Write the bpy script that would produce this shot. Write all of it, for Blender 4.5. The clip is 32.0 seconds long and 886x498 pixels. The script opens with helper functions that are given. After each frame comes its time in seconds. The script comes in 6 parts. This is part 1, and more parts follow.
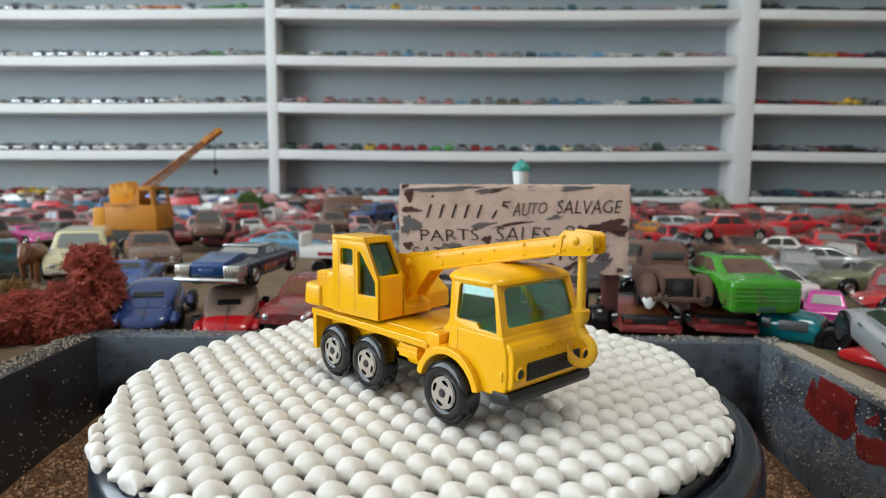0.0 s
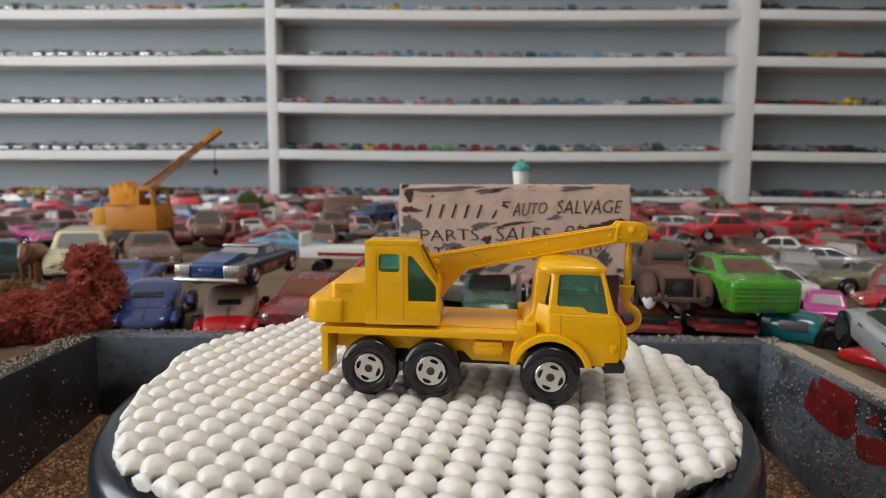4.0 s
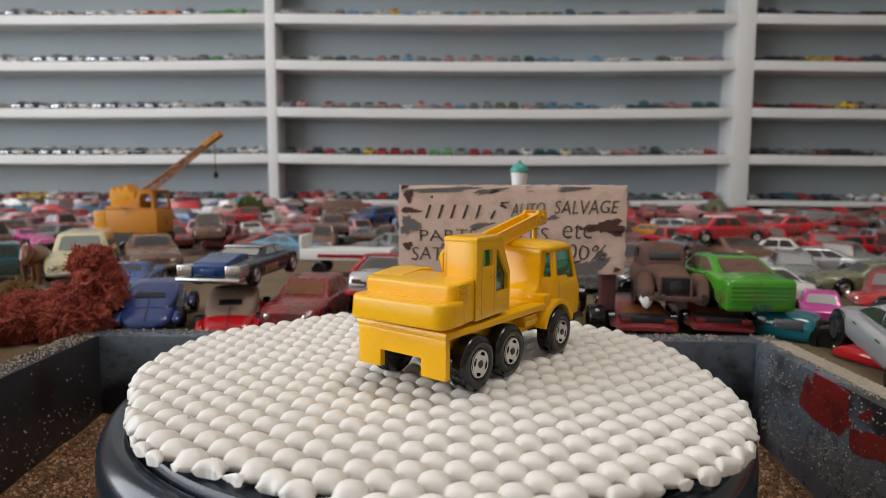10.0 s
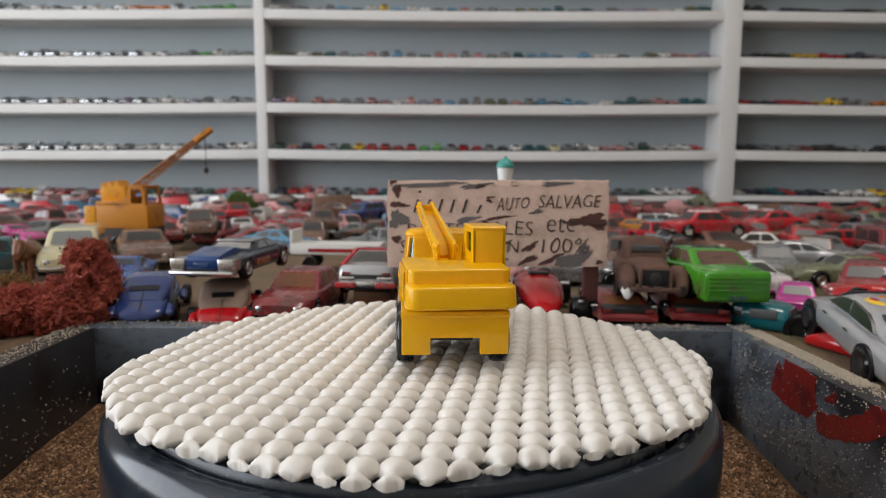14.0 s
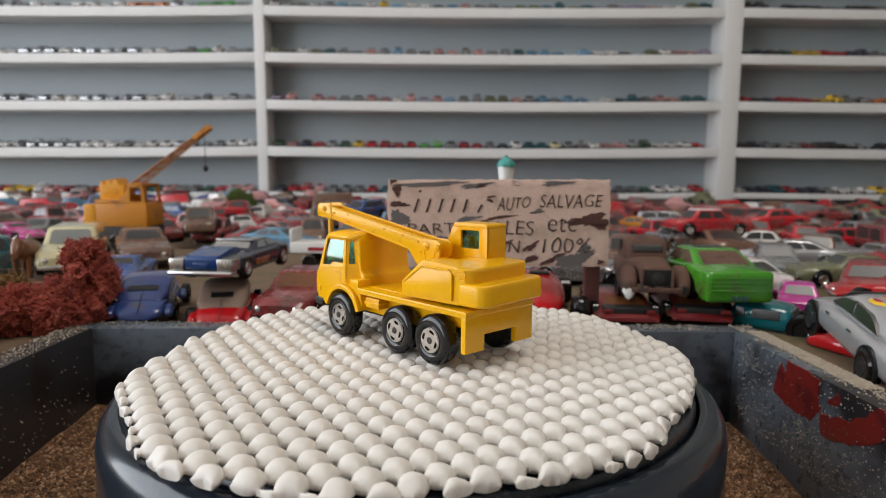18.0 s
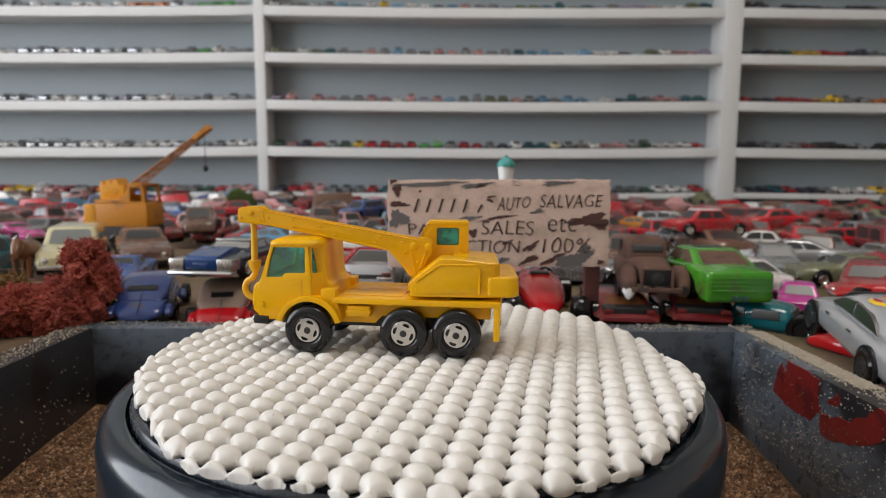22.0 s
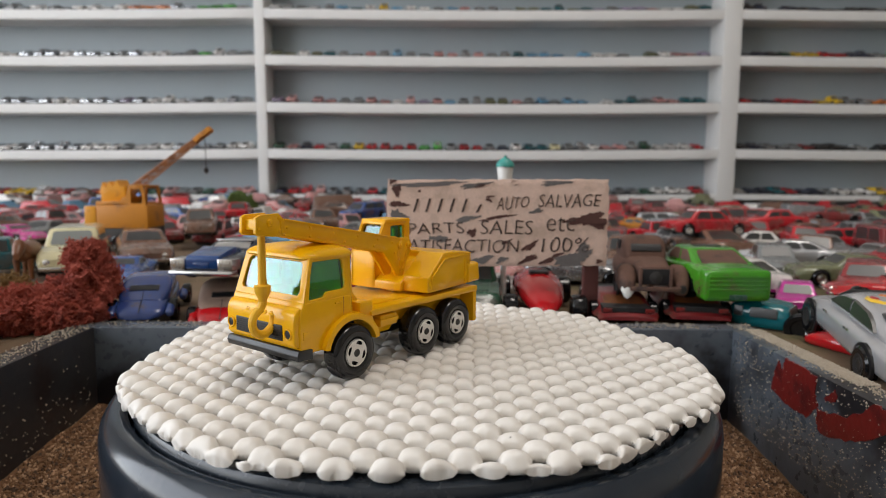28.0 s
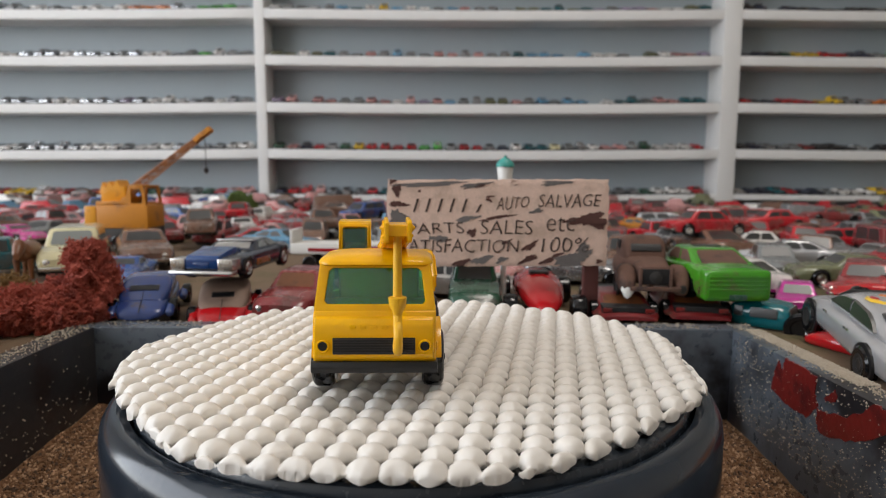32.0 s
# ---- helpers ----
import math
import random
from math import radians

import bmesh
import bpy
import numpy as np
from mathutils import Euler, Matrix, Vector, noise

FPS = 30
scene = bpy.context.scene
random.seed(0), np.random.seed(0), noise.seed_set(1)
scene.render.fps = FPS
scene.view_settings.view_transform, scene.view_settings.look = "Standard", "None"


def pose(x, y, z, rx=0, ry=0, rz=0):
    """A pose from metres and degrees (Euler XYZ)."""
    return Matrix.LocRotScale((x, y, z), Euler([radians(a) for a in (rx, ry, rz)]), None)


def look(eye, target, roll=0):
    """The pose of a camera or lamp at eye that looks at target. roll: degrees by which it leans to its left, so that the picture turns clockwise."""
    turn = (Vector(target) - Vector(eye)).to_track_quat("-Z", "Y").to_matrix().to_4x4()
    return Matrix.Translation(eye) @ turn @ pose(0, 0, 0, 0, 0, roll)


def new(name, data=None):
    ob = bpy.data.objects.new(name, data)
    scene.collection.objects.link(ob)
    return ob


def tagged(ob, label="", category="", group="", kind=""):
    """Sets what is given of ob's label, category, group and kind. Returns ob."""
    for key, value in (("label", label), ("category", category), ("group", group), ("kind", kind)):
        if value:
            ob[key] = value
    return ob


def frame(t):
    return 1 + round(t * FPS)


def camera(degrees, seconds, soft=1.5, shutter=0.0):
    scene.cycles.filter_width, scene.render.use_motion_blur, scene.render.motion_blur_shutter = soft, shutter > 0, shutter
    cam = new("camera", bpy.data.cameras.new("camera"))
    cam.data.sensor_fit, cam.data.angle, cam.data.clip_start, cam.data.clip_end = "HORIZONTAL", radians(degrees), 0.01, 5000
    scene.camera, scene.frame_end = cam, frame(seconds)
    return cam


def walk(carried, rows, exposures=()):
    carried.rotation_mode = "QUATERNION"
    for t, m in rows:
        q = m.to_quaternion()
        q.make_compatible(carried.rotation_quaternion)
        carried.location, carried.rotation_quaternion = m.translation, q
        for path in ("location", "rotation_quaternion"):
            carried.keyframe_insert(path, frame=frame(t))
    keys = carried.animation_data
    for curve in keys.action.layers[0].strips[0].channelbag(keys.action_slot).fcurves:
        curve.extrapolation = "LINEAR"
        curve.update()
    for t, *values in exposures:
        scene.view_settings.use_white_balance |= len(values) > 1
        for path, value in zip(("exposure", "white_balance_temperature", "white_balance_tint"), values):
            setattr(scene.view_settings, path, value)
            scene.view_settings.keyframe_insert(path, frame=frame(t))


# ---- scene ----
# Metres, z up. z = 0 is the top of the white mat, the turntable's axis stands at x = y = 0.
FOV = 71.1
cam = camera(FOV, 32.0, soft=0.9)
cam.data.dof.use_dof = True
cam.data.dof.focus_distance = 0.152
cam.data.dof.aperture_fstop = 25


def cam_pose(x, y, z, yaw, down, lean):
    """The camera's pose: yaw to the right, down and lean in degrees."""
    m = Matrix.Translation((x, y, z)) @ Matrix.Rotation(radians(-yaw), 4, "Z") @ Matrix.Rotation(radians(90 - down), 4, "X")
    return m @ Matrix.Rotation(radians(lean), 4, "Z")


# the handheld phone settles into a few steady poses
EYES = {"a": cam_pose(0.0041, -0.1619, 0.0499, -0.456, 6.43, 0.599), "b": cam_pose(0.0043, -0.1629, 0.0490, -0.463, 6.25, 0.512),
        "c": cam_pose(0.0041, -0.1653, 0.0482, -0.373, 6.01, 0.503), "d": cam_pose(0.0042, -0.1669, 0.0476, 0.217, 5.78, 0.513),
        "e": cam_pose(0.0054, -0.1731, 0.0475, 0.057, 6.35, 0.498), "f": cam_pose(0.0055, -0.1735, 0.0479, 0.515, 6.39, 0.480),
        "g": cam_pose(0.0053, -0.1716, 0.0491, 0.516, 6.68, 0.506), "h": cam_pose(0.0053, -0.1722, 0.0487, 0.516, 6.62, 0.484),
        "i": cam_pose(0.0057, -0.1734, 0.0479, 0.485, 6.45, 0.391)}
walk(cam, [(t, EYES[k]) for t, k in ((0, "a"), (7.1, "a"), (7.5, "b"), (8.5, "b"), (8.9, "c"), (10.0, "c"), (10.5, "d"), (11.0, "e"), (11.4, "f"), (14.1, "f"),
                                     (16.4, "g"), (22.0, "g"), (22.5, "h"), (25.5, "h"), (27.4, "i"), (32, "i"))],
     exposures=[(0, 0.27, 6000, 4), (0.9, 0.03, 6450, 12), (1.6, 0.0, 6450, 12), (26, 0.0, 6450, 12), (28, 0.06, 6450, 12), (32, 0.10, 6450, 12)])


# ---- light: daylight through the window at the left, and an added fill ----
world = bpy.data.worlds.new("sky")
scene.world = world
world.use_nodes = True
wn = world.node_tree
sky = wn.nodes.new("ShaderNodeTexSky")
sky.sky_type, sky.sun_disc, sky.sun_elevation, sky.sun_rotation = "NISHITA", False, radians(40), radians(200)
wn.links.new(sky.outputs[0], wn.nodes["Background"].inputs[0])
wn.nodes["Background"].inputs[1].default_value = 0.12

WIN_X, WIN_Y0, WIN_Y1, WIN_Z0, WIN_Z1 = -1.75, -1.35, 0.65, -0.15, 1.35


def area_light(name, size_x, size_y, m, power, colour):
    lamp = bpy.data.lights.new(name, "AREA")
    lamp.shape, lamp.size, lamp.size_y, lamp.energy, lamp.color = "RECTANGLE", size_x, size_y, power, colour
    ob = new(name, lamp)
    ob.matrix_world = m
    return ob


area_light("window_daylight", WIN_Y1 - WIN_Y0, WIN_Z1 - WIN_Z0,
             look((WIN_X - 0.02, (WIN_Y0 + WIN_Y1) / 2, (WIN_Z0 + WIN_Z1) / 2), (WIN_X + 1, (WIN_Y0 + WIN_Y1) / 2, 0.55)),
             38, (0.93, 0.97, 1.0))
# unseen warm fill added overhead to lift the dark sides, no fixture there
area_light("ceiling_lamp_light", 0.5, 0.5, look((0.35, -0.1, 1.42), (0.3, 0.0, 0)), 7, (1.0, 0.93, 0.84))


from mathutils import geometry

# ---- materials ----
def node_material(name, colour, rough=0.5, metal=0.0, vary=0.12, grain=400.0, bump=0.0, coat=0.0, stain_or_shade=None, patch_at=0.55,
                  patch_size=60.0, spec=0.5, rough_vary=0.1, per_object=0.0, coords="Object"):
    """A procedural surface: fine grain, larger patches, an optional stain or shade colour and a relief in metres."""
    m = bpy.data.materials.new(name)
    m.use_nodes = True
    nt = m.node_tree
    nd, ln = nt.nodes, nt.links
    b = nd["Principled BSDF"]
    b.inputs["Metallic"].default_value = metal
    b.inputs["Coat Weight"].default_value = coat
    b.inputs["Coat Roughness"].default_value = 0.06
    b.inputs["Specular IOR Level"].default_value = spec
    tc = nd.new("ShaderNodeTexCoord")
    fine, wide = nd.new("ShaderNodeTexNoise"), nd.new("ShaderNodeTexNoise")
    fine.inputs["Scale"].default_value, wide.inputs["Scale"].default_value = grain, patch_size
    fine.inputs["Detail"].default_value, wide.inputs["Detail"].default_value = 4.0, 5.0
    wide.inputs["Roughness"].default_value = 0.65
    for n in (fine, wide):
        ln.new(tc.outputs[coords], n.inputs["Vector"])
    mix = nd.new("ShaderNodeMix")
    mix.data_type = "RGBA"
    mix.inputs[6].default_value = (*[c * (1 - vary) for c in colour], 1)
    mix.inputs[7].default_value = (*[min(1, c * (1 + vary)) for c in colour], 1)
    add = nd.new("ShaderNodeMath")
    add.operation = "ADD"
    half = nd.new("ShaderNodeMath")
    half.operation = "MULTIPLY"
    half.inputs[1].default_value = 0.5
    ln.new(fine.outputs[0], add.inputs[0])
    ln.new(wide.outputs[0], add.inputs[1])
    ln.new(add.outputs[0], half.inputs[0])
    ln.new(half.outputs[0], mix.inputs[0])
    out = mix.outputs[2]
    if stain_or_shade:
        ramp = nd.new("ShaderNodeValToRGB")
        ramp.color_ramp.elements[0].position, ramp.color_ramp.elements[1].position = patch_at, patch_at + 0.12
        ln.new(wide.outputs[0], ramp.inputs[0])
        mix2 = nd.new("ShaderNodeMix")
        mix2.data_type = "RGBA"
        mix2.inputs[7].default_value = (*stain_or_shade, 1)
        ln.new(ramp.outputs[0], mix2.inputs[0])
        ln.new(out, mix2.inputs[6])
        out = mix2.outputs[2]
    if per_object:
        info, hsv = nd.new("ShaderNodeObjectInfo"), nd.new("ShaderNodeHueSaturation")
        rng = nd.new("ShaderNodeMapRange")
        rng.inputs[3].default_value, rng.inputs[4].default_value = 1 - per_object, 1 + per_object
        ln.new(info.outputs["Random"], rng.inputs[0])
        ln.new(rng.outputs[0], hsv.inputs["Value"])
        ln.new(out, hsv.inputs["Color"])
        out = hsv.outputs[0]
    ln.new(out, b.inputs["Base Color"])
    rr = nd.new("ShaderNodeMapRange")
    rr.inputs[3].default_value, rr.inputs[4].default_value = max(0.02, rough - rough_vary), min(1, rough + rough_vary)
    ln.new(half.outputs[0], rr.inputs[0])
    ln.new(rr.outputs[0], b.inputs["Roughness"])
    if bump:
        bp = nd.new("ShaderNodeBump")
        bp.inputs["Distance"].default_value = bump
        bp.inputs["Strength"].default_value = 0.6
        ln.new(half.outputs[0], bp.inputs["Height"])
        ln.new(bp.outputs[0], b.inputs["Normal"])
    return m


def glass_material(name, colour, rough=0.05, clear=0.6):
    """Tinted toy glazing: a thin clear plastic."""
    m = bpy.data.materials.new(name)
    m.use_nodes = True
    b = m.node_tree.nodes["Principled BSDF"]
    b.inputs["Base Color"].default_value = (*colour, 1)
    b.inputs["Roughness"].default_value = rough
    b.inputs["Transmission Weight"].default_value = clear
    b.inputs["IOR"].default_value = 1.45
    b.inputs["Coat Weight"].default_value = 1.0
    b.inputs["Coat IOR"].default_value = 1.6
    b.inputs["Coat Roughness"].default_value = rough
    return m


YELLOW = node_material("yellow_enamel", (0.87, 0.450, 0.002), 0.20, 0.0, 0.05, 420, 0.00005, coat=0.0, stain_or_shade=(0.30, 0.15, 0.02), patch_at=0.70, patch_size=210, rough_vary=0.07, spec=0.4)
YELLOW_PLASTIC = node_material("yellow_plastic", (0.83, 0.45, 0.015), 0.4, 0, 0.03, 500)
GREEN_GLASS = glass_material("green_tinted_plastic", (0.20, 0.80, 0.64), 0.02, 1.0)
TYRE = node_material("black_tyre_plastic", (0.008, 0.008, 0.009), 0.13, 0, 0.2, 500, 0.00001, spec=0.5)
CHROME = node_material("chromed_plastic", (0.66, 0.65, 0.63), 0.24, 1.0, 0.05, 700, 0.00002)
BLACK_PART = node_material("black_plastic", (0.012, 0.012, 0.013), 0.38, 0, 0.2, 600)
DARK_METAL = node_material("dull_dark_metal", (0.045, 0.042, 0.04), 0.5, 0.4, 0.3, 500, 0.00003)
MAT_WHITE = node_material("off_white_foamed_vinyl", (0.79, 0.752, 0.695), 0.42, 0, 0.04, 900, 0.00004, patch_size=35, spec=0.4)
TURNTABLE_BLACK = node_material("turntable_black_plastic", (0.018, 0.025, 0.035), 0.17, 0, 0.2, 300, 0.00001, rough_vary=0.08, stain_or_shade=(0.035, 0.04, 0.048), patch_at=0.62, patch_size=25)
PLATTER_BLACK = node_material("platter_black_plastic", (0.018, 0.024, 0.032), 0.26, 0, 0.15, 500)
WHITE_PAINT = node_material("white_shelf_paint", (0.72, 0.72, 0.71), 0.5, 0, 0.03, 60, 0.0002, patch_size=6)
GREY_PANEL = node_material("blue_grey_back_panel", (0.312, 0.360, 0.386), 0.6, 0, 0.05, 80, 0.0002, patch_size=5)
ROOM_WALL = node_material("cream_wall_paint", (0.62, 0.58, 0.52), 0.8, 0, 0.04, 40, 0.0005, patch_size=3)
CEILING_WHITE = node_material("white_ceiling_paint", (0.8, 0.79, 0.77), 0.85, 0, 0.03, 40, patch_size=3)
FLOOR_WOOD = node_material("brown_floor_boards", (0.20, 0.12, 0.07), 0.5, 0, 0.25, 30, patch_size=4)
EARTH = node_material("brown_modelling_ground", (0.165, 0.108, 0.063), 0.95, 0, 0.35, 420, 0.001, stain_or_shade=(0.10, 0.085, 0.035), patch_at=0.54, patch_size=14)
SAND = node_material("tan_coarse_sand", (0.215, 0.112, 0.054), 0.95, 0, 0.5, 900, 0.0012, patch_size=40, rough_vary=0.03)
GRAIN = node_material("sand_grain", (0.50, 0.31, 0.18), 0.85, 0, 0.3, 1200, coords="Generated")
DARK_GRAIN = node_material("dark_sand_grain", (0.095, 0.052, 0.03), 0.8, 0, 0.4, 900)
PALE_GRAIN = node_material("pale_grit", (0.42, 0.36, 0.28), 0.85, 0, 0.35, 900)
# Brushed slate; window sheen and lower shade are painted into base and patches.
TRAY_SHEEN_PAINT = node_material("slate_tray_paint_with_sheen", (0.112, 0.132, 0.157), 0.30, 0, 0.5, 260, 0.0003, stain_or_shade=(0.020, 0.018, 0.020), patch_at=0.49, patch_size=16, rough_vary=0.2)
# Left wall's copy, darkened to stand in for its shade away from the window.
TRAY_SHADED_PAINT = node_material("shaded_brown_tray_paint", (0.034, 0.033, 0.036), 0.36, 0, 0.4, 260, 0.0003, stain_or_shade=(0.024, 0.015, 0.013), patch_at=0.53, patch_size=30)
RED_DAUB = node_material("red_paint_daub", (0.19, 0.016, 0.013), 0.33, 0, 0.45, 500, 0.0003, stain_or_shade=(0.10, 0.010, 0.010), patch_at=0.52, patch_size=120, rough_vary=0.15)
SIGN_WOOD = node_material("pale_pinkish_sign_wood", (0.70, 0.51, 0.42), 0.75, 0, 0.26, 900, 0.0006, stain_or_shade=(0.55, 0.40, 0.32), patch_at=0.5, patch_size=60)
SIGN_DARK = node_material("dark_paint_smear", (0.085, 0.034, 0.027), 0.7, 0, 0.5, 700, 0.0002)
SIGN_GREY = node_material("grey_paint_smear", (0.15, 0.135, 0.13), 0.75, 0, 0.4, 700, 0.0002)
SIGN_INK = node_material("carved_letter_ink", (0.055, 0.035, 0.030), 0.7, 0, 0.4, 700)
POST_WOOD = node_material("reddish_brown_post", (0.11, 0.035, 0.030), 0.6, 0, 0.3, 500, 0.0003)
MOSS_RED = node_material("rust_red_lichen", (0.37, 0.080, 0.052), 0.95, 0, 0.4, 500, 0.0004, stain_or_shade=(0.22, 0.045, 0.032), patch_at=0.52, patch_size=90)
MOSS_OLIVE = node_material("olive_brown_lichen", (0.22, 0.13, 0.045), 0.95, 0, 0.4, 500, 0.0004)
MOSS_GREEN = node_material("green_lichen", (0.09, 0.13, 0.03), 0.95, 0, 0.4, 500, 0.0004)
RUST = node_material("rusted_metal", (0.145, 0.076, 0.054), 0.8, 0.2, 0.4, 500, 0.0003, stain_or_shade=(0.065, 0.042, 0.036), patch_at=0.5, patch_size=90)
SMOKE_GLASS = glass_material("smoked_plastic", (0.012, 0.014, 0.014), 0.34, 0.2)
CLEAR_GLASS = glass_material("clear_plastic", (0.35, 0.38, 0.38), 0.08, 0.5)
ORANGE_PAINT = node_material("worn_orange_enamel", (0.56, 0.215, 0.012), 0.45, 0, 0.12, 400, 0.0001, stain_or_shade=(0.30, 0.12, 0.03), patch_at=0.55, patch_size=70)
PALE_PLASTIC = node_material("pale_plastic", (0.74, 0.73, 0.69), 0.4, 0, 0.05, 500)
ORANGE_BRIGHT = node_material("bright_orange_enamel", (0.72, 0.31, 0.012), 0.35, 0, 0.12, 400, 0.0001, stain_or_shade=(0.40, 0.16, 0.03), patch_at=0.6, patch_size=90)
LATTICE_RUST = node_material("orange_brown_rusted_paint", (0.34, 0.135, 0.045), 0.6, 0, 0.4, 400, 0.0001, stain_or_shade=(0.14, 0.06, 0.035), patch_at=0.5, patch_size=120)
TEAL_ROOF = node_material("teal_plastic", (0.05, 0.30, 0.26), 0.4, 0, 0.1, 500)

PAINTS = {}
for cname, c in {"red": (0.43, 0.014, 0.022), "dark red": (0.25, 0.035, 0.036), "faded pink": (0.55, 0.27, 0.26), "magenta": (0.62, 0.05, 0.30),
                 "white": (0.72, 0.70, 0.67), "silver": (0.42, 0.43, 0.45), "grey": (0.22, 0.23, 0.23), "black": (0.02, 0.02, 0.022),
                 "navy blue": (0.022, 0.030, 0.060), "blue": (0.045, 0.10, 0.30), "light blue": (0.14, 0.33, 0.50), "teal": (0.008, 0.10, 0.12),
                 "green": (0.07, 0.33, 0.06), "dark green": (0.015, 0.075, 0.04), "olive": (0.16, 0.17, 0.09), "cream": (0.66, 0.60, 0.36),
                 "yellow": (0.72, 0.46, 0.03), "orange": (0.62, 0.17, 0.02), "brown": (0.17, 0.09, 0.06), "lilac": (0.36, 0.30, 0.42)}.items():
    PAINTS[cname] = node_material(cname.replace(" ", "_") + "_car_enamel", c, 0.26, 0.75 if cname == "silver" else 0.0, 0.10, 300, 0.00003, coat=0.45,
                                  stain_or_shade=tuple(0.38 * v + d for v, d in zip(c, (0.055, 0.040, 0.032))), patch_at=0.52, patch_size=55, per_object=0.22, rough_vary=0.18)


def clean_enamel(name, colour, metal=0.0, rough=0.14, dirt=(0.12, 0.075, 0.05), dirt_at=0.66):
    """Glossy enamel of the better kept cars, with a little dirt."""
    return node_material(name, colour, rough, metal, 0.08, 350, 0.00004, coat=0.6, stain_or_shade=dirt, patch_at=dirt_at, patch_size=95, rough_vary=0.07)


GLOSS_RED = clean_enamel("glossy_red_enamel", (0.46, 0.010, 0.014), dirt_at=0.75)
VINTAGE_BLUE = clean_enamel("deep_blue_enamel", (0.028, 0.058, 0.21), rough=0.22, dirt=(0.07, 0.055, 0.06), dirt_at=0.58)
TAN_DUST = node_material("dusty_tan_paint", (0.25, 0.17, 0.13), 0.6, 0, 0.2, 500, 0.0001, stain_or_shade=(0.17, 0.07, 0.05), patch_at=0.58, patch_size=110)
BRIGHT_GREEN = clean_enamel("bright_green_enamel", (0.050, 0.27, 0.012), rough=0.2, dirt=(0.12, 0.085, 0.04), dirt_at=0.57)
DEEP_TEAL = clean_enamel("deep_teal_enamel", (0.004, 0.145, 0.175), rough=0.16)
HOT_PINK = clean_enamel("hot_pink_enamel", (0.62, 0.045, 0.36), rough=0.2)
SOFT_SILVER = clean_enamel("soft_silver_enamel", (0.50, 0.50, 0.51), 0.45, 0.25, (0.33, 0.32, 0.31), 0.72)
MIDNIGHT = clean_enamel("midnight_blue_enamel", (0.040, 0.052, 0.085), 0.75, 0.15, (0.10, 0.075, 0.055), 0.60)
RACE_BLUE = clean_enamel("engine_blue_enamel", (0.014, 0.055, 0.19), rough=0.16)
MAROON = clean_enamel("maroon_wreck_enamel", (0.20, 0.016, 0.018), 0.0, 0.3, (0.10, 0.055, 0.038), 0.55)
PALE_CREAM = clean_enamel("pale_cream_enamel", (0.66, 0.60, 0.36), 0.0, 0.2, (0.34, 0.26, 0.15), 0.62)
CARAMEL = node_material("caramel_brown_plastic", (0.17, 0.060, 0.020), 0.35, 0, 0.4, 300, 0.0001, stain_or_shade=(0.07, 0.025, 0.012), patch_at=0.5, patch_size=80)


# ---- mesh helpers ----
def mesh_of(name, bm, material, smooth=35.0):
    me = bpy.data.meshes.new(name)
    bm.normal_update()
    bm.to_mesh(me)
    bm.free()
    for mm in (material if isinstance(material, (list, tuple)) else [material]):
        me.materials.append(mm)
    if smooth:
        me.shade_smooth()
        me.set_sharp_from_angle(angle=radians(smooth))
    return me


def part(name, bm, material, parent=None, label="", m=None, smooth=35.0):
    """Links a bmesh as one mesh object under a thing or a part."""
    ob = new(name, bm if isinstance(bm, bpy.types.Mesh) else mesh_of(name, bm, material, smooth))
    if parent:
        ob.parent = parent
    if m is not None:
        ob.matrix_local = m
    if label:
        tagged(ob, label)
    return ob


def empty(name, m=None):
    ob = new(name)
    ob.empty_display_size = 0.01
    if m is not None:
        ob.matrix_world = m
    return ob


def add_box(bm, x0, x1, y0, y1, z0, z1):
    v = [bm.verts.new((x, y, z)) for z in (z0, z1) for y in (y0, y1) for x in (x0, x1)]
    for f in ((0, 2, 3, 1), (4, 5, 7, 6), (0, 1, 5, 4), (2, 6, 7, 3), (0, 4, 6, 2), (1, 3, 7, 5)):
        bm.faces.new([v[i] for i in f])
    return v


def add_prism(bm, pts, y0, y1):
    """A polygon in x and z, drawn out from y0 to y1."""
    a, b = [bm.verts.new((x, y0, z)) for x, z in pts], [bm.verts.new((x, y1, z)) for x, z in pts]
    bm.faces.new(a)
    bm.faces.new(b[::-1])
    n = len(pts)
    for i in range(n):
        bm.faces.new((a[i], b[i], b[(i + 1) % n], a[(i + 1) % n]))
    return a, b


def soften(bm, offset, angle=25.0, segments=2):
    bmesh.ops.recalc_face_normals(bm, faces=bm.faces)
    bm.normal_update()
    es = [e for e in bm.edges if len(e.link_faces) == 2 and e.calc_face_angle(0) > radians(angle)]
    bmesh.ops.bevel(bm, geom=es, offset=offset, segments=segments, profile=0.6, affect="EDGES", clamp_overlap=True)
    return bm


def box_mesh(x0, x1, y0, y1, z0, z1, bev=0.0, segments=2):
    bm = bmesh.new()
    add_box(bm, x0, x1, y0, y1, z0, z1)
    bmesh.ops.recalc_face_normals(bm, faces=bm.faces)
    return soften(bm, bev, 25, segments) if bev else bm


def prism_mesh(pts, y0, y1, bev=0.0, segments=2):
    bm = bmesh.new()
    add_prism(bm, pts, y0, y1)
    bmesh.ops.recalc_face_normals(bm, faces=bm.faces)
    return soften(bm, bev, 20, segments) if bev else bm


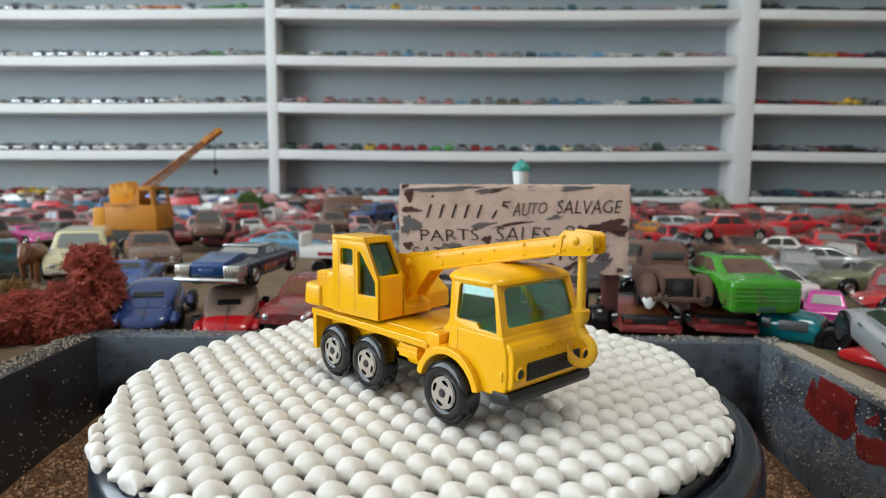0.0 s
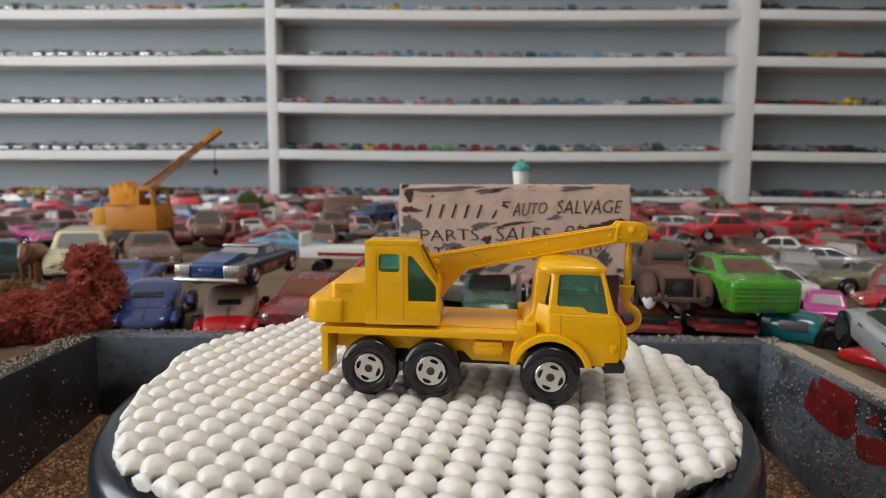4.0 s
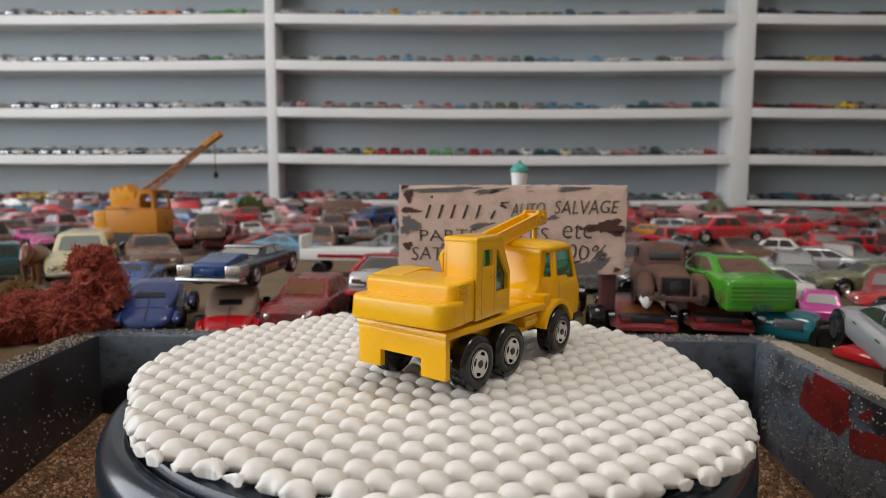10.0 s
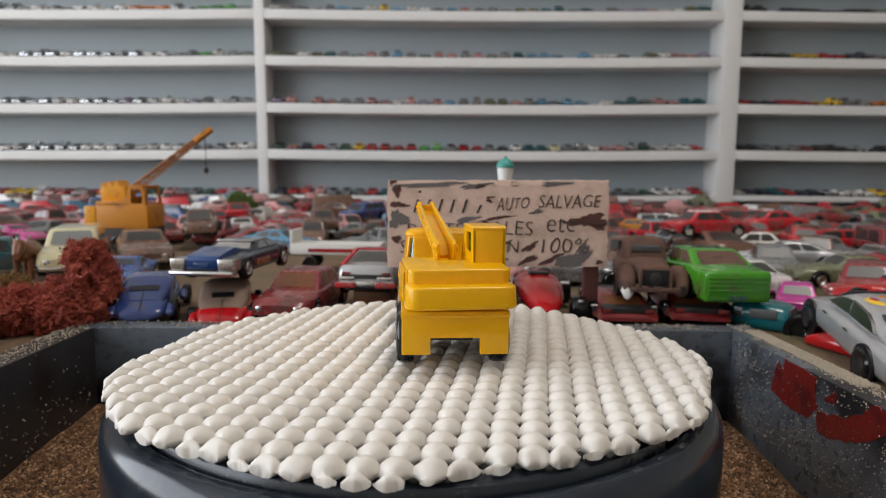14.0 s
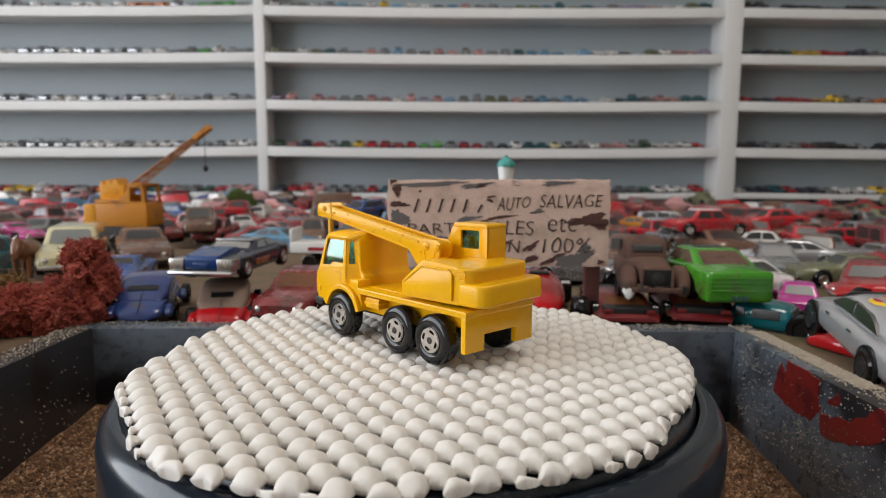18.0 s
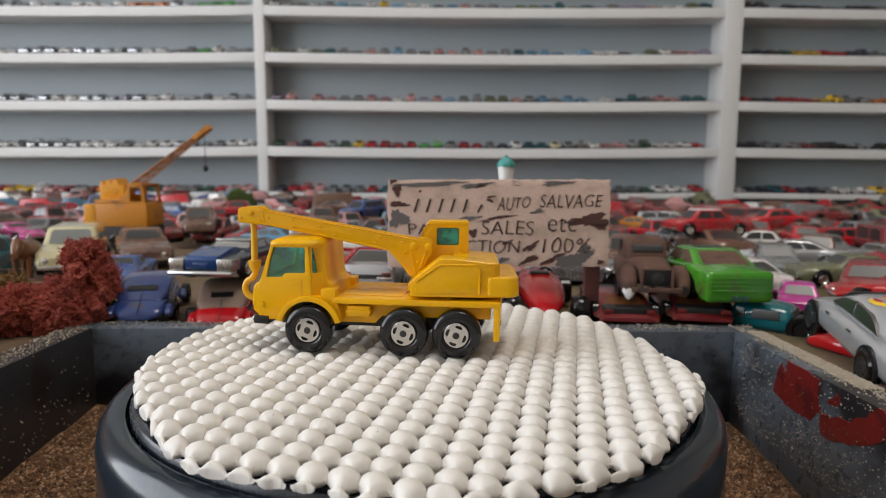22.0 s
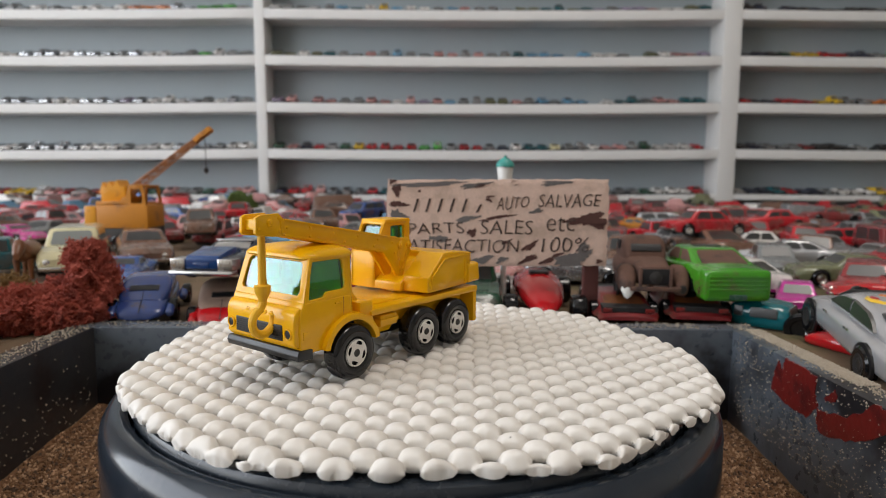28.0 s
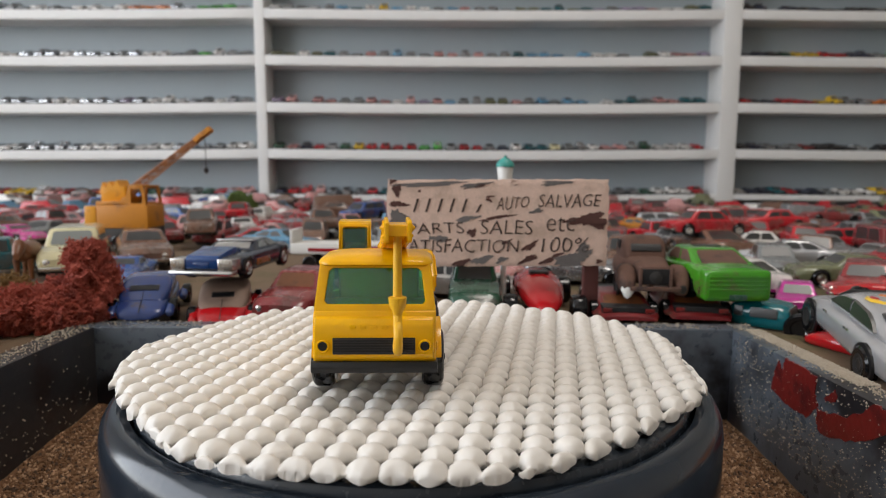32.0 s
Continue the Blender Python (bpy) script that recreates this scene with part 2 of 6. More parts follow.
def lathe(bm, profile, n=24, axis="Z", m=None):
    """Turns (radius, height) points round an axis."""
    rings = []
    for r, h in profile:
        if r < 1e-9:
            rings.append([bm.verts.new((0, 0, h))])
        else:
            rings.append([bm.verts.new((r * math.cos(2 * math.pi * i / n), r * math.sin(2 * math.pi * i / n), h)) for i in range(n)])
    for a, b in zip(rings, rings[1:]):
        for i in range(n):
            j = (i + 1) % n
            q = [a[i % len(a)], a[j % len(a)], b[j % len(b)], b[i % len(b)]]
            q = [v for k, v in enumerate(q) if v not in q[:k]]
            if len(q) > 2:
                bm.faces.new(q)
    turn = {"Z": Matrix(), "Y": Matrix.Rotation(radians(-90), 4, "X"), "X": Matrix.Rotation(radians(90), 4, "Y")}[axis]
    vs = [v for r in rings for v in r]
    bmesh.ops.transform(bm, matrix=(m or Matrix()) @ turn, verts=vs)
    bmesh.ops.recalc_face_normals(bm, faces=bm.faces)
    return bm


def lathe_mesh(profile, n=24, axis="Z", m=None):
    return lathe(bmesh.new(), profile, n, axis, m)


def tube(bm, pts, r, n=8):
    """A round bar along points."""
    rings = []
    for i, p in enumerate(pts):
        d = (Vector(pts[min(i + 1, len(pts) - 1)]) - Vector(pts[max(i - 1, 0)])).normalized()
        side = d.cross(Vector((0, 1, 0))) if abs(d.y) < 0.9 else d.cross(Vector((1, 0, 0)))
        side.normalize()
        up = d.cross(side)
        rr = r[i] if isinstance(r, (list, tuple)) else r
        rings.append([bm.verts.new(Vector(p) + rr * (math.cos(2 * math.pi * k / n) * side + math.sin(2 * math.pi * k / n) * up)) for k in range(n)])
    for a, b in zip(rings, rings[1:]):
        for k in range(n):
            bm.faces.new((a[k], a[(k + 1) % n], b[(k + 1) % n], b[k]))
    bm.faces.new(rings[0][::-1])
    bm.faces.new(rings[-1])
    bmesh.ops.recalc_face_normals(bm, faces=bm.faces)
    return bm


# ---- the room ----
RX0, RX1, RY0, RY1, RZ0, RZ1 = WIN_X, 2.1, -1.5, 1.42, -0.95, 1.5


def wall(name, x0, x1, y0, y1, z0, z1, material=ROOM_WALL):
    return tagged(part(name, box_mesh(x0, x1, y0, y1, z0, z1), material), "plain painted room wall", "wall", kind="structure")


tagged(part("floor", box_mesh(RX0 - 0.1, RX1 + 0.1, RY0 - 0.1, RY1 + 0.1, RZ0 - 0.05, RZ0), FLOOR_WOOD), "brown boarded room floor", "floor", kind="structure")
tagged(part("ceiling", box_mesh(RX0 - 0.1, RX1 + 0.1, RY0 - 0.1, RY1 + 0.1, RZ1, RZ1 + 0.05), CEILING_WHITE), "plain white painted ceiling", "ceiling", kind="structure")
wall("wall_back", RX0 - 0.1, RX1 + 0.1, RY1, RY1 + 0.1, RZ0, RZ1)
wall("wall_front", RX0 - 0.1, RX1 + 0.1, RY0 - 0.1, RY0, RZ0, RZ1)
wall("wall_right", RX1, RX1 + 0.1, RY0, RY1, RZ0, RZ1)
left_wall = bmesh.new()
add_box(left_wall, RX0 - 0.1, RX0, RY0, WIN_Y0, RZ0, RZ1)
add_box(left_wall, RX0 - 0.1, RX0, WIN_Y1, RY1, RZ0, RZ1)
add_box(left_wall, RX0 - 0.1, RX0, WIN_Y0, WIN_Y1, RZ0, WIN_Z0)
add_box(left_wall, RX0 - 0.1, RX0, WIN_Y0, WIN_Y1, WIN_Z1, RZ1)
tagged(part("wall_left", left_wall, ROOM_WALL), "plain painted room wall with a window opening", "wall", kind="structure")

# the table top with an opening for the tray
TRX0, TRX1, TRY0, TRY1, TRZ, TRB = -0.1455, 0.1368, -0.215, 0.0955, -0.0180, -0.0550
TW = 0.012
GZ = -0.0205
ground = bmesh.new()
gx0, gx1, gy0, gy1 = TRX0 - TW, TRX1 + TW, TRY0 - TW, TRY1 + TW
TX0, TX1, TY0, TY1 = -1.45, 1.75, -0.32, 1.31
for q in ((TX0, gx0, TY0, TY1), (gx1, TX1, TY0, TY1), (gx0, gx1, TY0, gy0), (gx0, gx1, gy1, TY1)):
    nx, ny = max(1, int((q[1] - q[0]) / 0.02)), max(1, int((q[3] - q[2]) / 0.02))
    vs = [[ground.verts.new((q[0] + (q[1] - q[0]) * i / nx, q[2] + (q[3] - q[2]) * j / ny, GZ)) for j in range(ny + 1)] for i in range(nx + 1)]
    for i in range(nx):
        for j in range(ny):
            ground.faces.new((vs[i][j], vs[i + 1][j], vs[i + 1][j + 1], vs[i][j + 1]))
for v in ground.verts:
    v.co.z += 0.0012 * noise.noise(v.co * 40) - 0.0012
tagged(part("ground", ground, EARTH, smooth=80), "brown earth-coloured modelling ground of the salvage yard", "ground", kind="structure")
table = empty("display_table")
tagged(table, "low wooden table that carries the model yard", "table")
part("tabletop", box_mesh(TX0, TX1, TY0, TY1, -0.112, -0.074, 0.002), FLOOR_WOOD, table)
for x in (TX0 + 0.05, TX1 - 0.05):
    for y in (TY0 + 0.05, TY1 - 0.05):
        part("leg", box_mesh(x - 0.035, x + 0.035, y - 0.035, y + 0.035, RZ0, -0.112, 0.002), FLOOR_WOOD, table)
for q in ((TX0, TX1, TY0, TY0 + 0.01), (TX0, TX1, TY1 - 0.01, TY1), (TX0, TX0 + 0.01, TY0 + 0.01, TY1 - 0.01), (TX1 - 0.01, TX1, TY0 + 0.01, TY1 - 0.01)):
    part("edge_board", box_mesh(*q, -0.074, GZ - 0.004), FLOOR_WOOD, table)

# the sunken tray
tray = tagged(empty("wooden_tray", pose(0, 0, TRB)), "dark painted wooden tray with sand, red paint daubs and gritty rims", "tray")
# the left side wall takes the copy with shade in its colour
for nm, q, mt in (("back_wall", (gx0, gx1, TRY1, TRY1 + TW), TRAY_SHEEN_PAINT), ("front_wall", (gx0, gx1, TRY0 - TW, TRY0), TRAY_SHEEN_PAINT),
                  ("side_wall", (TRX0 - TW, TRX0, TRY0, TRY1), TRAY_SHADED_PAINT), ("side_wall", (TRX1, TRX1 + TW, TRY0, TRY1), TRAY_SHEEN_PAINT)):
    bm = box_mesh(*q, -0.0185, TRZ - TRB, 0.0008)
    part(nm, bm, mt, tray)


def sand_height(x, y):
    """The sand lies lower towards the front, a little higher at the far side wall."""
    return TRB - 0.0022 - 0.070 * (TRY1 - y) * (y > -0.02) - 0.0081 * (y <= -0.02) - 0.014 * x - 0.018 * min(x, 0.0) + 0.0015 * noise.noise(Vector((x, y, 0)) * 60)


sand = bmesh.new()
n = 60
vs = [[sand.verts.new((TRX0 + (TRX1 - TRX0) * i / n, TRY0 + (TRY1 - TRY0) * j / n, 0)) for j in range(n + 1)] for i in range(n + 1)]
for i in range(n):
    for j in range(n):
        sand.faces.new((vs[i][j], vs[i + 1][j], vs[i + 1][j + 1], vs[i][j + 1]))
for v in sand.verts:
    v.co.z = sand_height(v.co.x, v.co.y) - TRB
tagged(part("sand_bed", sand, SAND, None, smooth=80, m=pose(0, 0, TRB)), "coarse tan sand that fills the tray", "sand", kind="stuff")

# ---- the shelves on the back wall ----
SY0, SY1 = 1.296, 1.372
TOPS = (0.0111, 0.1166, 0.2236, 0.3304, 0.4341, 0.5388)
POSTS = ((-1.4929, -1.4696), (-0.4161, -0.3929), (0.6647, 0.7062), (1.7809, 1.8214))
SHELF_TILT = Matrix.Translation((0.13, 0, 0)) @ Matrix.Rotation(radians(-0.35), 4, "Y") @ Matrix.Translation((-0.13, 0, 0))
shelf_unit = tagged(empty("wall_shelf_unit", SHELF_TILT), "tall white painted display shelves with a blue-grey back", "shelf")
for x0, x1 in POSTS:
    part("upright", box_mesh(x0, x1, SY0, SY1, -0.02, 0.66, 0.0015), WHITE_PAINT, shelf_unit)
part("back_panel", box_mesh(POSTS[0][0], POSTS[-1][1], SY1 + 0.0005, SY1 + 0.008, -0.02, 0.66), GREY_PANEL, shelf_unit)
SAG = 0.004


def shelf_sag(x, x0, x1):
    s = (x - x0) / (x1 - x0)
    return SAG * (1 - 4 * s * (1 - s)) if 0 <= s <= 1 else 0.0


for (a0, a1), (b0, b1) in zip(POSTS, POSTS[1:]):
    for k, zt in enumerate(TOPS):
        bm = bmesh.new()
        n = 16
        th = 0.022 if k else 0.013
        rows = []
        for i in range(n + 1):
            x = a1 + (b0 - a1) * i / n
            dz = shelf_sag(x, a1, b0) - SAG * 0.5
            rows.append([bm.verts.new((x, y, zt + dz + h)) for y, h in ((SY0 + 0.001, -th), (SY0 + 0.001, 0), (SY1, 0), (SY1, -th))])
        for p, q in zip(rows, rows[1:]):
            for c in range(4):
                bm.faces.new((p[c], p[(c + 1) % 4], q[(c + 1) % 4], q[c]))
        bm.faces.new(rows[0])
        bm.faces.new(rows[-1][::-1])
        soften(bm, 0.0015, 60)
        part("shelf_board", bm, WHITE_PAINT, shelf_unit)

# ---- the turntable, its mat and their turn ----
SPIN = [(4 * i, a) for i, a in enumerate((0, 40.02, 79.99, 119.97, 159.90, 199.78, 239.35, 278.89, 318.43))]


def spin(t):
    """The turntable's angle in degrees at t seconds."""
    for (t0, a0), (t1, a1) in zip(SPIN, SPIN[1:]):
        if t <= t1:
            return a0 + (a1 - a0) * (t - t0) / (t1 - t0)
    return SPIN[-1][1]


turntable = tagged(empty("turntable", pose(0, 0, TRB)), "round black plastic turntable base standing in the sand", "turntable")
H0 = -TRB
part("housing", lathe_mesh([(0.0, -0.014), (0.0775, -0.014), (0.0802, -0.012), (0.0808, -0.007), (0.0808, H0 - 0.0300), (0.0802, H0 - 0.0296), (0.0802, H0 - 0.0290), (0.0, H0 - 0.0290)], 160), TURNTABLE_BLACK, turntable)
part("top_ring", lathe_mesh([(0.0, H0 - 0.0290), (0.0802, H0 - 0.0288), (0.0808, H0 - 0.0284), (0.0808, H0 - 0.0125), (0.0804, H0 - 0.0098), (0.0793, H0 - 0.0078),
                             (0.0778, H0 - 0.0064), (0.0758, H0 - 0.0059), (0.0744, H0 - 0.0063), (0.0741, H0 - 0.0140), (0.0, H0 - 0.0140)], 160), TURNTABLE_BLACK, turntable)
platter = tagged(empty("turning_disc"), "black plastic turning platter under the mat", "platter")
part("disc", lathe_mesh([(0.0, -0.0125), (0.0728, -0.0125), (0.0735, -0.0115), (0.0735, -0.0056), (0.0729, -0.0047), (0.0715, -0.0043), (0.0, -0.0043)], 128), PLATTER_BLACK, platter)
part("hub_pin", lathe_mesh([(0.0, -0.0138), (0.006, -0.0138), (0.006, -0.0125), (0.0, -0.0125)], 24), TURNTABLE_BLACK, platter)

U = 0.162
A1 = Vector((math.cos(radians(120.5)), math.sin(radians(120.5)))) * 0.0370 * U
A2 = Vector((math.cos(radians(38.0)), math.sin(radians(38.0)))) * 0.0362 * U
ORIGIN = Vector((0.2358, 0.3198)) * U
OUTLINE = [(-180, .474), (-170, .480), (-160, .474), (-150, .490), (-140, .500), (-130, .494), (-120, .482), (-105, .462), (-90, .462), (-80, .474), (-70, .466), (-60, .456), (-50, .455), (-40, .459),
           (-30, .456), (-20, .447), (-10, .443), (0, .438), (10, .456), (20, .473), (30, .463), (40, .463), (50, .488), (60, .494), (70, .484), (80, .482), (90, .472), (100, .456), (110, .458),
           (120, .465), (130, .464), (140, .438), (150, .442), (160, .449), (170, .458), (180, .474)]


def outline(a):
    for (a0, r0), (a1, r1) in zip(OUTLINE, OUTLINE[1:]):
        if a0 <= a <= a1:
            return (r0 + (r1 - r0) * (a - a0) / (a1 - a0)) * U
    return 0.48 * U


def mat_mesh():
    """One moulded sheet of soft beads on a skewed grid: each bead swells above and below the sheet, open where four meet."""
    rng = random.Random(4)
    n = 14
    top, low, faces, index, high = [], [], [], {}, {}
    cells = []
    for i in range(-26, 27):
        for j in range(-26, 27):
            c = ORIGIN + A1 * i + A2 * j
            if c.length < outline(math.degrees(math.atan2(c.y, c.x))) + 0.0032:
                cells.append((i, j))
                high[(i, j)] = (rng.uniform(0.93, 1.04), rng.uniform(-0.00025, 0.00025), rng.uniform(-0.00025, 0.00025))
    for i, j in cells:
        hi, dx, dy = high[(i, j)]
        for a in range(n + 1):
            for b in range(n + 1):
                key = (i * n + a, j * n + b)
                if key in index:
                    continue
                s, t = a / n - 0.5, b / n - 0.5
                f = max(0.0, 1 - 0.85 * (abs(2 * s) ** 2 + abs(2 * t) ** 2) - 1.3 * (4 * s * t) ** 2)
                inner = max(abs(s), abs(t)) < 0.5
                p = ORIGIN + A1 * (i + s) + A2 * (j + t)
                w = noise.noise(Vector((p.x * 700, p.y * 700, 0))) * 0.00016
                ang = math.degrees(math.atan2(p.y, p.x))
                lim = outline(ang) + 0.0003 + 0.0009 * noise.noise(Vector((p.x * 260, p.y * 260, 5)))
                out = p.length - lim
                if out > 0:
                    p = p * ((lim + 0.12 * out) / p.length)
                swell = f ** 0.5 * (hi if inner else 1.0) * min(1.0, max(0.01, 0.06 - out / 0.0022)) ** 0.5
                index[key] = (len(top), out)
                x, y = p.x + w + (dx if inner else 0), p.y - w + (dy if inner else 0)
                top.append((x, y, -0.0025 + 0.0025 * swell + w * 0.5))
                low.append((x, y, -0.0028 - 0.0012 * f ** 0.5))
    k = len(top)
    edge_count = {}
    for i, j in cells:
        for a in range(n):
            for b in range(n):
                s, t = (a + 0.5) / n - 0.5, (b + 0.5) / n - 0.5
                if 0.85 * (4 * s * s + 4 * t * t) + 1.3 * (4 * s * t) ** 2 > 1.02:
                    continue
                q = [index[(i * n + a + da, j * n + b + db)] for da, db in ((0, 0), (0, 1), (1, 1), (1, 0))]
                if min(o for _, o in q) > 0 or sum(o for _, o in q) > 0.0012:
                    continue
                q = [v for v, _ in q]
                faces.append(q)
                faces.append([v + k for v in reversed(q)])
                for u, v in zip(q, q[1:] + q[:1]):
                    e = (min(u, v), max(u, v))
                    edge_count[e] = edge_count.get(e, []) + [(u, v)]
    for pairs in edge_count.values():
        if len(pairs) == 1:
            u, v = pairs[0]
            faces.append([v, u, u + k, v + k])
    me = bpy.data.meshes.new("grip_mat")
    me.from_pydata(top + low, [], faces)
    bm = bmesh.new()
    bm.from_mesh(me)
    bpy.data.meshes.remove(me)
    bmesh.ops.delete(bm, geom=[v for v in bm.verts if not v.link_faces], context="VERTS")
    bmesh.ops.recalc_face_normals(bm, faces=bm.faces)
    return bm


def specks(spots, size, seed):
    """Specks of lint and grit, each a small uneven chip."""
    rr = random.Random(seed)
    bm = bmesh.new()
    for p in spots:
        q = Euler((0, 0, rr.uniform(0, 6.3))).to_matrix()
        e = size * rr.uniform(0.5, 1.3)
        v = [bm.verts.new(Vector(p) + q @ Vector((x * e * rr.uniform(1.0, 2.4), y * e, z * e))) for x, y, z in ((1, 0, 0), (-1, 0.2, 0), (0, 1, 0.1), (0.1, -1, 0), (0, 0, 0.6), (0, 0, -0.6))]
        for i in ((0, 2, 4), (2, 1, 4), (1, 3, 4), (3, 0, 4), (2, 0, 5), (1, 2, 5), (3, 1, 5), (0, 3, 5)):
            bm.faces.new([v[k] for k in i])
    return bm


grip_mat = tagged(part("grip_mat", mat_mesh(), MAT_WHITE, smooth=75), "off-white bumpy non-slip vinyl mat cut roughly round", "mat")


lint_at = random.Random(21)
lint = []
while len(lint) < 70:
    i, j = lint_at.randint(-12, 12), lint_at.randint(-12, 12)
    c = ORIGIN + A1 * (i + lint_at.uniform(-0.2, 0.2)) + A2 * (j + lint_at.uniform(-0.2, 0.2))
    if c.length < 0.068:
        lint.append((c.x, c.y, -0.0004))
tagged(part("lint", specks(lint, 0.00022, 3), DARK_METAL, grip_mat, "dark specks of lint"), kind="stuff")


# ---- the yellow crane truck ----
MM = 0.001


def mm(pts):
    return [tuple(c * MM for c in p) for p in pts]


def panel(bm, corner, su, sv, outer, holes, thick):
    """A flat panel with openings: corner plus two side vectors, polygons in mm along them, thick mm against the normal."""
    corner, su, sv = Vector(corner) * MM, Vector(su).normalized() * MM, Vector(sv)
    sv = (sv - su.normalized() * sv.dot(su.normalized())).normalized() * MM
    back = -su.cross(sv).normalized() * thick * MM
    loops = [outer] + holes
    tri = geometry.tessellate_polygon([[Vector((p[0], p[1], 0)) for p in lp] for lp in loops])
    flat = [p for lp in loops for p in lp]
    front = [bm.verts.new(corner + su * p[0] + sv * p[1]) for p in flat]
    rear = [bm.verts.new(v.co + back) for v in front]
    for a, b, c in tri:
        bm.faces.new((front[a], front[b], front[c]))
        bm.faces.new((rear[c], rear[b], rear[a]))
    k = 0
    for lp in loops:
        n = len(lp)
        for i in range(n):
            a, b = k + i, k + (i + 1) % n
            bm.faces.new((front[a], front[b], rear[b], rear[a]))
        k += n
    return bm


def panel_mesh(*args):
    bm = panel(bmesh.new(), *args)
    return soften(bm, 0.22 * MM, 50)


def rounded(x0, y0, x1, y1, r=0.6, n=3):
    pts = []
    for cx, cy, a in ((x1 - r, y1 - r, 0), (x0 + r, y1 - r, 90), (x0 + r, y0 + r, 180), (x1 - r, y0 + r, 270)):
        pts += [(cx + r * math.cos(radians(a + 90 * i / n)), cy + r * math.sin(radians(a + 90 * i / n))) for i in range(n + 1)]
    return pts


def arc(cx, cz, r, a0, a1, n=16):
    return [(cx + r * math.cos(radians(a0 + (a1 - a0) * i / n)), cz + r * math.sin(radians(a0 + (a1 - a0) * i / n))) for i in range(n + 1)]


truck = tagged(empty("toy_crane_truck"), "yellow die-cast toy mobile crane truck with green windows and six wheels", "toy truck")
XF, XR, WR = 27.05, -14.55, 6.15


def truck_wheel(x, side, half):
    tyre = part("wheel", lathe_mesh(mm([(0, -2.5), (2.0, -2.5), (5.6, -2.6), (6.4, -2.2), (6.8, -1.3), (6.8, 1.1), (6.65, 1.7), (6.2, 2.15), (5.5, 2.4), (4.6, 2.45), (3.9, 2.25), (3.5, 1.8), (0, 1.7)]), 48, "Y"), TYRE, truck,
                "glossy black toy wheel with a chromed four-slot hub",
                m=Matrix.Translation((x * MM, side * (half - 2.4) * MM, WR * MM)) @ Matrix.Rotation(radians(0 if side > 0 else 180), 4, "Z"))
    rim = bmesh.new()
    panel(rim, (0, 0, 0), (1, 0, 0), (0, 0, 1), [(3.3 * math.cos(radians(a)), 3.3 * math.sin(radians(a))) for a in range(0, 360, 9)],
          [[(2.95 * math.cos(radians(a + da)) * rr, 2.95 * math.sin(radians(a + da)) * rr) for rr, da in ((0.84, -27), (0.95, -17), (1, -8), (1, 8), (0.95, 17), (0.84, 27), (0.74, 18), (0.70, 7), (0.70, -7), (0.74, -18))]
           for a in range(20, 380, 90)], 0.4)
    bmesh.ops.translate(rim, verts=rim.verts, vec=(0, 2.1 * MM, 0))
    bmesh.ops.recalc_face_normals(rim, faces=rim.faces)
    part("rim", rim, CHROME, tyre, "bright chromed hub")
    part("rim_edge", lathe_mesh(mm([(2.98, 1.8), (3.08, 2.25), (3.25, 2.36), (3.42, 2.2), (3.46, 1.8)]), 40, "Y"), CHROME, tyre)
    part("axle_cap", lathe_mesh(mm([(1.5, 2.05), (1.45, 2.3), (1.15, 2.5), (1.0, 2.45), (0.9, 2.1), (0, 2.1)]), 20, "Y"), CHROME, tyre)
    part("axle_end", lathe_mesh(mm([(1.0, 2.05), (0.98, 2.5), (0.7, 2.8), (0, 2.85)]), 16, "Y"), DARK_METAL, tyre)


for x, half in ((XF, 15.1), (0, 14.8), (XR, 14.8)):
    for side in (1, -1):
        truck_wheel(x, side, half)
    part("axle", lathe_mesh(mm([(0, -12), (0.6, -12), (0.6, 12), (0, 12)]), 10, "Y", pose(x * MM, 0, WR * MM)), DARK_METAL, truck)

# chassis and deck
part("deck", prism_mesh(mm([(-26.4, 13.7), (-26.6, 14.3), (-26.4, 15.4), (19.4, 15.4), (20.4, 14.9), (20.0, 13.7)]), -13.6 * MM, 13.6 * MM, 0.25 * MM), YELLOW, truck)
part("deck_plate", box_mesh(1 * MM, 19 * MM, -9.5 * MM, 9.5 * MM, 15.3 * MM, 15.65 * MM, 0.2 * MM), YELLOW, truck)
part("chassis", prism_mesh(mm([(-23.5, 13.8), (22.0, 13.8), (22.0, 7.5), (9.0, 7.5), (7.0, 9.6), (-23.5, 9.6)]), -9.2 * MM, 9.2 * MM, 0.3 * MM), YELLOW, truck)
part("underframe", box_mesh(-17 * MM, 38 * MM, -5.5 * MM, 5.5 * MM, 5.6 * MM, 9.4 * MM, 0.5 * MM), DARK_METAL, truck)
flap = bmesh.new()
panel(flap, (-24.6, 13.4, 0), (0, -1, 0), (0, 0, 1), [(0, 13.8), (26.8, 13.8), (26.8, 4.4), (19.6, 4.4), (19.6, 8.6), (7.2, 8.6), (7.2, 4.4), (0, 4.4)], [], -1.7)
bmesh.ops.recalc_face_normals(flap, faces=flap.faces)
part("rear_plate", soften(flap, 0.3 * MM, 40), YELLOW, truck)
for s in (1, -1):
    part("toolbox", box_mesh(9.8 * MM, 16.2 * MM, s * 11.0 * MM - 1.8 * MM, s * 11.0 * MM + 1.8 * MM, 10.0 * MM, 13.0 * MM, 0.3 * MM), YELLOW, truck)
    part("toolbox_lid", box_mesh(9.5 * MM, 16.5 * MM, s * 11.3 * MM - 1.8 * MM, s * 11.3 * MM + 1.8 * MM, 10.9 * MM, 12.0 * MM, 0.25 * MM), YELLOW, truck)

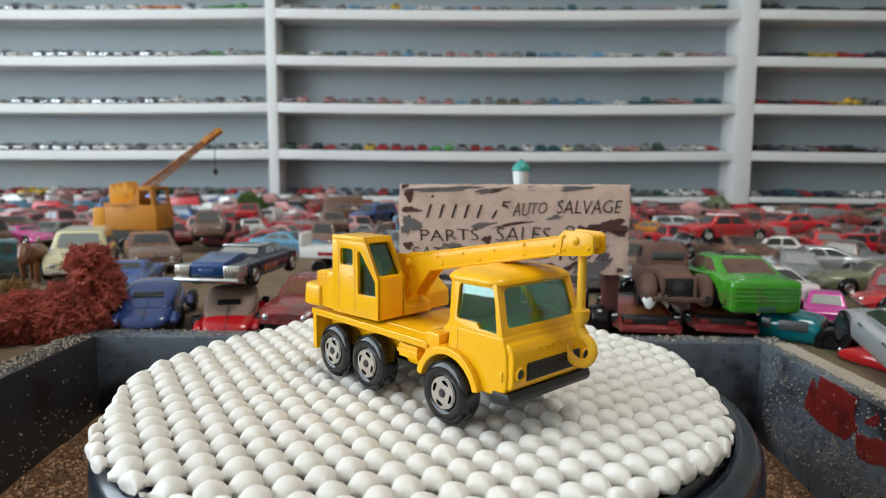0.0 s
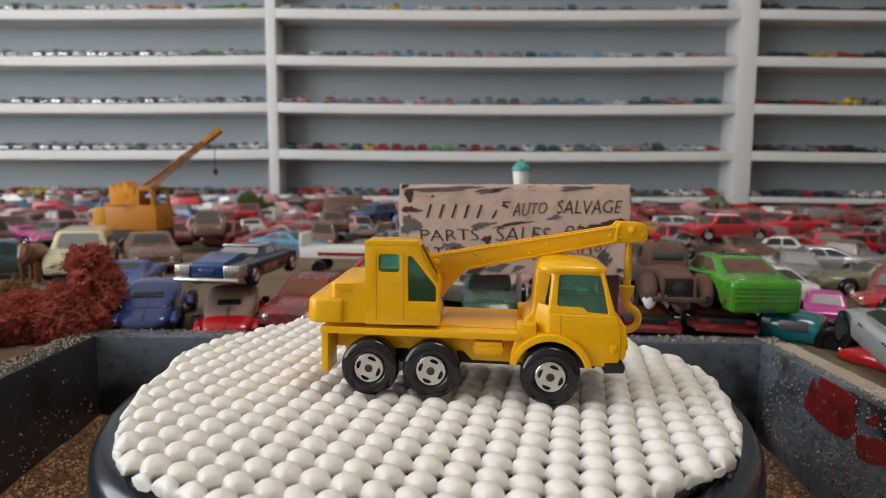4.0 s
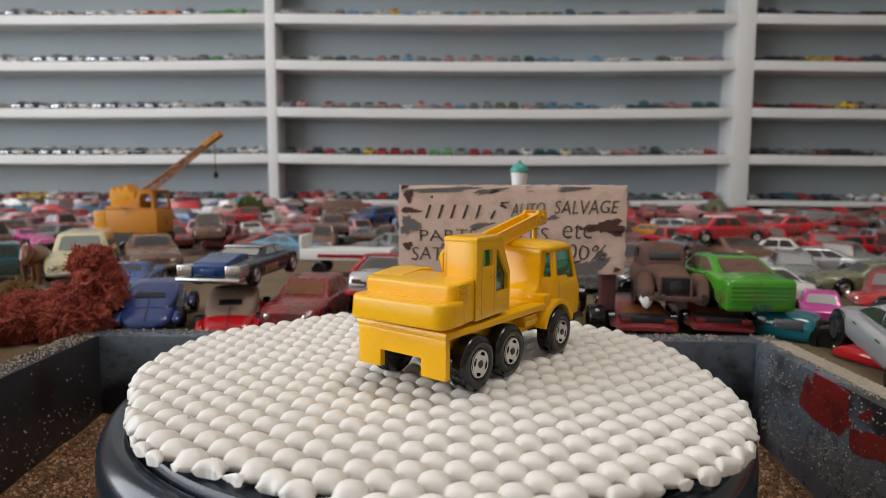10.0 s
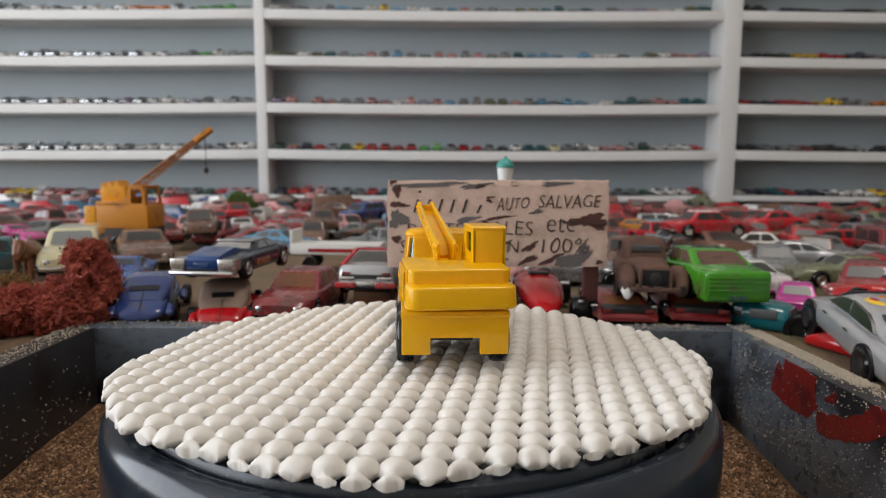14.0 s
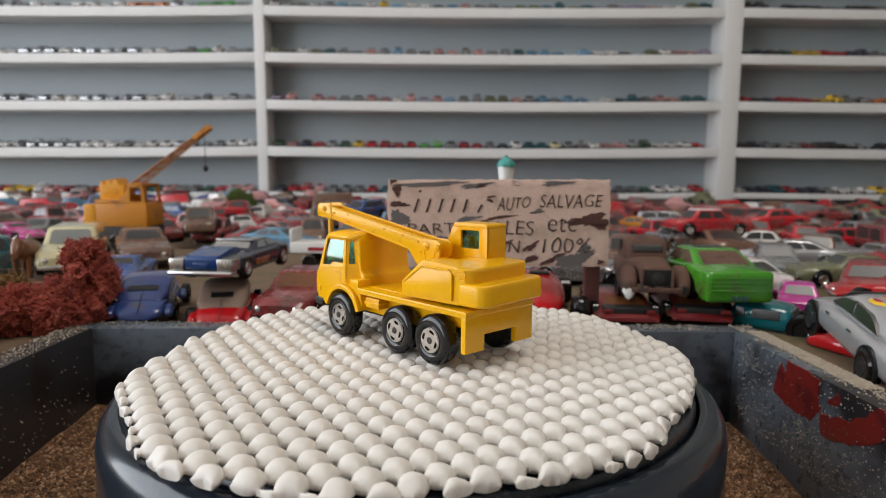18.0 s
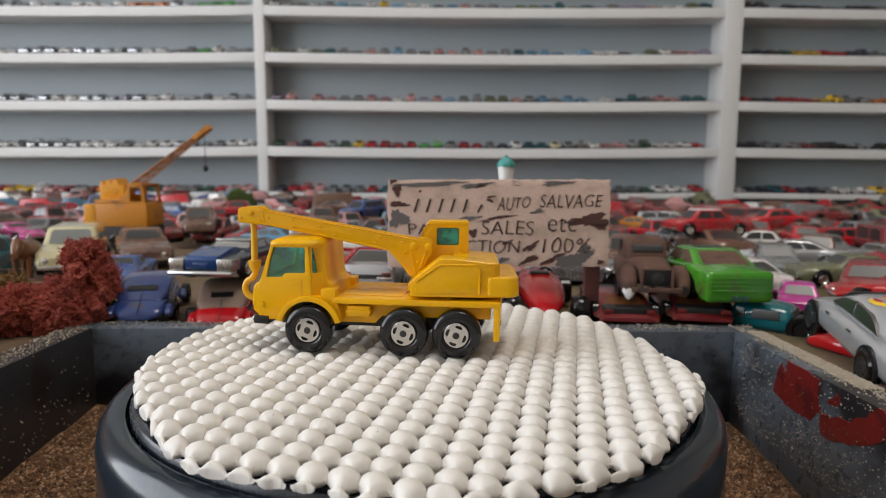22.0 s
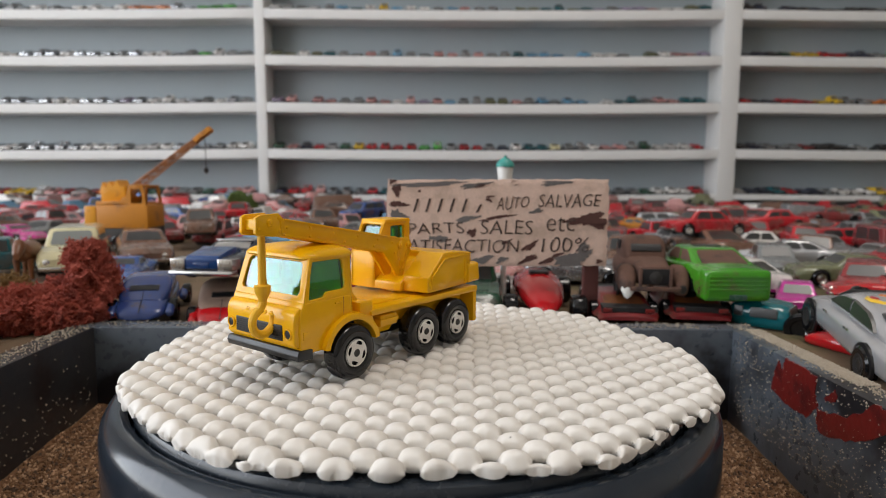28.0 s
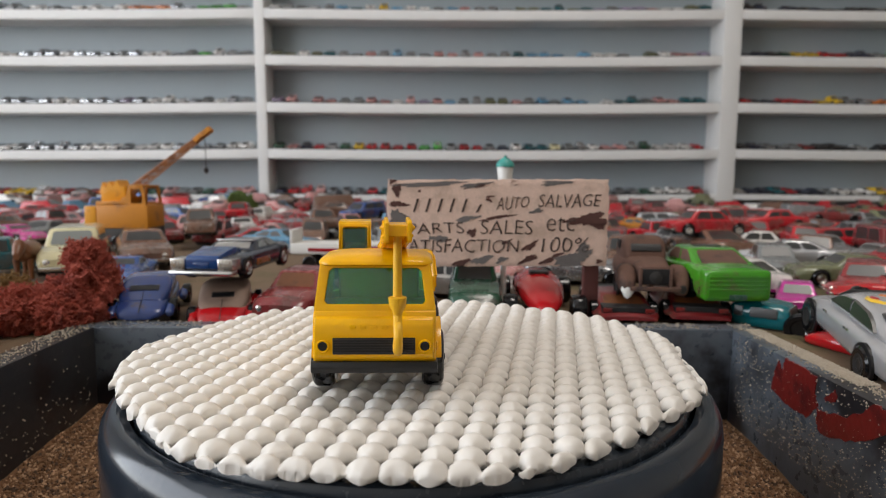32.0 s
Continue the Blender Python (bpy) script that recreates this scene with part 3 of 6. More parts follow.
# driver's cab
lower = [(41.4, 8.3), (42.3, 10.0), (42.5, 13.0), (42.3, 17.0), (41.3, 20.2), (26.5, 20.2), (26.2, 15.6), (19.4, 15.0), (18.2, 11.0), (18.0, 8.4)] + arc(XF, WR, 8.0, 164, 16)
part("cab_body", prism_mesh(mm(lower), -12.95 * MM, 12.95 * MM, 0.55 * MM, 3), YELLOW, truck, "yellow enamelled cab front and doors")
# black block in the yellow arch, added in place of the shadow inside
part("wheel_well", prism_mesh(mm(arc(XF, WR, 7.95, 170, 10) + [(34.5, 7.0), (19.0, 7.0)]), -9.0 * MM, 9.0 * MM), BLACK_PART, truck)
for s in (1, -1):
    ring = arc(XF, WR, 9.5, 166, 14, 18) + arc(XF, WR, 7.9, 14, 166, 18)
    part("fender", prism_mesh(mm(ring), s * 14.4 * MM, s * 12.5 * MM, 0.3 * MM), YELLOW, truck)
ZB, ZR = 20.0, 30.0
BX0, BX1, TX_0, TX_1, HB, HT = 23.4, 41.2, 24.6, 38.3, 12.85, 11.8
up_side = math.hypot(ZR - ZB, HB - HT)
rear_lean, front_lean = TX_0 - BX0, BX1 - TX_1
for s in (1, -1):
    # openings: door window and quarter window
    o = [(3.1, 0), (BX1 - BX0, 0), (BX1 - BX0 - front_lean, up_side), (rear_lean + 3.0, up_side)]
    door = [(5.2, 1.9), (10.6, 1.8), (11.7, 0.7), (16.1, 0.5), (14.6, 8.4), (14.1, 9.0), (5.6, 9.0), (5.1, 8.5), (4.9, 2.4)]
    if s < 0:
        bm = panel_mesh((BX0, -HB, ZB), (1, 0, 0), (0, HB - HT, ZR - ZB), o, [door], 1.1)
    else:
        fl = [((BX1 - BX0) - x, y) for x, y in o]
        bm = panel_mesh((BX1, HB, ZB), (-1, 0, 0), (0, HT - HB, ZR - ZB), fl, [[((BX1 - BX0) - x, y) for x, y in h] for h in (door,)], 1.1)
    part("cab_side", bm, YELLOW, truck)
    # slanted corner with the quarter window
    foot = ((22.9, -9.9, 15.4), (3.5, -3.0, 0)) if s < 0 else ((26.4, 12.9, 15.4), (-3.5, -3.0, 0))
    pane = [(0.9, 6.6), (3.6, 6.4), (3.8, 7.0), (3.6, 13.0), (3.2, 13.5), (1.5, 13.5), (1.0, 13.0)] if s < 0 else [(3.7, 6.6), (1.0, 6.4), (0.8, 7.0), (1.0, 13.0), (1.4, 13.5), (3.1, 13.5), (3.6, 13.0)]
    part("cab_corner", panel_mesh(*foot, (1.5, -1.25 * s, 14.6), [(0, 0), (4.6, 0), (4.6, 14.7), (0, 14.7)], [pane], 1.0), YELLOW, truck)
up_f = math.hypot(ZR - ZB, front_lean)
part("windscreen_frame", panel_mesh((BX1, -HB, ZB), (0, 1, 0), (TX_1 - BX1, 0, ZR - ZB), [(0, 0), (2 * HB, 0), (2 * HB - (HB - HT), up_f), (HB - HT, up_f)],
     [[(2.7, 1.6), (2 * HB - 2.7, 1.6), (2 * HB - 2.2, 2.3), (2 * HB - 3.0, up_f - 1.8), (2 * HB - 3.8, up_f - 1.1), (3.8, up_f - 1.1), (3.0, up_f - 1.8), (2.2, 2.3)]], 1.0), YELLOW, truck)
part("cab_rear", panel_mesh((22.9, 10.0, 15.4), (0, -1, 0), (1.75, 0, 14.6), [(0, 0), (20.0, 0), (19.2, 14.7), (0.8, 14.7)], [], 1.0), YELLOW, truck)
hump = [(20.4, 15.0), (25.0, 15.0), (27.5, 31.5), (25.4, 31.3), (24.2, 30.6), (23.5, 29.2), (23.2, 25.0), (22.9, 20.4), (22.3, 19.0), (21.2, 18.3)]
part("rear_hump", prism_mesh(mm(hump), -9.7 * MM, 9.7 * MM, 0.9 * MM, 3), YELLOW, truck)
for s in (1, -1):
    part("cab_step", box_mesh(19.4 * MM, 23.8 * MM, (10.6 * s - 2.6) * MM, (10.6 * s + 2.6) * MM, 14.4 * MM, 17.6 * MM, 0.5 * MM), YELLOW, truck)
roof = bmesh.new()
rings = []
for z, gx0_, gx1_, hw in ((29.3, 24.0, 39.1, 12.1), (29.7, 23.8, 39.5, 12.35), (30.1, 23.8, 39.4, 12.35), (30.6, 24.0, 38.9, 12.0), (31.1, 24.4, 38.0, 11.3), (31.5, 25.2, 36.6, 10.1), (31.8, 26.5, 34.8, 8.3), (31.95, 28.5, 32.4, 5.4)):
    rings.append([roof.verts.new((x * MM, y * MM, z * MM)) for x, y in rounded(gx0_, -hw, gx1_, hw, min(3.4, 0.45 * (gx1_ - gx0_)), 6)])
for a, b in zip(rings, rings[1:]):
    for i in range(len(a)):
        roof.faces.new((a[i], a[(i + 1) % len(a)], b[(i + 1) % len(b)], b[i]))
roof.faces.new(rings[-1])
roof.faces.new(rings[0][::-1])
bmesh.ops.recalc_face_normals(roof, faces=roof.faces)
part("cab_roof", roof, YELLOW, truck, smooth=50)
glazing = bmesh.new()


def glass_ring(z, x0, x1, hw, bulge):
    """One level of the glazing shell; the screen bows forward."""
    ys = [-hw + 2 * hw * i / 10 for i in range(11)]
    pts = [(x0 + 3.0, hw), (x0, hw - 2.9), (x0, -hw + 2.9), (x0 + 3.0, -hw)] + [(x1 + bulge * (1 - (y / hw) ** 2), y) for y in ys]
    return [glazing.verts.new((x * MM, y * MM, z * MM)) for x, y in pts]


levels = [(20.3, 25.0, 40.2, 12.2, 0.55), (23.4, 25.2, 39.55, 11.95, 0.75), (26.5, 25.4, 38.7, 11.65, 0.75), (29.6, 25.7, 37.6, 11.3, 0.45)]
outer_rings = [glass_ring(*lv) for lv in levels]
inner_rings = [glass_ring(z, x0 + 0.6, x1 - 0.6, hw - 0.6, b) for z, x0, x1, hw, b in levels]
for stack, flip in ((outer_rings, 1), (inner_rings, -1)):
    for a, b in zip(stack, stack[1:]):
        for i in range(len(a)):
            glazing.faces.new((a[i], a[(i + 1) % len(a)], b[(i + 1) % len(a)], b[i])[::flip])
for a, b in ((outer_rings[0], inner_rings[0]), (outer_rings[-1], inner_rings[-1])):
    for i in range(len(a)):
        glazing.faces.new((a[i], a[(i + 1) % len(a)], b[(i + 1) % len(a)], b[i]))
bmesh.ops.recalc_face_normals(glazing, faces=glazing.faces)
part("cab_glazing", glazing, GREEN_GLASS, truck, "green tinted clear plastic glazing", smooth=40)
# face of the cab
part("grille", box_mesh(43.0 * MM, 43.95 * MM, -8.6 * MM, 8.6 * MM, 11.4 * MM, 15.0 * MM, 0.2 * MM), BLACK_PART, truck, "black slatted grille")
for i in range(6):
    part("grille_bar", box_mesh(43.8 * MM, 44.1 * MM, -8.4 * MM, 8.4 * MM, (11.7 + 0.55 * i) * MM, (11.95 + 0.55 * i) * MM), DARK_METAL, truck)
for s in (1, -1):
    part("headlight", lathe_mesh(mm([(0.95, 0), (0.95, 0.3), (0.8, 0.36), (0.4, 0.38), (0, 0.38)]), 20, "X", pose(43.6 * MM, s * 10.6 * MM, 13.2 * MM)), BLACK_PART, truck, "black headlight socket")
    part("headlight_rim", lathe_mesh(mm([(0.95, 0), (1.0, 0.5), (1.25, 0.55), (1.4, 0.3), (1.4, 0)]), 24, "X", pose(43.6 * MM, s * 10.6 * MM, 13.2 * MM)), YELLOW, truck)
    part("door_handle", box_mesh(30.0 * MM, 31.8 * MM, s * 12.95 * MM - 0.25 * MM, s * 12.95 * MM + 0.25 * MM, 18.6 * MM, 19.0 * MM, 0.1 * MM), YELLOW, truck)
    part("door_line", box_mesh(29.0 * MM, 29.2 * MM, s * 12.93 * MM - 0.06 * MM, s * 12.93 * MM + 0.06 * MM, 15.5 * MM, 20 * MM), ORANGE_PAINT, truck)
    part("indicator", box_mesh(40.2 * MM, 41.6 * MM, s * 12.9 * MM - 0.4 * MM, s * 12.9 * MM + 0.4 * MM, 11.6 * MM, 13.6 * MM, 0.3 * MM), YELLOW, truck)
part("nose_panel", prism_mesh(mm([(41.0, 9.8), (42.9, 10.0), (43.7, 11.0), (43.8, 15.6), (43.5, 17.6), (42.6, 18.8), (41.0, 19.2)]), -12.5 * MM, 12.5 * MM, 0.5 * MM, 3), YELLOW, truck, "yellow bulging nose round the grille")
for y in (-4.4, -2.2, 0, 2.2, 4.4):
    part("nose_stud", box_mesh(42.4 * MM, 43.75 * MM, (y - 0.6) * MM, (y + 0.6) * MM, 16.7 * MM, 17.6 * MM, 0.25 * MM), YELLOW, truck)
part("bumper", prism_mesh(mm([(39.0, 7.0), (43.2, 7.2), (43.6, 8.4), (43.1, 9.6), (39.0, 9.4)]), -13.3 * MM, 13.3 * MM, 0.3 * MM), BLACK_PART, truck, "black front bumper")

# the turning upper part
PIV = -9.7
upper = part("turret", lathe_mesh(mm([(0, 15.3), (7.5, 15.3), (7.5, 17.3), (0, 17.3)]), 40), YELLOW, truck, "slewed yellow crane turret", m=pose(PIV * MM, 0, 0, 0, 0, 4.4))


def up(pts):
    return [((x - PIV) * MM, z * MM) for x, z in pts]


def up_prism(name, pts, y0, y1, bev=0.45, mt=YELLOW, label="", seg=3):
    return part(name, prism_mesh(up(pts), y0 * MM, y1 * MM, bev * MM, seg), mt, upper, label)


def up_panel(name, corner, su, sv, outer, holes, th, mt=YELLOW):
    return part(name, panel_mesh((corner[0] - PIV, corner[1], corner[2]), su, sv, outer, holes, th), mt, upper)


def up_block(name, x0, x1, y0, y1, z0, z1, corner, bev, rise=0.0, draft=0.0):
    """A block with rounded rear corners in plan, a softened top and a slightly tapered rise."""
    bm = bmesh.new()
    plan = [(x1, y0), (x1, y1)] + [(x0 + corner + corner * math.cos(radians(a)), y1 - corner + corner * math.sin(radians(a))) for a in range(90, 181, 15)]
    plan += [(x0 + corner + corner * math.cos(radians(a)), y0 + corner + corner * math.sin(radians(a))) for a in range(180, 271, 15)]
    lo = [bm.verts.new(((x - PIV) * MM, y * MM, z0 * MM)) for x, y in plan]
    hi = [bm.verts.new(((x - PIV + draft * (x < x1)) * MM, (y - math.copysign(draft, y)) * MM, (z1 + rise * (x - x0) / (x1 - x0)) * MM)) for x, y in plan]
    n = len(plan)
    for i in range(n):
        bm.faces.new((lo[i], lo[(i + 1) % n], hi[(i + 1) % n], hi[i]))
    bm.faces.new(lo[::-1])
    bm.faces.new(hi)
    return part(name, soften(bm, bev * MM, 40, 3), YELLOW, upper, smooth=50)


up_block("engine_housing", -25.2, -12.0, -13.0, 13.25, 16.3, 25.8, 2.4, 0.8, 0.8, 0.05)
up_prism("side_pod", [(-21.6, 16.3), (-21.6, 26.1), (-13.0, 26.9), (-8.6, 26.9), (-0.9, 20.6), (-0.7, 16.3)], 4.6, 13.3, 0.5)
up_prism("pod_relief", [(-19.6, 17.4), (-19.6, 24.4), (-18.6, 25.3), (-8.8, 25.3), (-2.3, 20.6), (-2.1, 17.4)], 13.1, 13.75, 0.2, seg=2)
up_prism("front_ramp", [(-13.0, 16.3), (-13.0, 25.0), (-8.0, 24.0), (0.6, 18.6), (0.8, 16.3)], -4.7, 4.8, 0.4)
up_block("counterweight", -30.6, -21.8, -13.9, 14.0, 16.5, 22.2, 3.4, 0.9, 0.0, 0.3)
for s, y in ((1, 13.2), (-1, -13.0)):
    for i in range(6):
        part("vent_louvre", box_mesh((-23.8 - PIV) * MM, (-19.6 - PIV) * MM, (y - 0.22) * MM, (y + 0.22) * MM, (22.7 + 0.55 * i) * MM, (23.0 + 0.55 * i) * MM, 0.08 * MM, 1), YELLOW, upper)
# operator's cab with openings
cab_o = [(0, -0.7), (17.3, -0.7), (17.3, 9.2), (12.3, 18.5), (0, 18.5)]
w_rear = rounded(3.2, 11.6, 8.0, 15.7, 0.7)
w_front = [(10.0, 4.9), (16.2, 4.8), (16.4, 5.4), (16.3, 8.4), (10.9, 15.2), (10.2, 15.4), (9.9, 15.0)]
up_panel("operator_cab_side", (-16.6, -13.5, 17.0), (1, 0, 0), (0, 0, 1), cab_o, [w_rear, w_front], 1.0)
up_panel("operator_cab_side", (0.7, -4.6, 17.0), (-1, 0, 0), (0, 0, 1), [(17.3 - x, y) for x, y in cab_o], [rounded(17.3 - 9.6, 11.7, 17.3 - 2.9, 16.9, 0.6)], 1.0)
up_panel("operator_windscreen_frame", (0.7, -13.5, 26.2), (0, 1, 0), (-5.0, 0, 9.3), [(0, 0), (8.9, 0), (8.9, 10.56), (0, 10.56)], [rounded(1.0, 0.9, 7.9, 9.5, 0.7)], 0.9)
up_prism("operator_cab_front", [(-0.2, 16.3), (-0.2, 26.4), (0.7, 26.3), (0.7, 16.3)], -13.4, -4.6, 0.15, seg=2)
up_prism("operator_cab_rear", [(-16.6, 16.3), (-16.6, 35.5), (-15.8, 35.5), (-15.8, 16.3)], -13.4, -4.7, 0.25, seg=2)
up_prism("operator_cab_roof", [(-16.7, 34.7), (-16.7, 35.4), (-16.1, 35.9), (-4.6, 35.9), (-4.0, 34.9), (-4.4, 34.6)], -13.6, -4.5, 0.35)
og = bmesh.new()
add_prism(og, up([(-15.5, 20.5), (-15.5, 34.4), (-4.8, 34.4), (-0.3, 26.0), (-0.3, 20.5)]), -12.4 * MM, -5.7 * MM)
add_prism(og, up([(-14.9, 21.0), (-14.9, 33.8), (-5.2, 33.8), (-0.9, 25.7), (-0.9, 21.0)]), -11.8 * MM, -6.3 * MM)
bmesh.ops.recalc_face_normals(og, faces=og.faces)
part("operator_glazing", og, GREEN_GLASS, upper, "green tinted clear plastic glazing", smooth=0)
part("cab_door_line", box_mesh((-7.8 - PIV) * MM, (-7.6 - PIV) * MM, -13.55 * MM, -13.4 * MM, 17.4 * MM, 33 * MM), ORANGE_PAINT, upper)
part("cab_door_line", box_mesh((-14.1 - PIV) * MM, (-13.9 - PIV) * MM, -13.55 * MM, -13.4 * MM, 17.4 * MM, 33 * MM), ORANGE_PAINT, upper)
part("cab_door_handle", box_mesh((-10.1 - PIV) * MM, (-8.6 - PIV) * MM, -13.8 * MM, -13.4 * MM, 25.9 * MM, 26.25 * MM, 0.1 * MM), YELLOW, upper)
# boom
BY, BH = 0.7, 2.7
boom_side = [(-6.0, 27.0), (-6.2, 30.2), (-4.8, 31.2), (-1.0, 31.3), (42.4, 38.9), (43.6, 40.1), (48.9, 39.9), (50.0, 39.3), (50.2, 36.0), (49.5, 35.4), (44.4, 34.9), (42.4, 34.8), (6.4, 27.7), (2.4, 23.2), (0.4, 20.4), (-2.4, 20.4), (-4.0, 24.0)]
boom = up_prism("boom_side", boom_side, BY + BH - 0.9, BY + BH, 0.22, seg=2)
up_prism("boom_side", boom_side, BY - BH, BY - BH + 0.9, 0.22, seg=2)
up_prism("boom_floor", [(1.0, 25.2), (6.6, 28.9), (43.0, 36.1), (43.2, 36.9), (6.2, 29.8), (0.6, 26.2)], BY - BH + 0.5, BY + BH - 0.5, 0.1, seg=1)
up_prism("boom_head", [(43.4, 39.1), (49.1, 38.9), (49.3, 36.6), (43.4, 36.0)], BY - BH + 0.5, BY + BH - 0.5, 0.3)
for s in (1, -1):
    y = BY + s * BH
    for x, z in ((41.2, 36.8), (34, 36.4), (34, 34.2), (26, 34.5), (22, 32.0), (17, 33.1), (10.5, 30.0), (9, 31.7), (2.5, 30.3), (1.5, 27.3), (-2.2, 22.4), (-2.0, 24.6), (43.6, 39.0), (43.6, 36.2), (49.1, 36.8)):
        part("rivet", lathe_mesh(mm([(0.42, -0.1), (0.4, 0.16), (0.22, 0.3), (0, 0.34)]), 10, "Y", pose((x - PIV) * MM, y * MM, z * MM, 0, 0, 0 if s > 0 else 180)), YELLOW, upper)
    for x, z, r in ((46.3, 38.1, 0.85), (-0.9, 29.2, 1.15), (-5.0, 29.0, 1.05)):
        part("pivot_boss", lathe_mesh(mm([(r, -0.1), (r, 0.25), (r * 0.8, 0.5), (r * 0.45, 0.55), (r * 0.4, 0.8), (0, 0.85)]), 18, "Y", pose((x - PIV) * MM, y * MM, z * MM, 0, 0, 0 if s > 0 else 180)), YELLOW, upper)
    up_prism("boom_rib", [(42.2, 35.3), (43.0, 35.3), (43.6, 39.5), (42.8, 39.2)], y - 0.25, y + 0.25, 0.1, seg=1)
hook = bmesh.new()
HX = (46.4 - PIV) * MM
lathe(hook, mm([(0, 23.2), (0.95, 23.2), (0.85, 36.5), (0, 36.5)]), 16, "Z", pose(HX, BY * MM, 0))
lathe(hook, mm([(0, 19.8), (0.9, 19.8), (1.0, 21.0), (1.7, 22.2), (1.9, 24.0), (1.2, 24.2), (0, 24.2)]), 16, "Z", pose(HX, BY * MM, 0))
pts = [(HX, BY * MM, 20.2 * MM)] + [(HX + (0.2 + 2.9 * math.cos(radians(a))) * MM, BY * MM, (15.8 + 2.9 * math.sin(radians(a))) * MM) for a in range(75, -225, -20)]
tube(hook, pts, [r * MM for r in [0.95] * 8 + [1.0] * 4 + [0.9, 0.8, 0.7, 0.55]], 10)
part("hook", hook, YELLOW_PLASTIC, upper, "yellow plastic hook on a straight rod")

# raised border of the pod and braces of the boom root
for a, b in (((-19.6, 17.4), (-19.6, 24.4)), ((-18.6, 25.3), (-8.8, 25.3)), ((-8.8, 25.3), (-2.3, 20.6))):
    d = Vector((b[0] - a[0], b[1] - a[1])).normalized() * 0.28
    nrm = Vector((-d.y, d.x))
    up_prism("pod_border", [(a[0] + nrm.x, a[1] + nrm.y), (b[0] + nrm.x, b[1] + nrm.y), (b[0] - nrm.x, b[1] - nrm.y), (a[0] - nrm.x, a[1] - nrm.y)], 13.5, 14.0, 0.1, seg=1)
for sd in (1, -1):
    for a, b in (((-2.2, 21.2), (-4.2, 27.6)), ((-1.4, 21.2), (0.0, 27.8))):
        d = Vector((b[0] - a[0], b[1] - a[1])).normalized() * 0.22
        nrm = Vector((-d.y, d.x))
        y = BY + sd * BH
        up_prism("boom_brace", [(a[0] + nrm.x, a[1] + nrm.y), (b[0] + nrm.x, b[1] + nrm.y), (b[0] - nrm.x, b[1] - nrm.y), (a[0] - nrm.x, a[1] - nrm.y)], y - 0.22, y + 0.22, 0.08, seg=1)
    for x0, z0, x1, z1 in ((0.5, 31.35, 42.0, 38.6), (6.6, 28.2, 42.2, 35.2)):
        d = Vector((x1 - x0, z1 - z0)).normalized() * 0.22
        y = BY + sd * BH
        up_prism("boom_flange", [(x0 - d.y, z0 + d.x), (x1 - d.y, z1 + d.x), (x1 + d.y, z1 - d.x), (x0 + d.y, z0 - d.x)], y - 0.2, y + 0.2, 0.08, seg=1)


# ---- toy cars ----
def lerp_profile(pts, x):
    for (x0, v0), (x1, v1) in zip(pts, pts[1:]):
        if x <= x1:
            s = (x - x0) / (x1 - x0)
            s = s * s * (3 - 2 * s)
            return v0 + (v1 - v0) * s
    return pts[-1][1]


# length, half width, wheel radius, axles, top line of the body, cabin (base x0, x1, top x0, x1, top z, inset)
STYLES = {
    "saloon": (74, 14.5, 5.2, (-23, 22), [(-37, 10.5), (-34, 13.0), (-20, 14.4), (0, 14.6), (16, 14.2), (33, 12.4), (37, 9.5)], (-22, 17, -14, 7, 22.0, 2.6)),
    "coupe": (73, 14.8, 5.3, (-22, 22), [(-36.5, 11.0), (-34, 14.0), (-20, 15.0), (0, 14.0), (16, 13.4), (33, 11.6), (36.5, 9.0)], (-31, 14, -12, 3, 20.5, 3.0)),
    "sports": (72, 15.2, 5.4, (-22, 23), [(-36, 10.0), (-33, 13.0), (-22, 14.0), (-4, 12.6), (18, 11.6), (32, 9.0), (36, 6.5)], (-18, 12, -11, -1, 18.6, 3.6)),
    "wagon": (75, 14.4, 5.2, (-23, 23), [(-37.5, 11.5), (-35, 14.0), (-20, 14.6), (0, 14.6), (18, 14.4), (34, 13.0), (37.5, 9.5)], (-35, 18, -33, 9, 23.0, 2.2)),
    "pickup": (76, 14.8, 5.8, (-23, 23), [(-38, 13.0), (-36, 15.4), (-10, 15.4), (0, 15.6), (18, 15.6), (35, 14.2), (38, 10.0)], (-4, 19, -2, 11, 25.0, 2.0)),
    "vintage": (66, 12.8, 5.8, (-19, 20), [(-33, 10.5), (-28, 16.0), (-18, 18.5), (0, 18.4), (12, 17.8), (28, 15.0), (33, 10.0)], (-22, 10, -14, 6, 27.5, 2.2)),
    "beetle": (60, 13.5, 5.3, (-18, 18), [(-30, 8.0), (-26, 14.0), (-14, 17.5), (0, 17.0), (14, 16.0), (25, 13.0), (30, 7.5)], (-20, 12, -10, 6, 25.5, 2.6)),
    "low": (78, 15.2, 5.6, (-24, 23), [(-39, 9.5), (-37, 11.8), (-22, 12.6), (0, 12.4), (16, 12.2), (35, 11.4), (39, 9.0)], (-27, 13, -15, 2, 17.0, 3.2)),
    "wreck": (73, 15.6, 5.0, (-22, 22), [(-36.5, 4.6), (-34, 5.8), (-20, 6.6), (0, 7.0), (20, 7.0), (33, 6.4), (36.5, 5.0)], (-34.5, 16, -13, 4, 12.6, 3.4)),
    "van": (70, 14.5, 5.4, (-20, 20), [(-35, 14.0), (-33, 17.0), (-10, 17.4), (10, 17.4), (28, 17.0), (33, 14.0), (35, 10.0)], (-34, 31, -32, 25, 29.5, 1.8)),
}
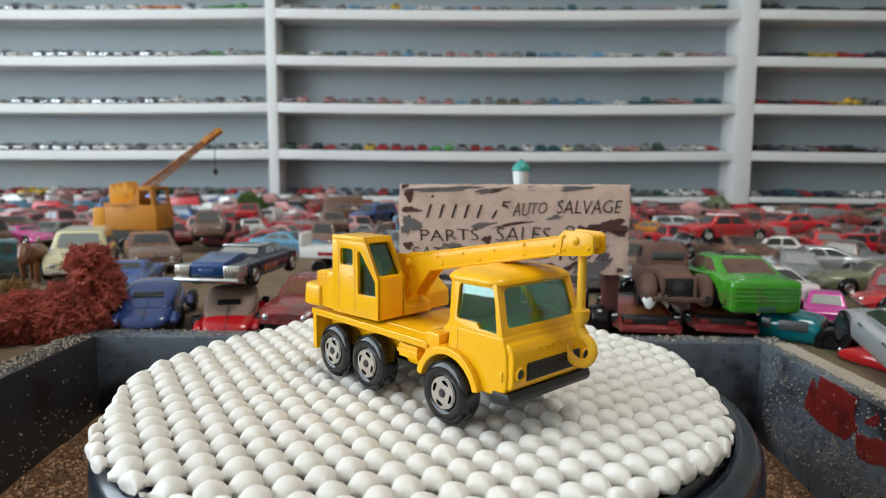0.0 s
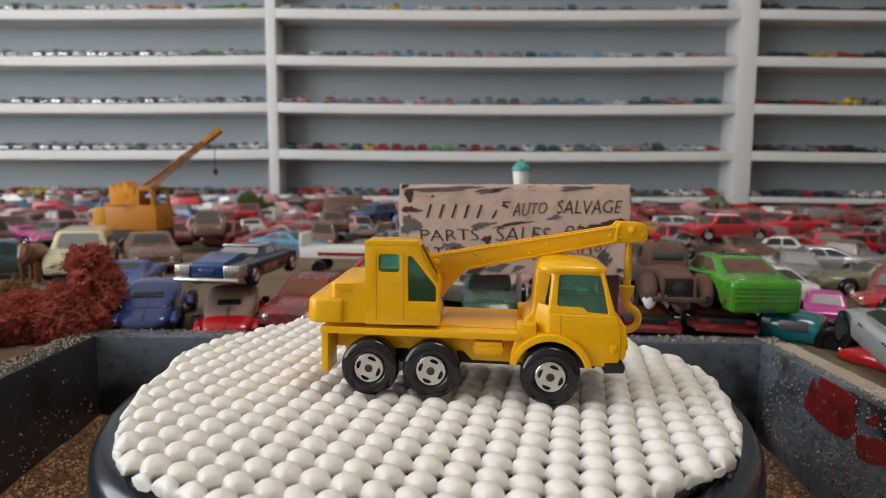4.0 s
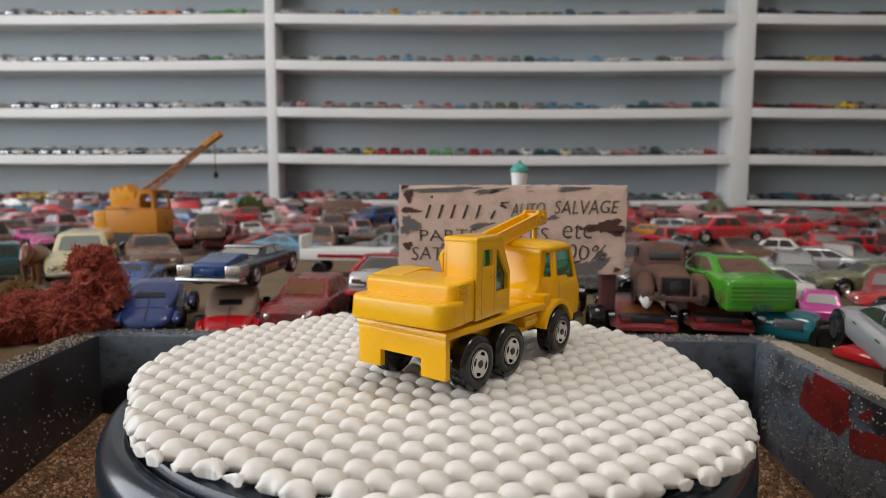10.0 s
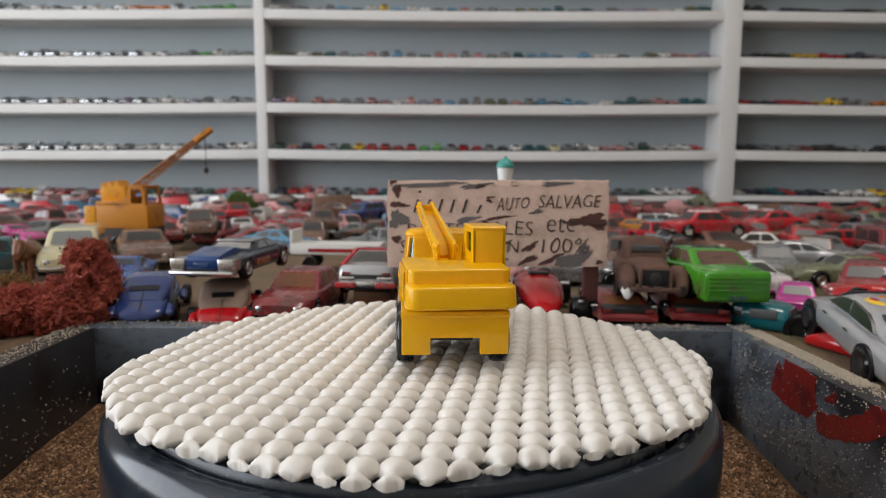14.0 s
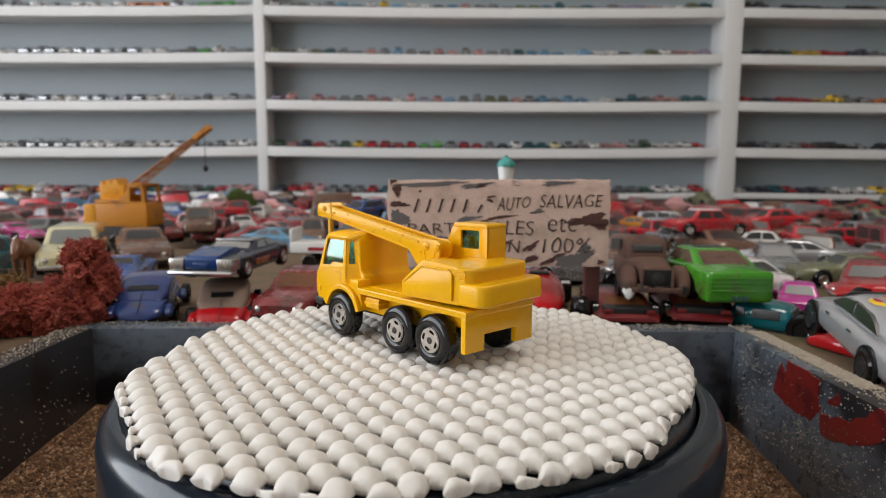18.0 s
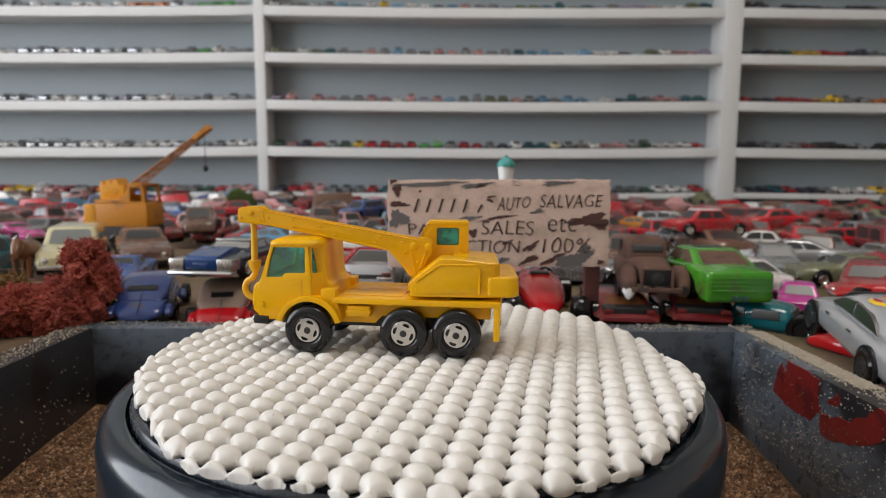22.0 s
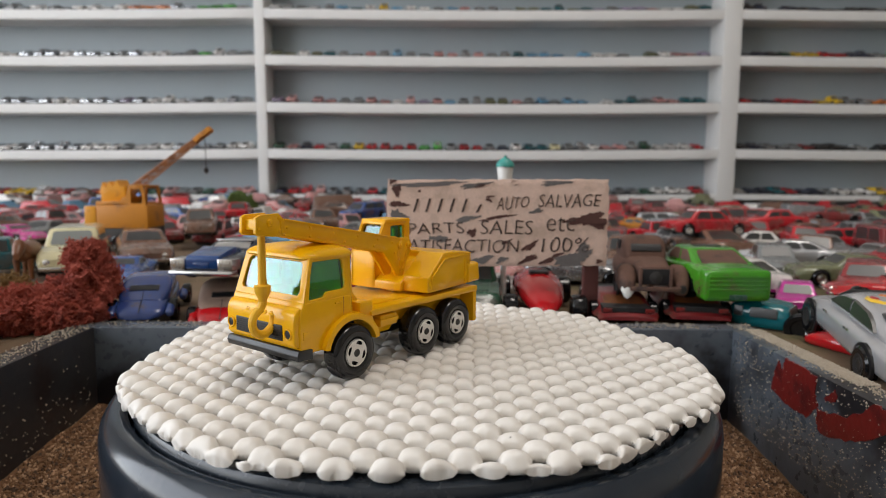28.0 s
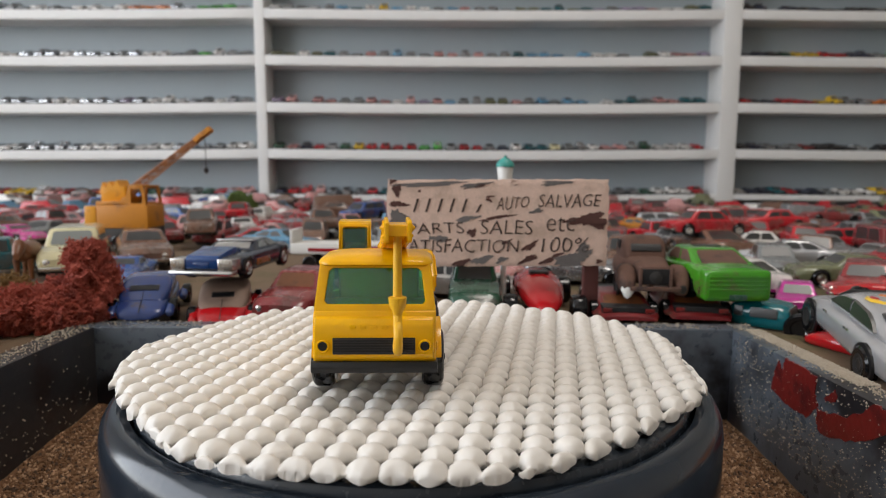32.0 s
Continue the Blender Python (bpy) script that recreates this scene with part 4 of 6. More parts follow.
KIND_NAMES = {"low": "toy_coupe", "wreck": "toy_coupe", "saloon": "toy_saloon_car", "coupe": "toy_coupe", "sports": "toy_sports_car", "wagon": "toy_station_wagon", "pickup": "toy_pickup_truck",
              "vintage": "toy_vintage_car", "beetle": "toy_beetle_car", "van": "toy_van"}
BODY_CACHE, SMALL_CACHE = {}, {}


def body_mesh(style, n=34):
    """The body shell with wheel arches cut into its lower edge, and the cabin's pillars and roof."""
    length, hw, wr, axles, top, cab = STYLES[style]
    bm = bmesh.new()
    rows = []
    xs = sorted(set([-length / 2 + length * i / n for i in range(n + 1)] + [a + (wr + 0.9) * k for a in axles for k in (-1, -0.8, -0.4, 0, 0.4, 0.8, 1)]))
    for x in xs:
        s = abs(2 * x / length)
        w = hw * (1 - 0.16 * max(0, (s - 0.72) / 0.28) ** 2)
        zb = 3.6 + 1.8 * max(0, (s - 0.85) / 0.15)
        for a in axles:
            d = (wr + 0.9) ** 2 - (x - a) ** 2
            if d > 0:
                zb = max(zb, wr + math.sqrt(d))
        zt = lerp_profile(top, x)
        zb = min(zb, zt - 1.2)
        mid, belt = max(zb + 0.3, 0.5 * (3.6 + zt)), zt - 1.3
        mid = min(mid, belt - 0.1) if belt - 0.1 > zb else zb + 0.2
        belt = max(belt, mid + 0.2)
        half = [(w * 0.95, zb), (w, mid), (w * 0.965, belt), (w * 0.86, zt), (w * 0.45, zt + 0.55)]
        rows.append([bm.verts.new((x * MM, y * MM, z * MM)) for y, z in [(-a, b) for a, b in half] + [(0, zt + 0.7)] + half[::-1]])
    for a, b in zip(rows, rows[1:]):
        for i in range(len(a) - 1):
            bm.faces.new((a[i], b[i], b[i + 1], a[i + 1]))
    bm.faces.new(rows[0])
    bm.faces.new(rows[-1][::-1])
    x0, x1, t0, t1, zt, inset = cab
    zb0 = min(lerp_profile(top, x0), lerp_profile(top, x1)) - 0.8
    lo, hi = hw * 0.9, hw * 0.9 - inset
    v = [bm.verts.new((x * MM, y * MM, z * MM)) for x, y, z in ((x0, -lo, zb0), (x1, -lo, zb0), (x1, lo, zb0), (x0, lo, zb0), (t0, -hi, zt), (t1, -hi, zt), (t1, hi, zt), (t0, hi, zt))]
    fs = [bm.faces.new([v[i] for i in f]) for f in ((0, 1, 5, 4), (1, 2, 6, 5), (2, 3, 7, 6), (3, 0, 4, 7), (4, 5, 6, 7))]
    es = [e for e in {e for f in fs for e in f.edges} if len(e.link_faces) == 2]
    bmesh.ops.bevel(bm, geom=es, offset=1.5 * MM, segments=3, profile=0.5, affect="EDGES")
    if style == "pickup":
        add_box(bm, -33 * MM, -6 * MM, -11 * MM, 11 * MM, 15.9 * MM, 16.3 * MM)
    bmesh.ops.recalc_face_normals(bm, faces=bm.faces)
    return bm


def pane_mesh(style, which):
    """One pane, laid just proud of the cabin's face."""
    length, hw, wr, axles, top, cab = STYLES[style]
    x0, x1, t0, t1, zt, inset = cab
    zb = min(lerp_profile(top, x0), lerp_profile(top, x1)) - 0.8
    lo, hi = hw * 0.9, hw * 0.9 - inset
    c = {"front": ((x1, -lo, zb), (x1, lo, zb), (t1, hi, zt), (t1, -hi, zt)), "rear": ((x0, lo, zb), (x0, -lo, zb), (t0, -hi, zt), (t0, hi, zt)),
         "right": ((x0, -lo, zb), (x1, -lo, zb), (t1, -hi, zt), (t0, -hi, zt)), "left": ((x1, lo, zb), (x0, lo, zb), (t0, hi, zt), (t1, hi, zt))}[which]
    c = [Vector(p) * MM for p in c]
    nrm = (c[1] - c[0]).cross(c[3] - c[0]).normalized()
    lowest = (max(lerp_profile(top, x0), lerp_profile(top, x1)) + 1.0 - zb) / (zt - zb)
    bm = bmesh.new()
    spans = ((0.11, 0.89),) if which in ("front", "rear") else ((0.13, 0.5), (0.55, 0.87))
    for u0, u1 in spans:
        ring = []
        for uu, vv in ((u0, lowest + 0.06), (u0, lowest), (u0 + 0.04, lowest - 0.03), (u1 - 0.04, lowest - 0.03), (u1, lowest), (u1, lowest + 0.06), (u1, 0.80), (u1 - 0.05, 0.87), (u0 + 0.05, 0.87), (u0, 0.80)):
            a, b = c[0].lerp(c[1], uu), c[3].lerp(c[2], uu)
            ring.append(a.lerp(b, vv))
        f = [bm.verts.new(p + nrm * 0.00022) for p in ring]
        r = [bm.verts.new(p - nrm * 0.0006) for p in ring]
        bm.faces.new(f)
        for i in range(len(f)):
            j = (i + 1) % len(f)
            bm.faces.new((f[j], f[i], r[i], r[j]))
    bmesh.ops.recalc_face_normals(bm, faces=bm.faces)
    return bm


def car_wheel_mesh(r, n=16):
    return lathe_mesh(mm([(0, -2.0), (r * 0.85, -2.0), (r, -1.4), (r, 1.4), (r * 0.86, 2.0), (r * 0.62, 2.0), (r * 0.55, 1.5), (0, 1.4)]), n, "Y")


def cached(key, maker, material, smooth=35.0):
    if key not in SMALL_CACHE:
        SMALL_CACHE[key] = mesh_of(key[0], maker(), material, smooth)
    return SMALL_CACHE[key]


def painted(style, paint):
    if (style, paint) not in BODY_CACHE:
        if style not in BODY_CACHE:
            BODY_CACHE[style] = mesh_of("car_body", body_mesh(style), PAINTS["red"], 40)
        me = BODY_CACHE[style].copy()
        me.materials[0] = PAINTS[paint] if paint in PAINTS else bpy.data.materials[paint]
        BODY_CACHE[(style, paint)] = me
    return BODY_CACHE[(style, paint)]


def toy_car(style, paint, m, label, detail=2, group="", glass=None, wheels=True, name="", rims=True, bumpers=True):
    """A die-cast toy car; detail 2 has trim and hubs, 1 panes and wheels, 0 a windscreen and wheels."""
    length, hw, wr, axles, top, cab = STYLES[style]
    glass = glass or SMOKE_GLASS
    car = new(name or KIND_NAMES[style], painted(style, paint))
    car.matrix_world = m
    tagged(car, label, "toy car", group)
    for nm, which in (("windscreen", "front"), ("rear_window", "rear"), ("side_window", "left"), ("side_window", "right"))[:1 if detail == 0 else 4]:
        part(nm, cached((nm, style, which, glass.name), lambda: pane_mesh(style, which), glass, 0), None, car)
    if wheels:
        for a in axles:
            for s in (1, -1):
                w = part("wheel", cached(("wheel", wr, detail > 1), lambda: car_wheel_mesh(wr, 24 if detail > 1 else 12), TYRE), None, car,
                         m=Matrix.Translation((a * MM, s * (hw - 1.6) * MM, wr * MM)) @ Matrix.Rotation(radians(0 if s > 0 else 180), 4, "Z"))
                if detail > 1 and rims:
                    part("hub", cached(("hub", wr), lambda: lathe_mesh(mm([(0, 1.4), (wr * 0.3, 1.9), (wr * 0.42, 1.6), (wr * 0.6, 2.05), (wr * 0.64, 1.6)]), 16, "Y"), CHROME), None, w)
    if detail > 0:
        part("chassis", cached(("chassis", style), lambda: box_mesh(-length * 0.46 * MM, length * 0.46 * MM, -hw * 0.72 * MM, hw * 0.72 * MM, 2.6 * MM, 9.0 * MM, 0.6 * MM), BLACK_PART), None, car)
    if detail > 1:
        zf, zr = lerp_profile(top, length / 2 - 1), lerp_profile(top, -length / 2 + 1)
        for nm, key in (("front_bumper", 1), ("rear_bumper", -1)) if bumpers else ():
            part(nm, cached((nm, style), lambda: box_mesh(*sorted(((length / 2 - 2) * MM * key, (length / 2 + 0.9) * MM * key)), -hw * 0.86 * MM, hw * 0.86 * MM, (4.6 - 0.2 * key) * MM, (6.6 - 0.2 * key) * MM, 0.4 * MM), CHROME), None, car)
        for s in (1, -1):
            part("headlight", cached(("headlight", style), lambda: lathe_mesh(mm([(1.5, -1.2), (1.5, 0.3), (1.1, 0.6), (0, 0.8)]), 14, "X"), CHROME), None, car,
                 m=pose((length / 2 - 0.3) * MM, s * hw * 0.62 * MM, max(7.6, zf - 1.6) * MM))
            part("tail_light", cached(("tail_light", style), lambda: box_mesh(-0.6 * MM, 0.6 * MM, -2.0 * MM, 2.0 * MM, -0.9 * MM, 0.9 * MM, 0.2 * MM), RED_DAUB), None, car,
                 m=pose((-length / 2 + 0.1) * MM, s * hw * 0.62 * MM, max(8.0, zr - 1.8) * MM))
    return car


def stand(x, y, z, yaw, tip=0, lean=0):
    """A car's pose; yaw 0 points it to the right, -90 to the camera."""
    return Matrix.Translation((x, y, z)) @ Matrix.Rotation(radians(yaw), 4, "Z") @ Matrix.Rotation(radians(tip), 4, "Y") @ Matrix.Rotation(radians(lean), 4, "X")


def blob(bm, rows, power=2.6, n=24, cy=0.0):
    """A smooth closed shell lofted along x: rows of x, half width, lowest and highest z in mm."""
    rings = []
    for x, hw, z0, z1 in rows:
        ring = []
        for i in range(n):
            a = 2 * math.pi * i / n
            c, q = math.cos(a), math.sin(a)
            ring.append(bm.verts.new((x * MM, (cy + hw * math.copysign(abs(c) ** (2 / power), c)) * MM, ((z0 + z1) / 2 + (z1 - z0) / 2 * math.copysign(abs(q) ** (2 / power), q)) * MM)))
        rings.append(ring)
    for a, b in zip(rings, rings[1:]):
        for i in range(n):
            bm.faces.new((a[i], a[(i + 1) % n], b[(i + 1) % n], b[i]))
    bm.faces.new(rings[0])
    bm.faces.new(rings[-1][::-1])
    bmesh.ops.recalc_face_normals(bm, faces=bm.faces)
    return bm


def smooth_rows(rows, k=4):
    """Rows of a loft with k steps between each two, eased by a spline."""
    out = []
    for i in range(len(rows) - 1):
        p0, p1, p2, p3 = rows[max(0, i - 1)], rows[i], rows[i + 1], rows[min(len(rows) - 1, i + 2)]
        for j in range(k):
            t = j / k
            out.append(tuple(0.5 * (2 * b + (c - a) * t + (2 * a - 5 * b + 4 * c - d) * t * t + (3 * b - a - 3 * c + d) * t ** 3) for a, b, c, d in zip(p0, p1, p2, p3)))
    return out + [rows[-1]]


def old_coupe(m, label, paint, top_paint, slot=6.6, name="toy_vintage_coupe"):
    """A rounded old coupe with a boat tail, full fenders and a slot of a rear window."""
    car = part(name, blob(bmesh.new(), smooth_rows([(-33, 7, 2.5, 5), (-31, 9.8, 2.5, 7.2), (-25, 11.4, 2.5, 10.2), (-15, 12, 3, 12.6), (0, 12, 3, 13.4), (14, 11, 3, 14.4), (28, 8.5, 3.5, 12.5), (33, 6.5, 4.5, 9.5)]), 3.4), paint, smooth=60)
    car.matrix_world = m
    tagged(car, label, "toy car", "cars in the yard")
    part("roof", blob(bmesh.new(), smooth_rows([(-25, 9.2, 6, 10.6), (-20, 11.2, 7, 13.2), (-12.5, 11.8, 8, 17.4), (-5, 11.8, 9, 20.0), (4, 11.2, 10, 20.2), (9, 10.2, 10, 18.4), (13, 9, 10, 14)]), 3.6), top_paint, car, smooth=60)
    part("rear_window", soften(add_box_bm(-1.9, 1.9, -slot, slot, -0.5, 0.25), 0.3 * MM, 30), BLACK_PART, car, "dark slot of a rear window", m=pose(-17.2 * MM, 0, 14.95 * MM, 0, -29.5, 0))
    part("trunk_seam", soften(add_box_bm(-7.5, 7.5, -0.16, 0.16, -0.3, 0.12), 0.05 * MM, 30), DARK_METAL, car, m=pose(-27.0 * MM, 0, 9.6 * MM, 0, -28, 0))
    for sd in (1, -1):
        for x0 in (-21, 21):
            part("fender", blob(bmesh.new(), smooth_rows([(x0 - 9.5, 1.4, 4, 5.5), (x0 - 7.5, 2.0, 2.6, 7.0), (x0, 2.4, 2.8, 9.4), (x0 + 7, 2.0, 3.0, 7.4), (x0 + 10, 1.2, 3.6, 5.2)]), 2.4, 16, sd * 12.6), paint, car, smooth=60)
            part("wheel", cached(("wheel", 5.4, True), lambda: car_wheel_mesh(5.4, 24), TYRE), None, car, m=pose(x0 * MM, sd * 13.6 * MM, 5.0 * MM, 0, 0, 0 if sd > 0 else 180))
    return car


def add_box_bm(x0, x1, y0, y1, z0, z1):
    bm = bmesh.new()
    add_box(bm, x0 * MM, x1 * MM, y0 * MM, y1 * MM, z0 * MM, z1 * MM)
    bmesh.ops.recalc_face_normals(bm, faces=bm.faces)
    return bm


# ---- cars on the shelves ----
rng = random.Random(11)
SHELF_PALETTE = (["silver", "white", "silver", "white", "grey", "silver", "white", "lilac", "silver", "white"],
                 ["silver", "grey", "faded pink", "white", "light blue", "silver", "lilac", "grey", "teal", "white", "faded pink", "olive"],
                 ["black", "dark red", "grey", "dark green", "navy blue", "black", "silver", "grey", "red"])
LOW_PALETTE = ["red", "faded pink", "dark green", "silver", "white", "teal", "red", "grey", "silver", "cream", "navy blue", "faded pink"]
for bay, ((a0, a1), (b0, b1)) in enumerate(zip(POSTS, POSTS[1:])):
    for k, zt in enumerate(TOPS[:5]):
        x = a1 + 0.022
        hues = LOW_PALETTE if k < 2 and bay == 1 or k < 1 else SHELF_PALETTE[bay]
        run = rng.choice(hues)
        while x < b0 - 0.02:
            if -1.12 < x < 1.2 and rng.random() > 0.03:
                style = rng.choice(("saloon", "coupe", "sports", "saloon", "wagon", "coupe", "vintage", "sports"))
                if rng.random() < 0.65:
                    run = rng.choice(hues)
                if rng.random() < 0.05:
                    run = rng.choice(("yellow", "orange", "light blue", "green"))
                z = zt + shelf_sag(x, a1, b0) - SAG * 0.5
                toy_car(style, run, SHELF_TILT @ stand(x, SY0 + 0.037 + rng.uniform(0, 0.004), z, -90 + rng.uniform(-4, 4)) @ Matrix.Scale(0.82, 4),
                        run + " die-cast toy car parked nose out on a white shelf", 0, "cars on the shelves")
            x += rng.uniform(0.0300, 0.0325)

# ---- the salvage yard behind the tray ----
TAKEN = []


def free(x, y, r):
    return all((x - a) ** 2 + (y - b) ** 2 > (r + c) ** 2 for a, b, c in TAKEN)


# x, y, z, yaw, tip, lean, style, paint, label
NEAR = [
    (-0.0630, 0.144, GZ, -98, 0, 0, "saloon", "dark red", "scuffed dark red toy saloon near the tray"),
    (-0.1010, 0.158, -0.0022, -97, 0, 0, "low", "navy blue", "navy and chrome toy coupe stacked on a red car"),
    (-0.0250, 0.163, -0.0120, 84, 4, 0, "coupe", "silver", "silver and red toy coupe seen from the rear"),
    (0.0245, 0.143, GZ, -92, 0, 0, "vintage", "dark green", "dark green vintage toy car behind the mat"),
    (0.0985, 0.1455, GZ, 84, 0, 0, "wreck", "dark red", "rusty dark red flattened toy car carrying another car"),
    (0.1360, 0.147, GZ, 80, 0, 0, "wreck", "dark red", "dark red wrecked toy car under a green car"),
    (0.1440, 0.150, -0.0090, 90, 0, 0, "coupe", "green", "bright green toy coupe with brown dirt on its roof"),
    (0.2080, 0.170, GZ - 0.003, 62, 0, 0, "saloon", "magenta", "bright pink toy car with a flower mark"),
    (0.1730, -0.002, GZ, 84, 0, 0, "saloon", "orange", "orange toy car outside the tray rim"),
    (-0.2620, 0.285, GZ, -66, 0, 0, "wagon", "cream", "pale cream toy station wagon"),
    (-0.1960, 0.220, GZ - 0.001, -80, 0, 0, "sports", "blue", "dusty blue toy sports car among wrecks"),
    (-0.2300, 0.322, GZ, -62, 0, 0, "coupe", "brown", "rusty brown toy coupe with a dull roof"),
    (-0.3020, 0.270, GZ, -150, 0, 0, "pickup", "teal", "teal toy pickup truck"),
    (-0.1420, 0.408, GZ, -10, 0, 0, "coupe", "light blue", "sky blue toy coupe standing side on"),
    (-0.2050, 0.048, GZ, 70, 0, 0, "coupe", "orange", "orange toy coupe outside the tray rim"),
    (-0.2260, 0.105, GZ, 60, 0, 0, "saloon", "silver", "silver toy saloon outside the tray rim"),
    (-0.2960, 0.700, GZ, 6, 0, 0, "wagon", "red", "red toy station wagon with a white roof"),
    (-0.4200, 0.880, GZ, 160, 0, 0, "saloon", "white", "white toy saloon far in the yard"),
    (-0.1680, 0.680, GZ, -35, 0, 0, "saloon", "white", "white toy saloon far in the yard"),
    (-0.1230, 0.880, GZ, -90, 0, 0, "pickup", "blue", "blue toy pickup facing the tray"),
    (-0.3650, 0.520, GZ, 12, 0, 0, "coupe", "faded pink", "faded pink toy coupe standing side on"),
    (-0.4700, 0.640, GZ, 8, 0, 0, "saloon", "faded pink", "faded pink toy saloon standing side on"),
    (-0.4300, 0.470, GZ, -25, 0, 0, "sports", "magenta", "bright magenta toy sports car"),
    (0.2430, 0.372, 0.0002, 5, 0, 0, "saloon", "red", "red and white toy saloon on top of other wrecks"),
    (0.2450, 0.372, GZ, 95, 0, 0, "coupe", "brown", "brown wrecked toy coupe under a red saloon"),
    (0.3020, 0.405, GZ, 166, 0, 0, "saloon", "white", "white toy saloon with a dark roof"),
    (0.2860, 0.318, GZ, 158, 0, 0, "coupe", "silver", "silver toy coupe in the yard"),
    (0.2800, 0.236, GZ, 172, 0, 0, "coupe", "olive", "dull green toy coupe in the yard"),
    (0.1950, 0.214, GZ, 98, 0, 0, "coupe", "white", "white toy coupe behind a pink car"),
    (0.2660, 0.170, GZ, 160, 0, 0, "sports", "red", "bright red toy sports car in the yard"),
    (0.4150, 0.520, GZ, 170, 0, 0, "saloon", "brown", "rust-brown toy saloon in the yard"),
    (0.2530, 0.620, GZ, 150, 0, 0, "coupe", "orange", "dull orange toy coupe in the yard"),
    (0.4900, 0.570, GZ, 15, 0, 0, "coupe", "red", "red toy coupe far in the yard"),
]
CLEAN = {("low", "navy blue"): MIDNIGHT, ("coupe", "green"): BRIGHT_GREEN, ("saloon", "magenta"): HOT_PINK, ("wreck", "dark red"): MAROON,
         ("wagon", "cream"): PALE_CREAM, ("coupe", "orange"): ORANGE_PAINT, ("coupe", "silver"): SOFT_SILVER, ("sports", "red"): GLOSS_RED}
SIZES = {("low", "navy blue"): 1.02, ("wagon", "cream"): 1.36, ("coupe", "brown"): 1.3, ("coupe", "silver"): 1.08, ("coupe", "green"): 1.15, ("saloon", "magenta"): 0.72}
GLAZED = {"cream": CLEAR_GLASS, "navy blue": CHROME, "green": RUST, "dark red": CARAMEL}
for x, y, z, yaw, tip, lean, style, paint, label in NEAR:
    coat_ = CLEAN[(style, paint)].name if (style, paint) in CLEAN else paint
    car = toy_car(style, coat_, stand(x, y, z, yaw, tip, lean) @ Matrix.Scale(SIZES.get((style, paint), 1.0), 4), label, 2, "cars in the yard", glass=GLAZED.get(paint), bumpers=paint not in ("green", "dark red", "navy blue"))
    c, s = math.cos(radians(yaw)) * 0.022, math.sin(radians(yaw)) * 0.022
    TAKEN += [(x, y, 0.017), (x + c, y + s, 0.017), (x - c, y - s, 0.017)]
    if paint == "navy blue":
        part("hood_block", prism_mesh([(0.0130, 0.0105), (0.0150, 0.0146), (0.0225, 0.0156), (0.0385, 0.0128), (0.0402, 0.0112), (0.0400, 0.0068), (0.0130, 0.0068)], -0.0080, 0.0080, 0.0009), RACE_BLUE, car, "glossy blue hood scoop")
        part("scoop_mouth", box_mesh(0.0396, 0.0405, -0.0036, 0.0036, 0.0072, 0.0100, 0.0003), RACE_BLUE, car)
        part("chrome_bumper", prism_mesh([(0.0350, 0.0036), (0.0412, 0.0040), (0.0418, 0.0050), (0.0412, 0.0060), (0.0350, 0.0062)], -0.0153, 0.0153, 0.0005), CHROME, car, "wide dull chrome bumper")
        for side in (1, -1):
            part("chrome_wing", box_mesh(0.031, 0.0404, side * 0.0116 - 0.0036, side * 0.0116 + 0.0036, 0.0061, 0.0116, 0.0006), CHROME, car, "bright chrome lamp surround")
            for k in range(4):
                part("lamp_rib", box_mesh(0.0402, 0.0407, side * (0.0090 + 0.0017 * k) - 0.0002, side * (0.0090 + 0.0017 * k) + 0.0002, 0.0066, 0.0110), CHROME, car)
            part("flame_mark", box_mesh(-0.004, 0.012, side * 0.0150 - 0.0003, side * 0.0150 + 0.0003, 0.0055, 0.0085, 0.0001), PAINTS["orange"], car)
        part("windscreen_frame", box_mesh(0.0025, 0.0045, -0.0098, 0.0098, 0.0163, 0.0173, 0.0003), CHROME, car)
    if paint == "green":
        part("tail_panel", box_mesh(-0.0379, -0.0290, -0.0136, 0.0136, 0.0012, 0.0140, 0.0024, 4), BRIGHT_GREEN, car)
        part("roof_vent", box_mesh(-0.0085, -0.0015, -0.0055, 0.0055, 0.0200, 0.0208, 0.0003), BLACK_PART, car, "dark louvred roof vent")
        part("plate_recess", box_mesh(-0.0383, -0.0375, -0.0035, 0.0035, 0.0020, 0.0042, 0.0002), PAINTS["dark green"], car)
        for i in range(4):
            part("rear_louvre", box_mesh(-0.0386, -0.0372, -0.0122, 0.0122, 0.0058 + 0.0017 * i, 0.0067 + 0.0017 * i, 0.0003), BRIGHT_GREEN, car)
        part("dirt_patch", box_mesh(-0.0250, -0.0120, -0.0095, 0.0095, 0.0162, 0.0172, 0.0008), RUST, car, "brown dirt on the rear window", m=pose(0, 0, 0.0005, 0, -14, 0))
    if label.startswith("silver and red"):
        part("red_roof", soften(add_box_bm(-12.6, 3.4, -10.2, 10.2, 19.6, 21.2), 0.7 * MM, 30), PAINTS["red"], car, "red roof")
        part("tail_grille", soften(add_box_bm(-37.3, -36.0, -10.5, 10.5, 8.2, 10.2), 0.3 * MM, 30), DARK_METAL, car)
        part("plate_holder", soften(add_box_bm(-38.2, -36.2, -3.6, 3.6, 4.6, 7.2), 0.3 * MM, 30), CHROME, car)
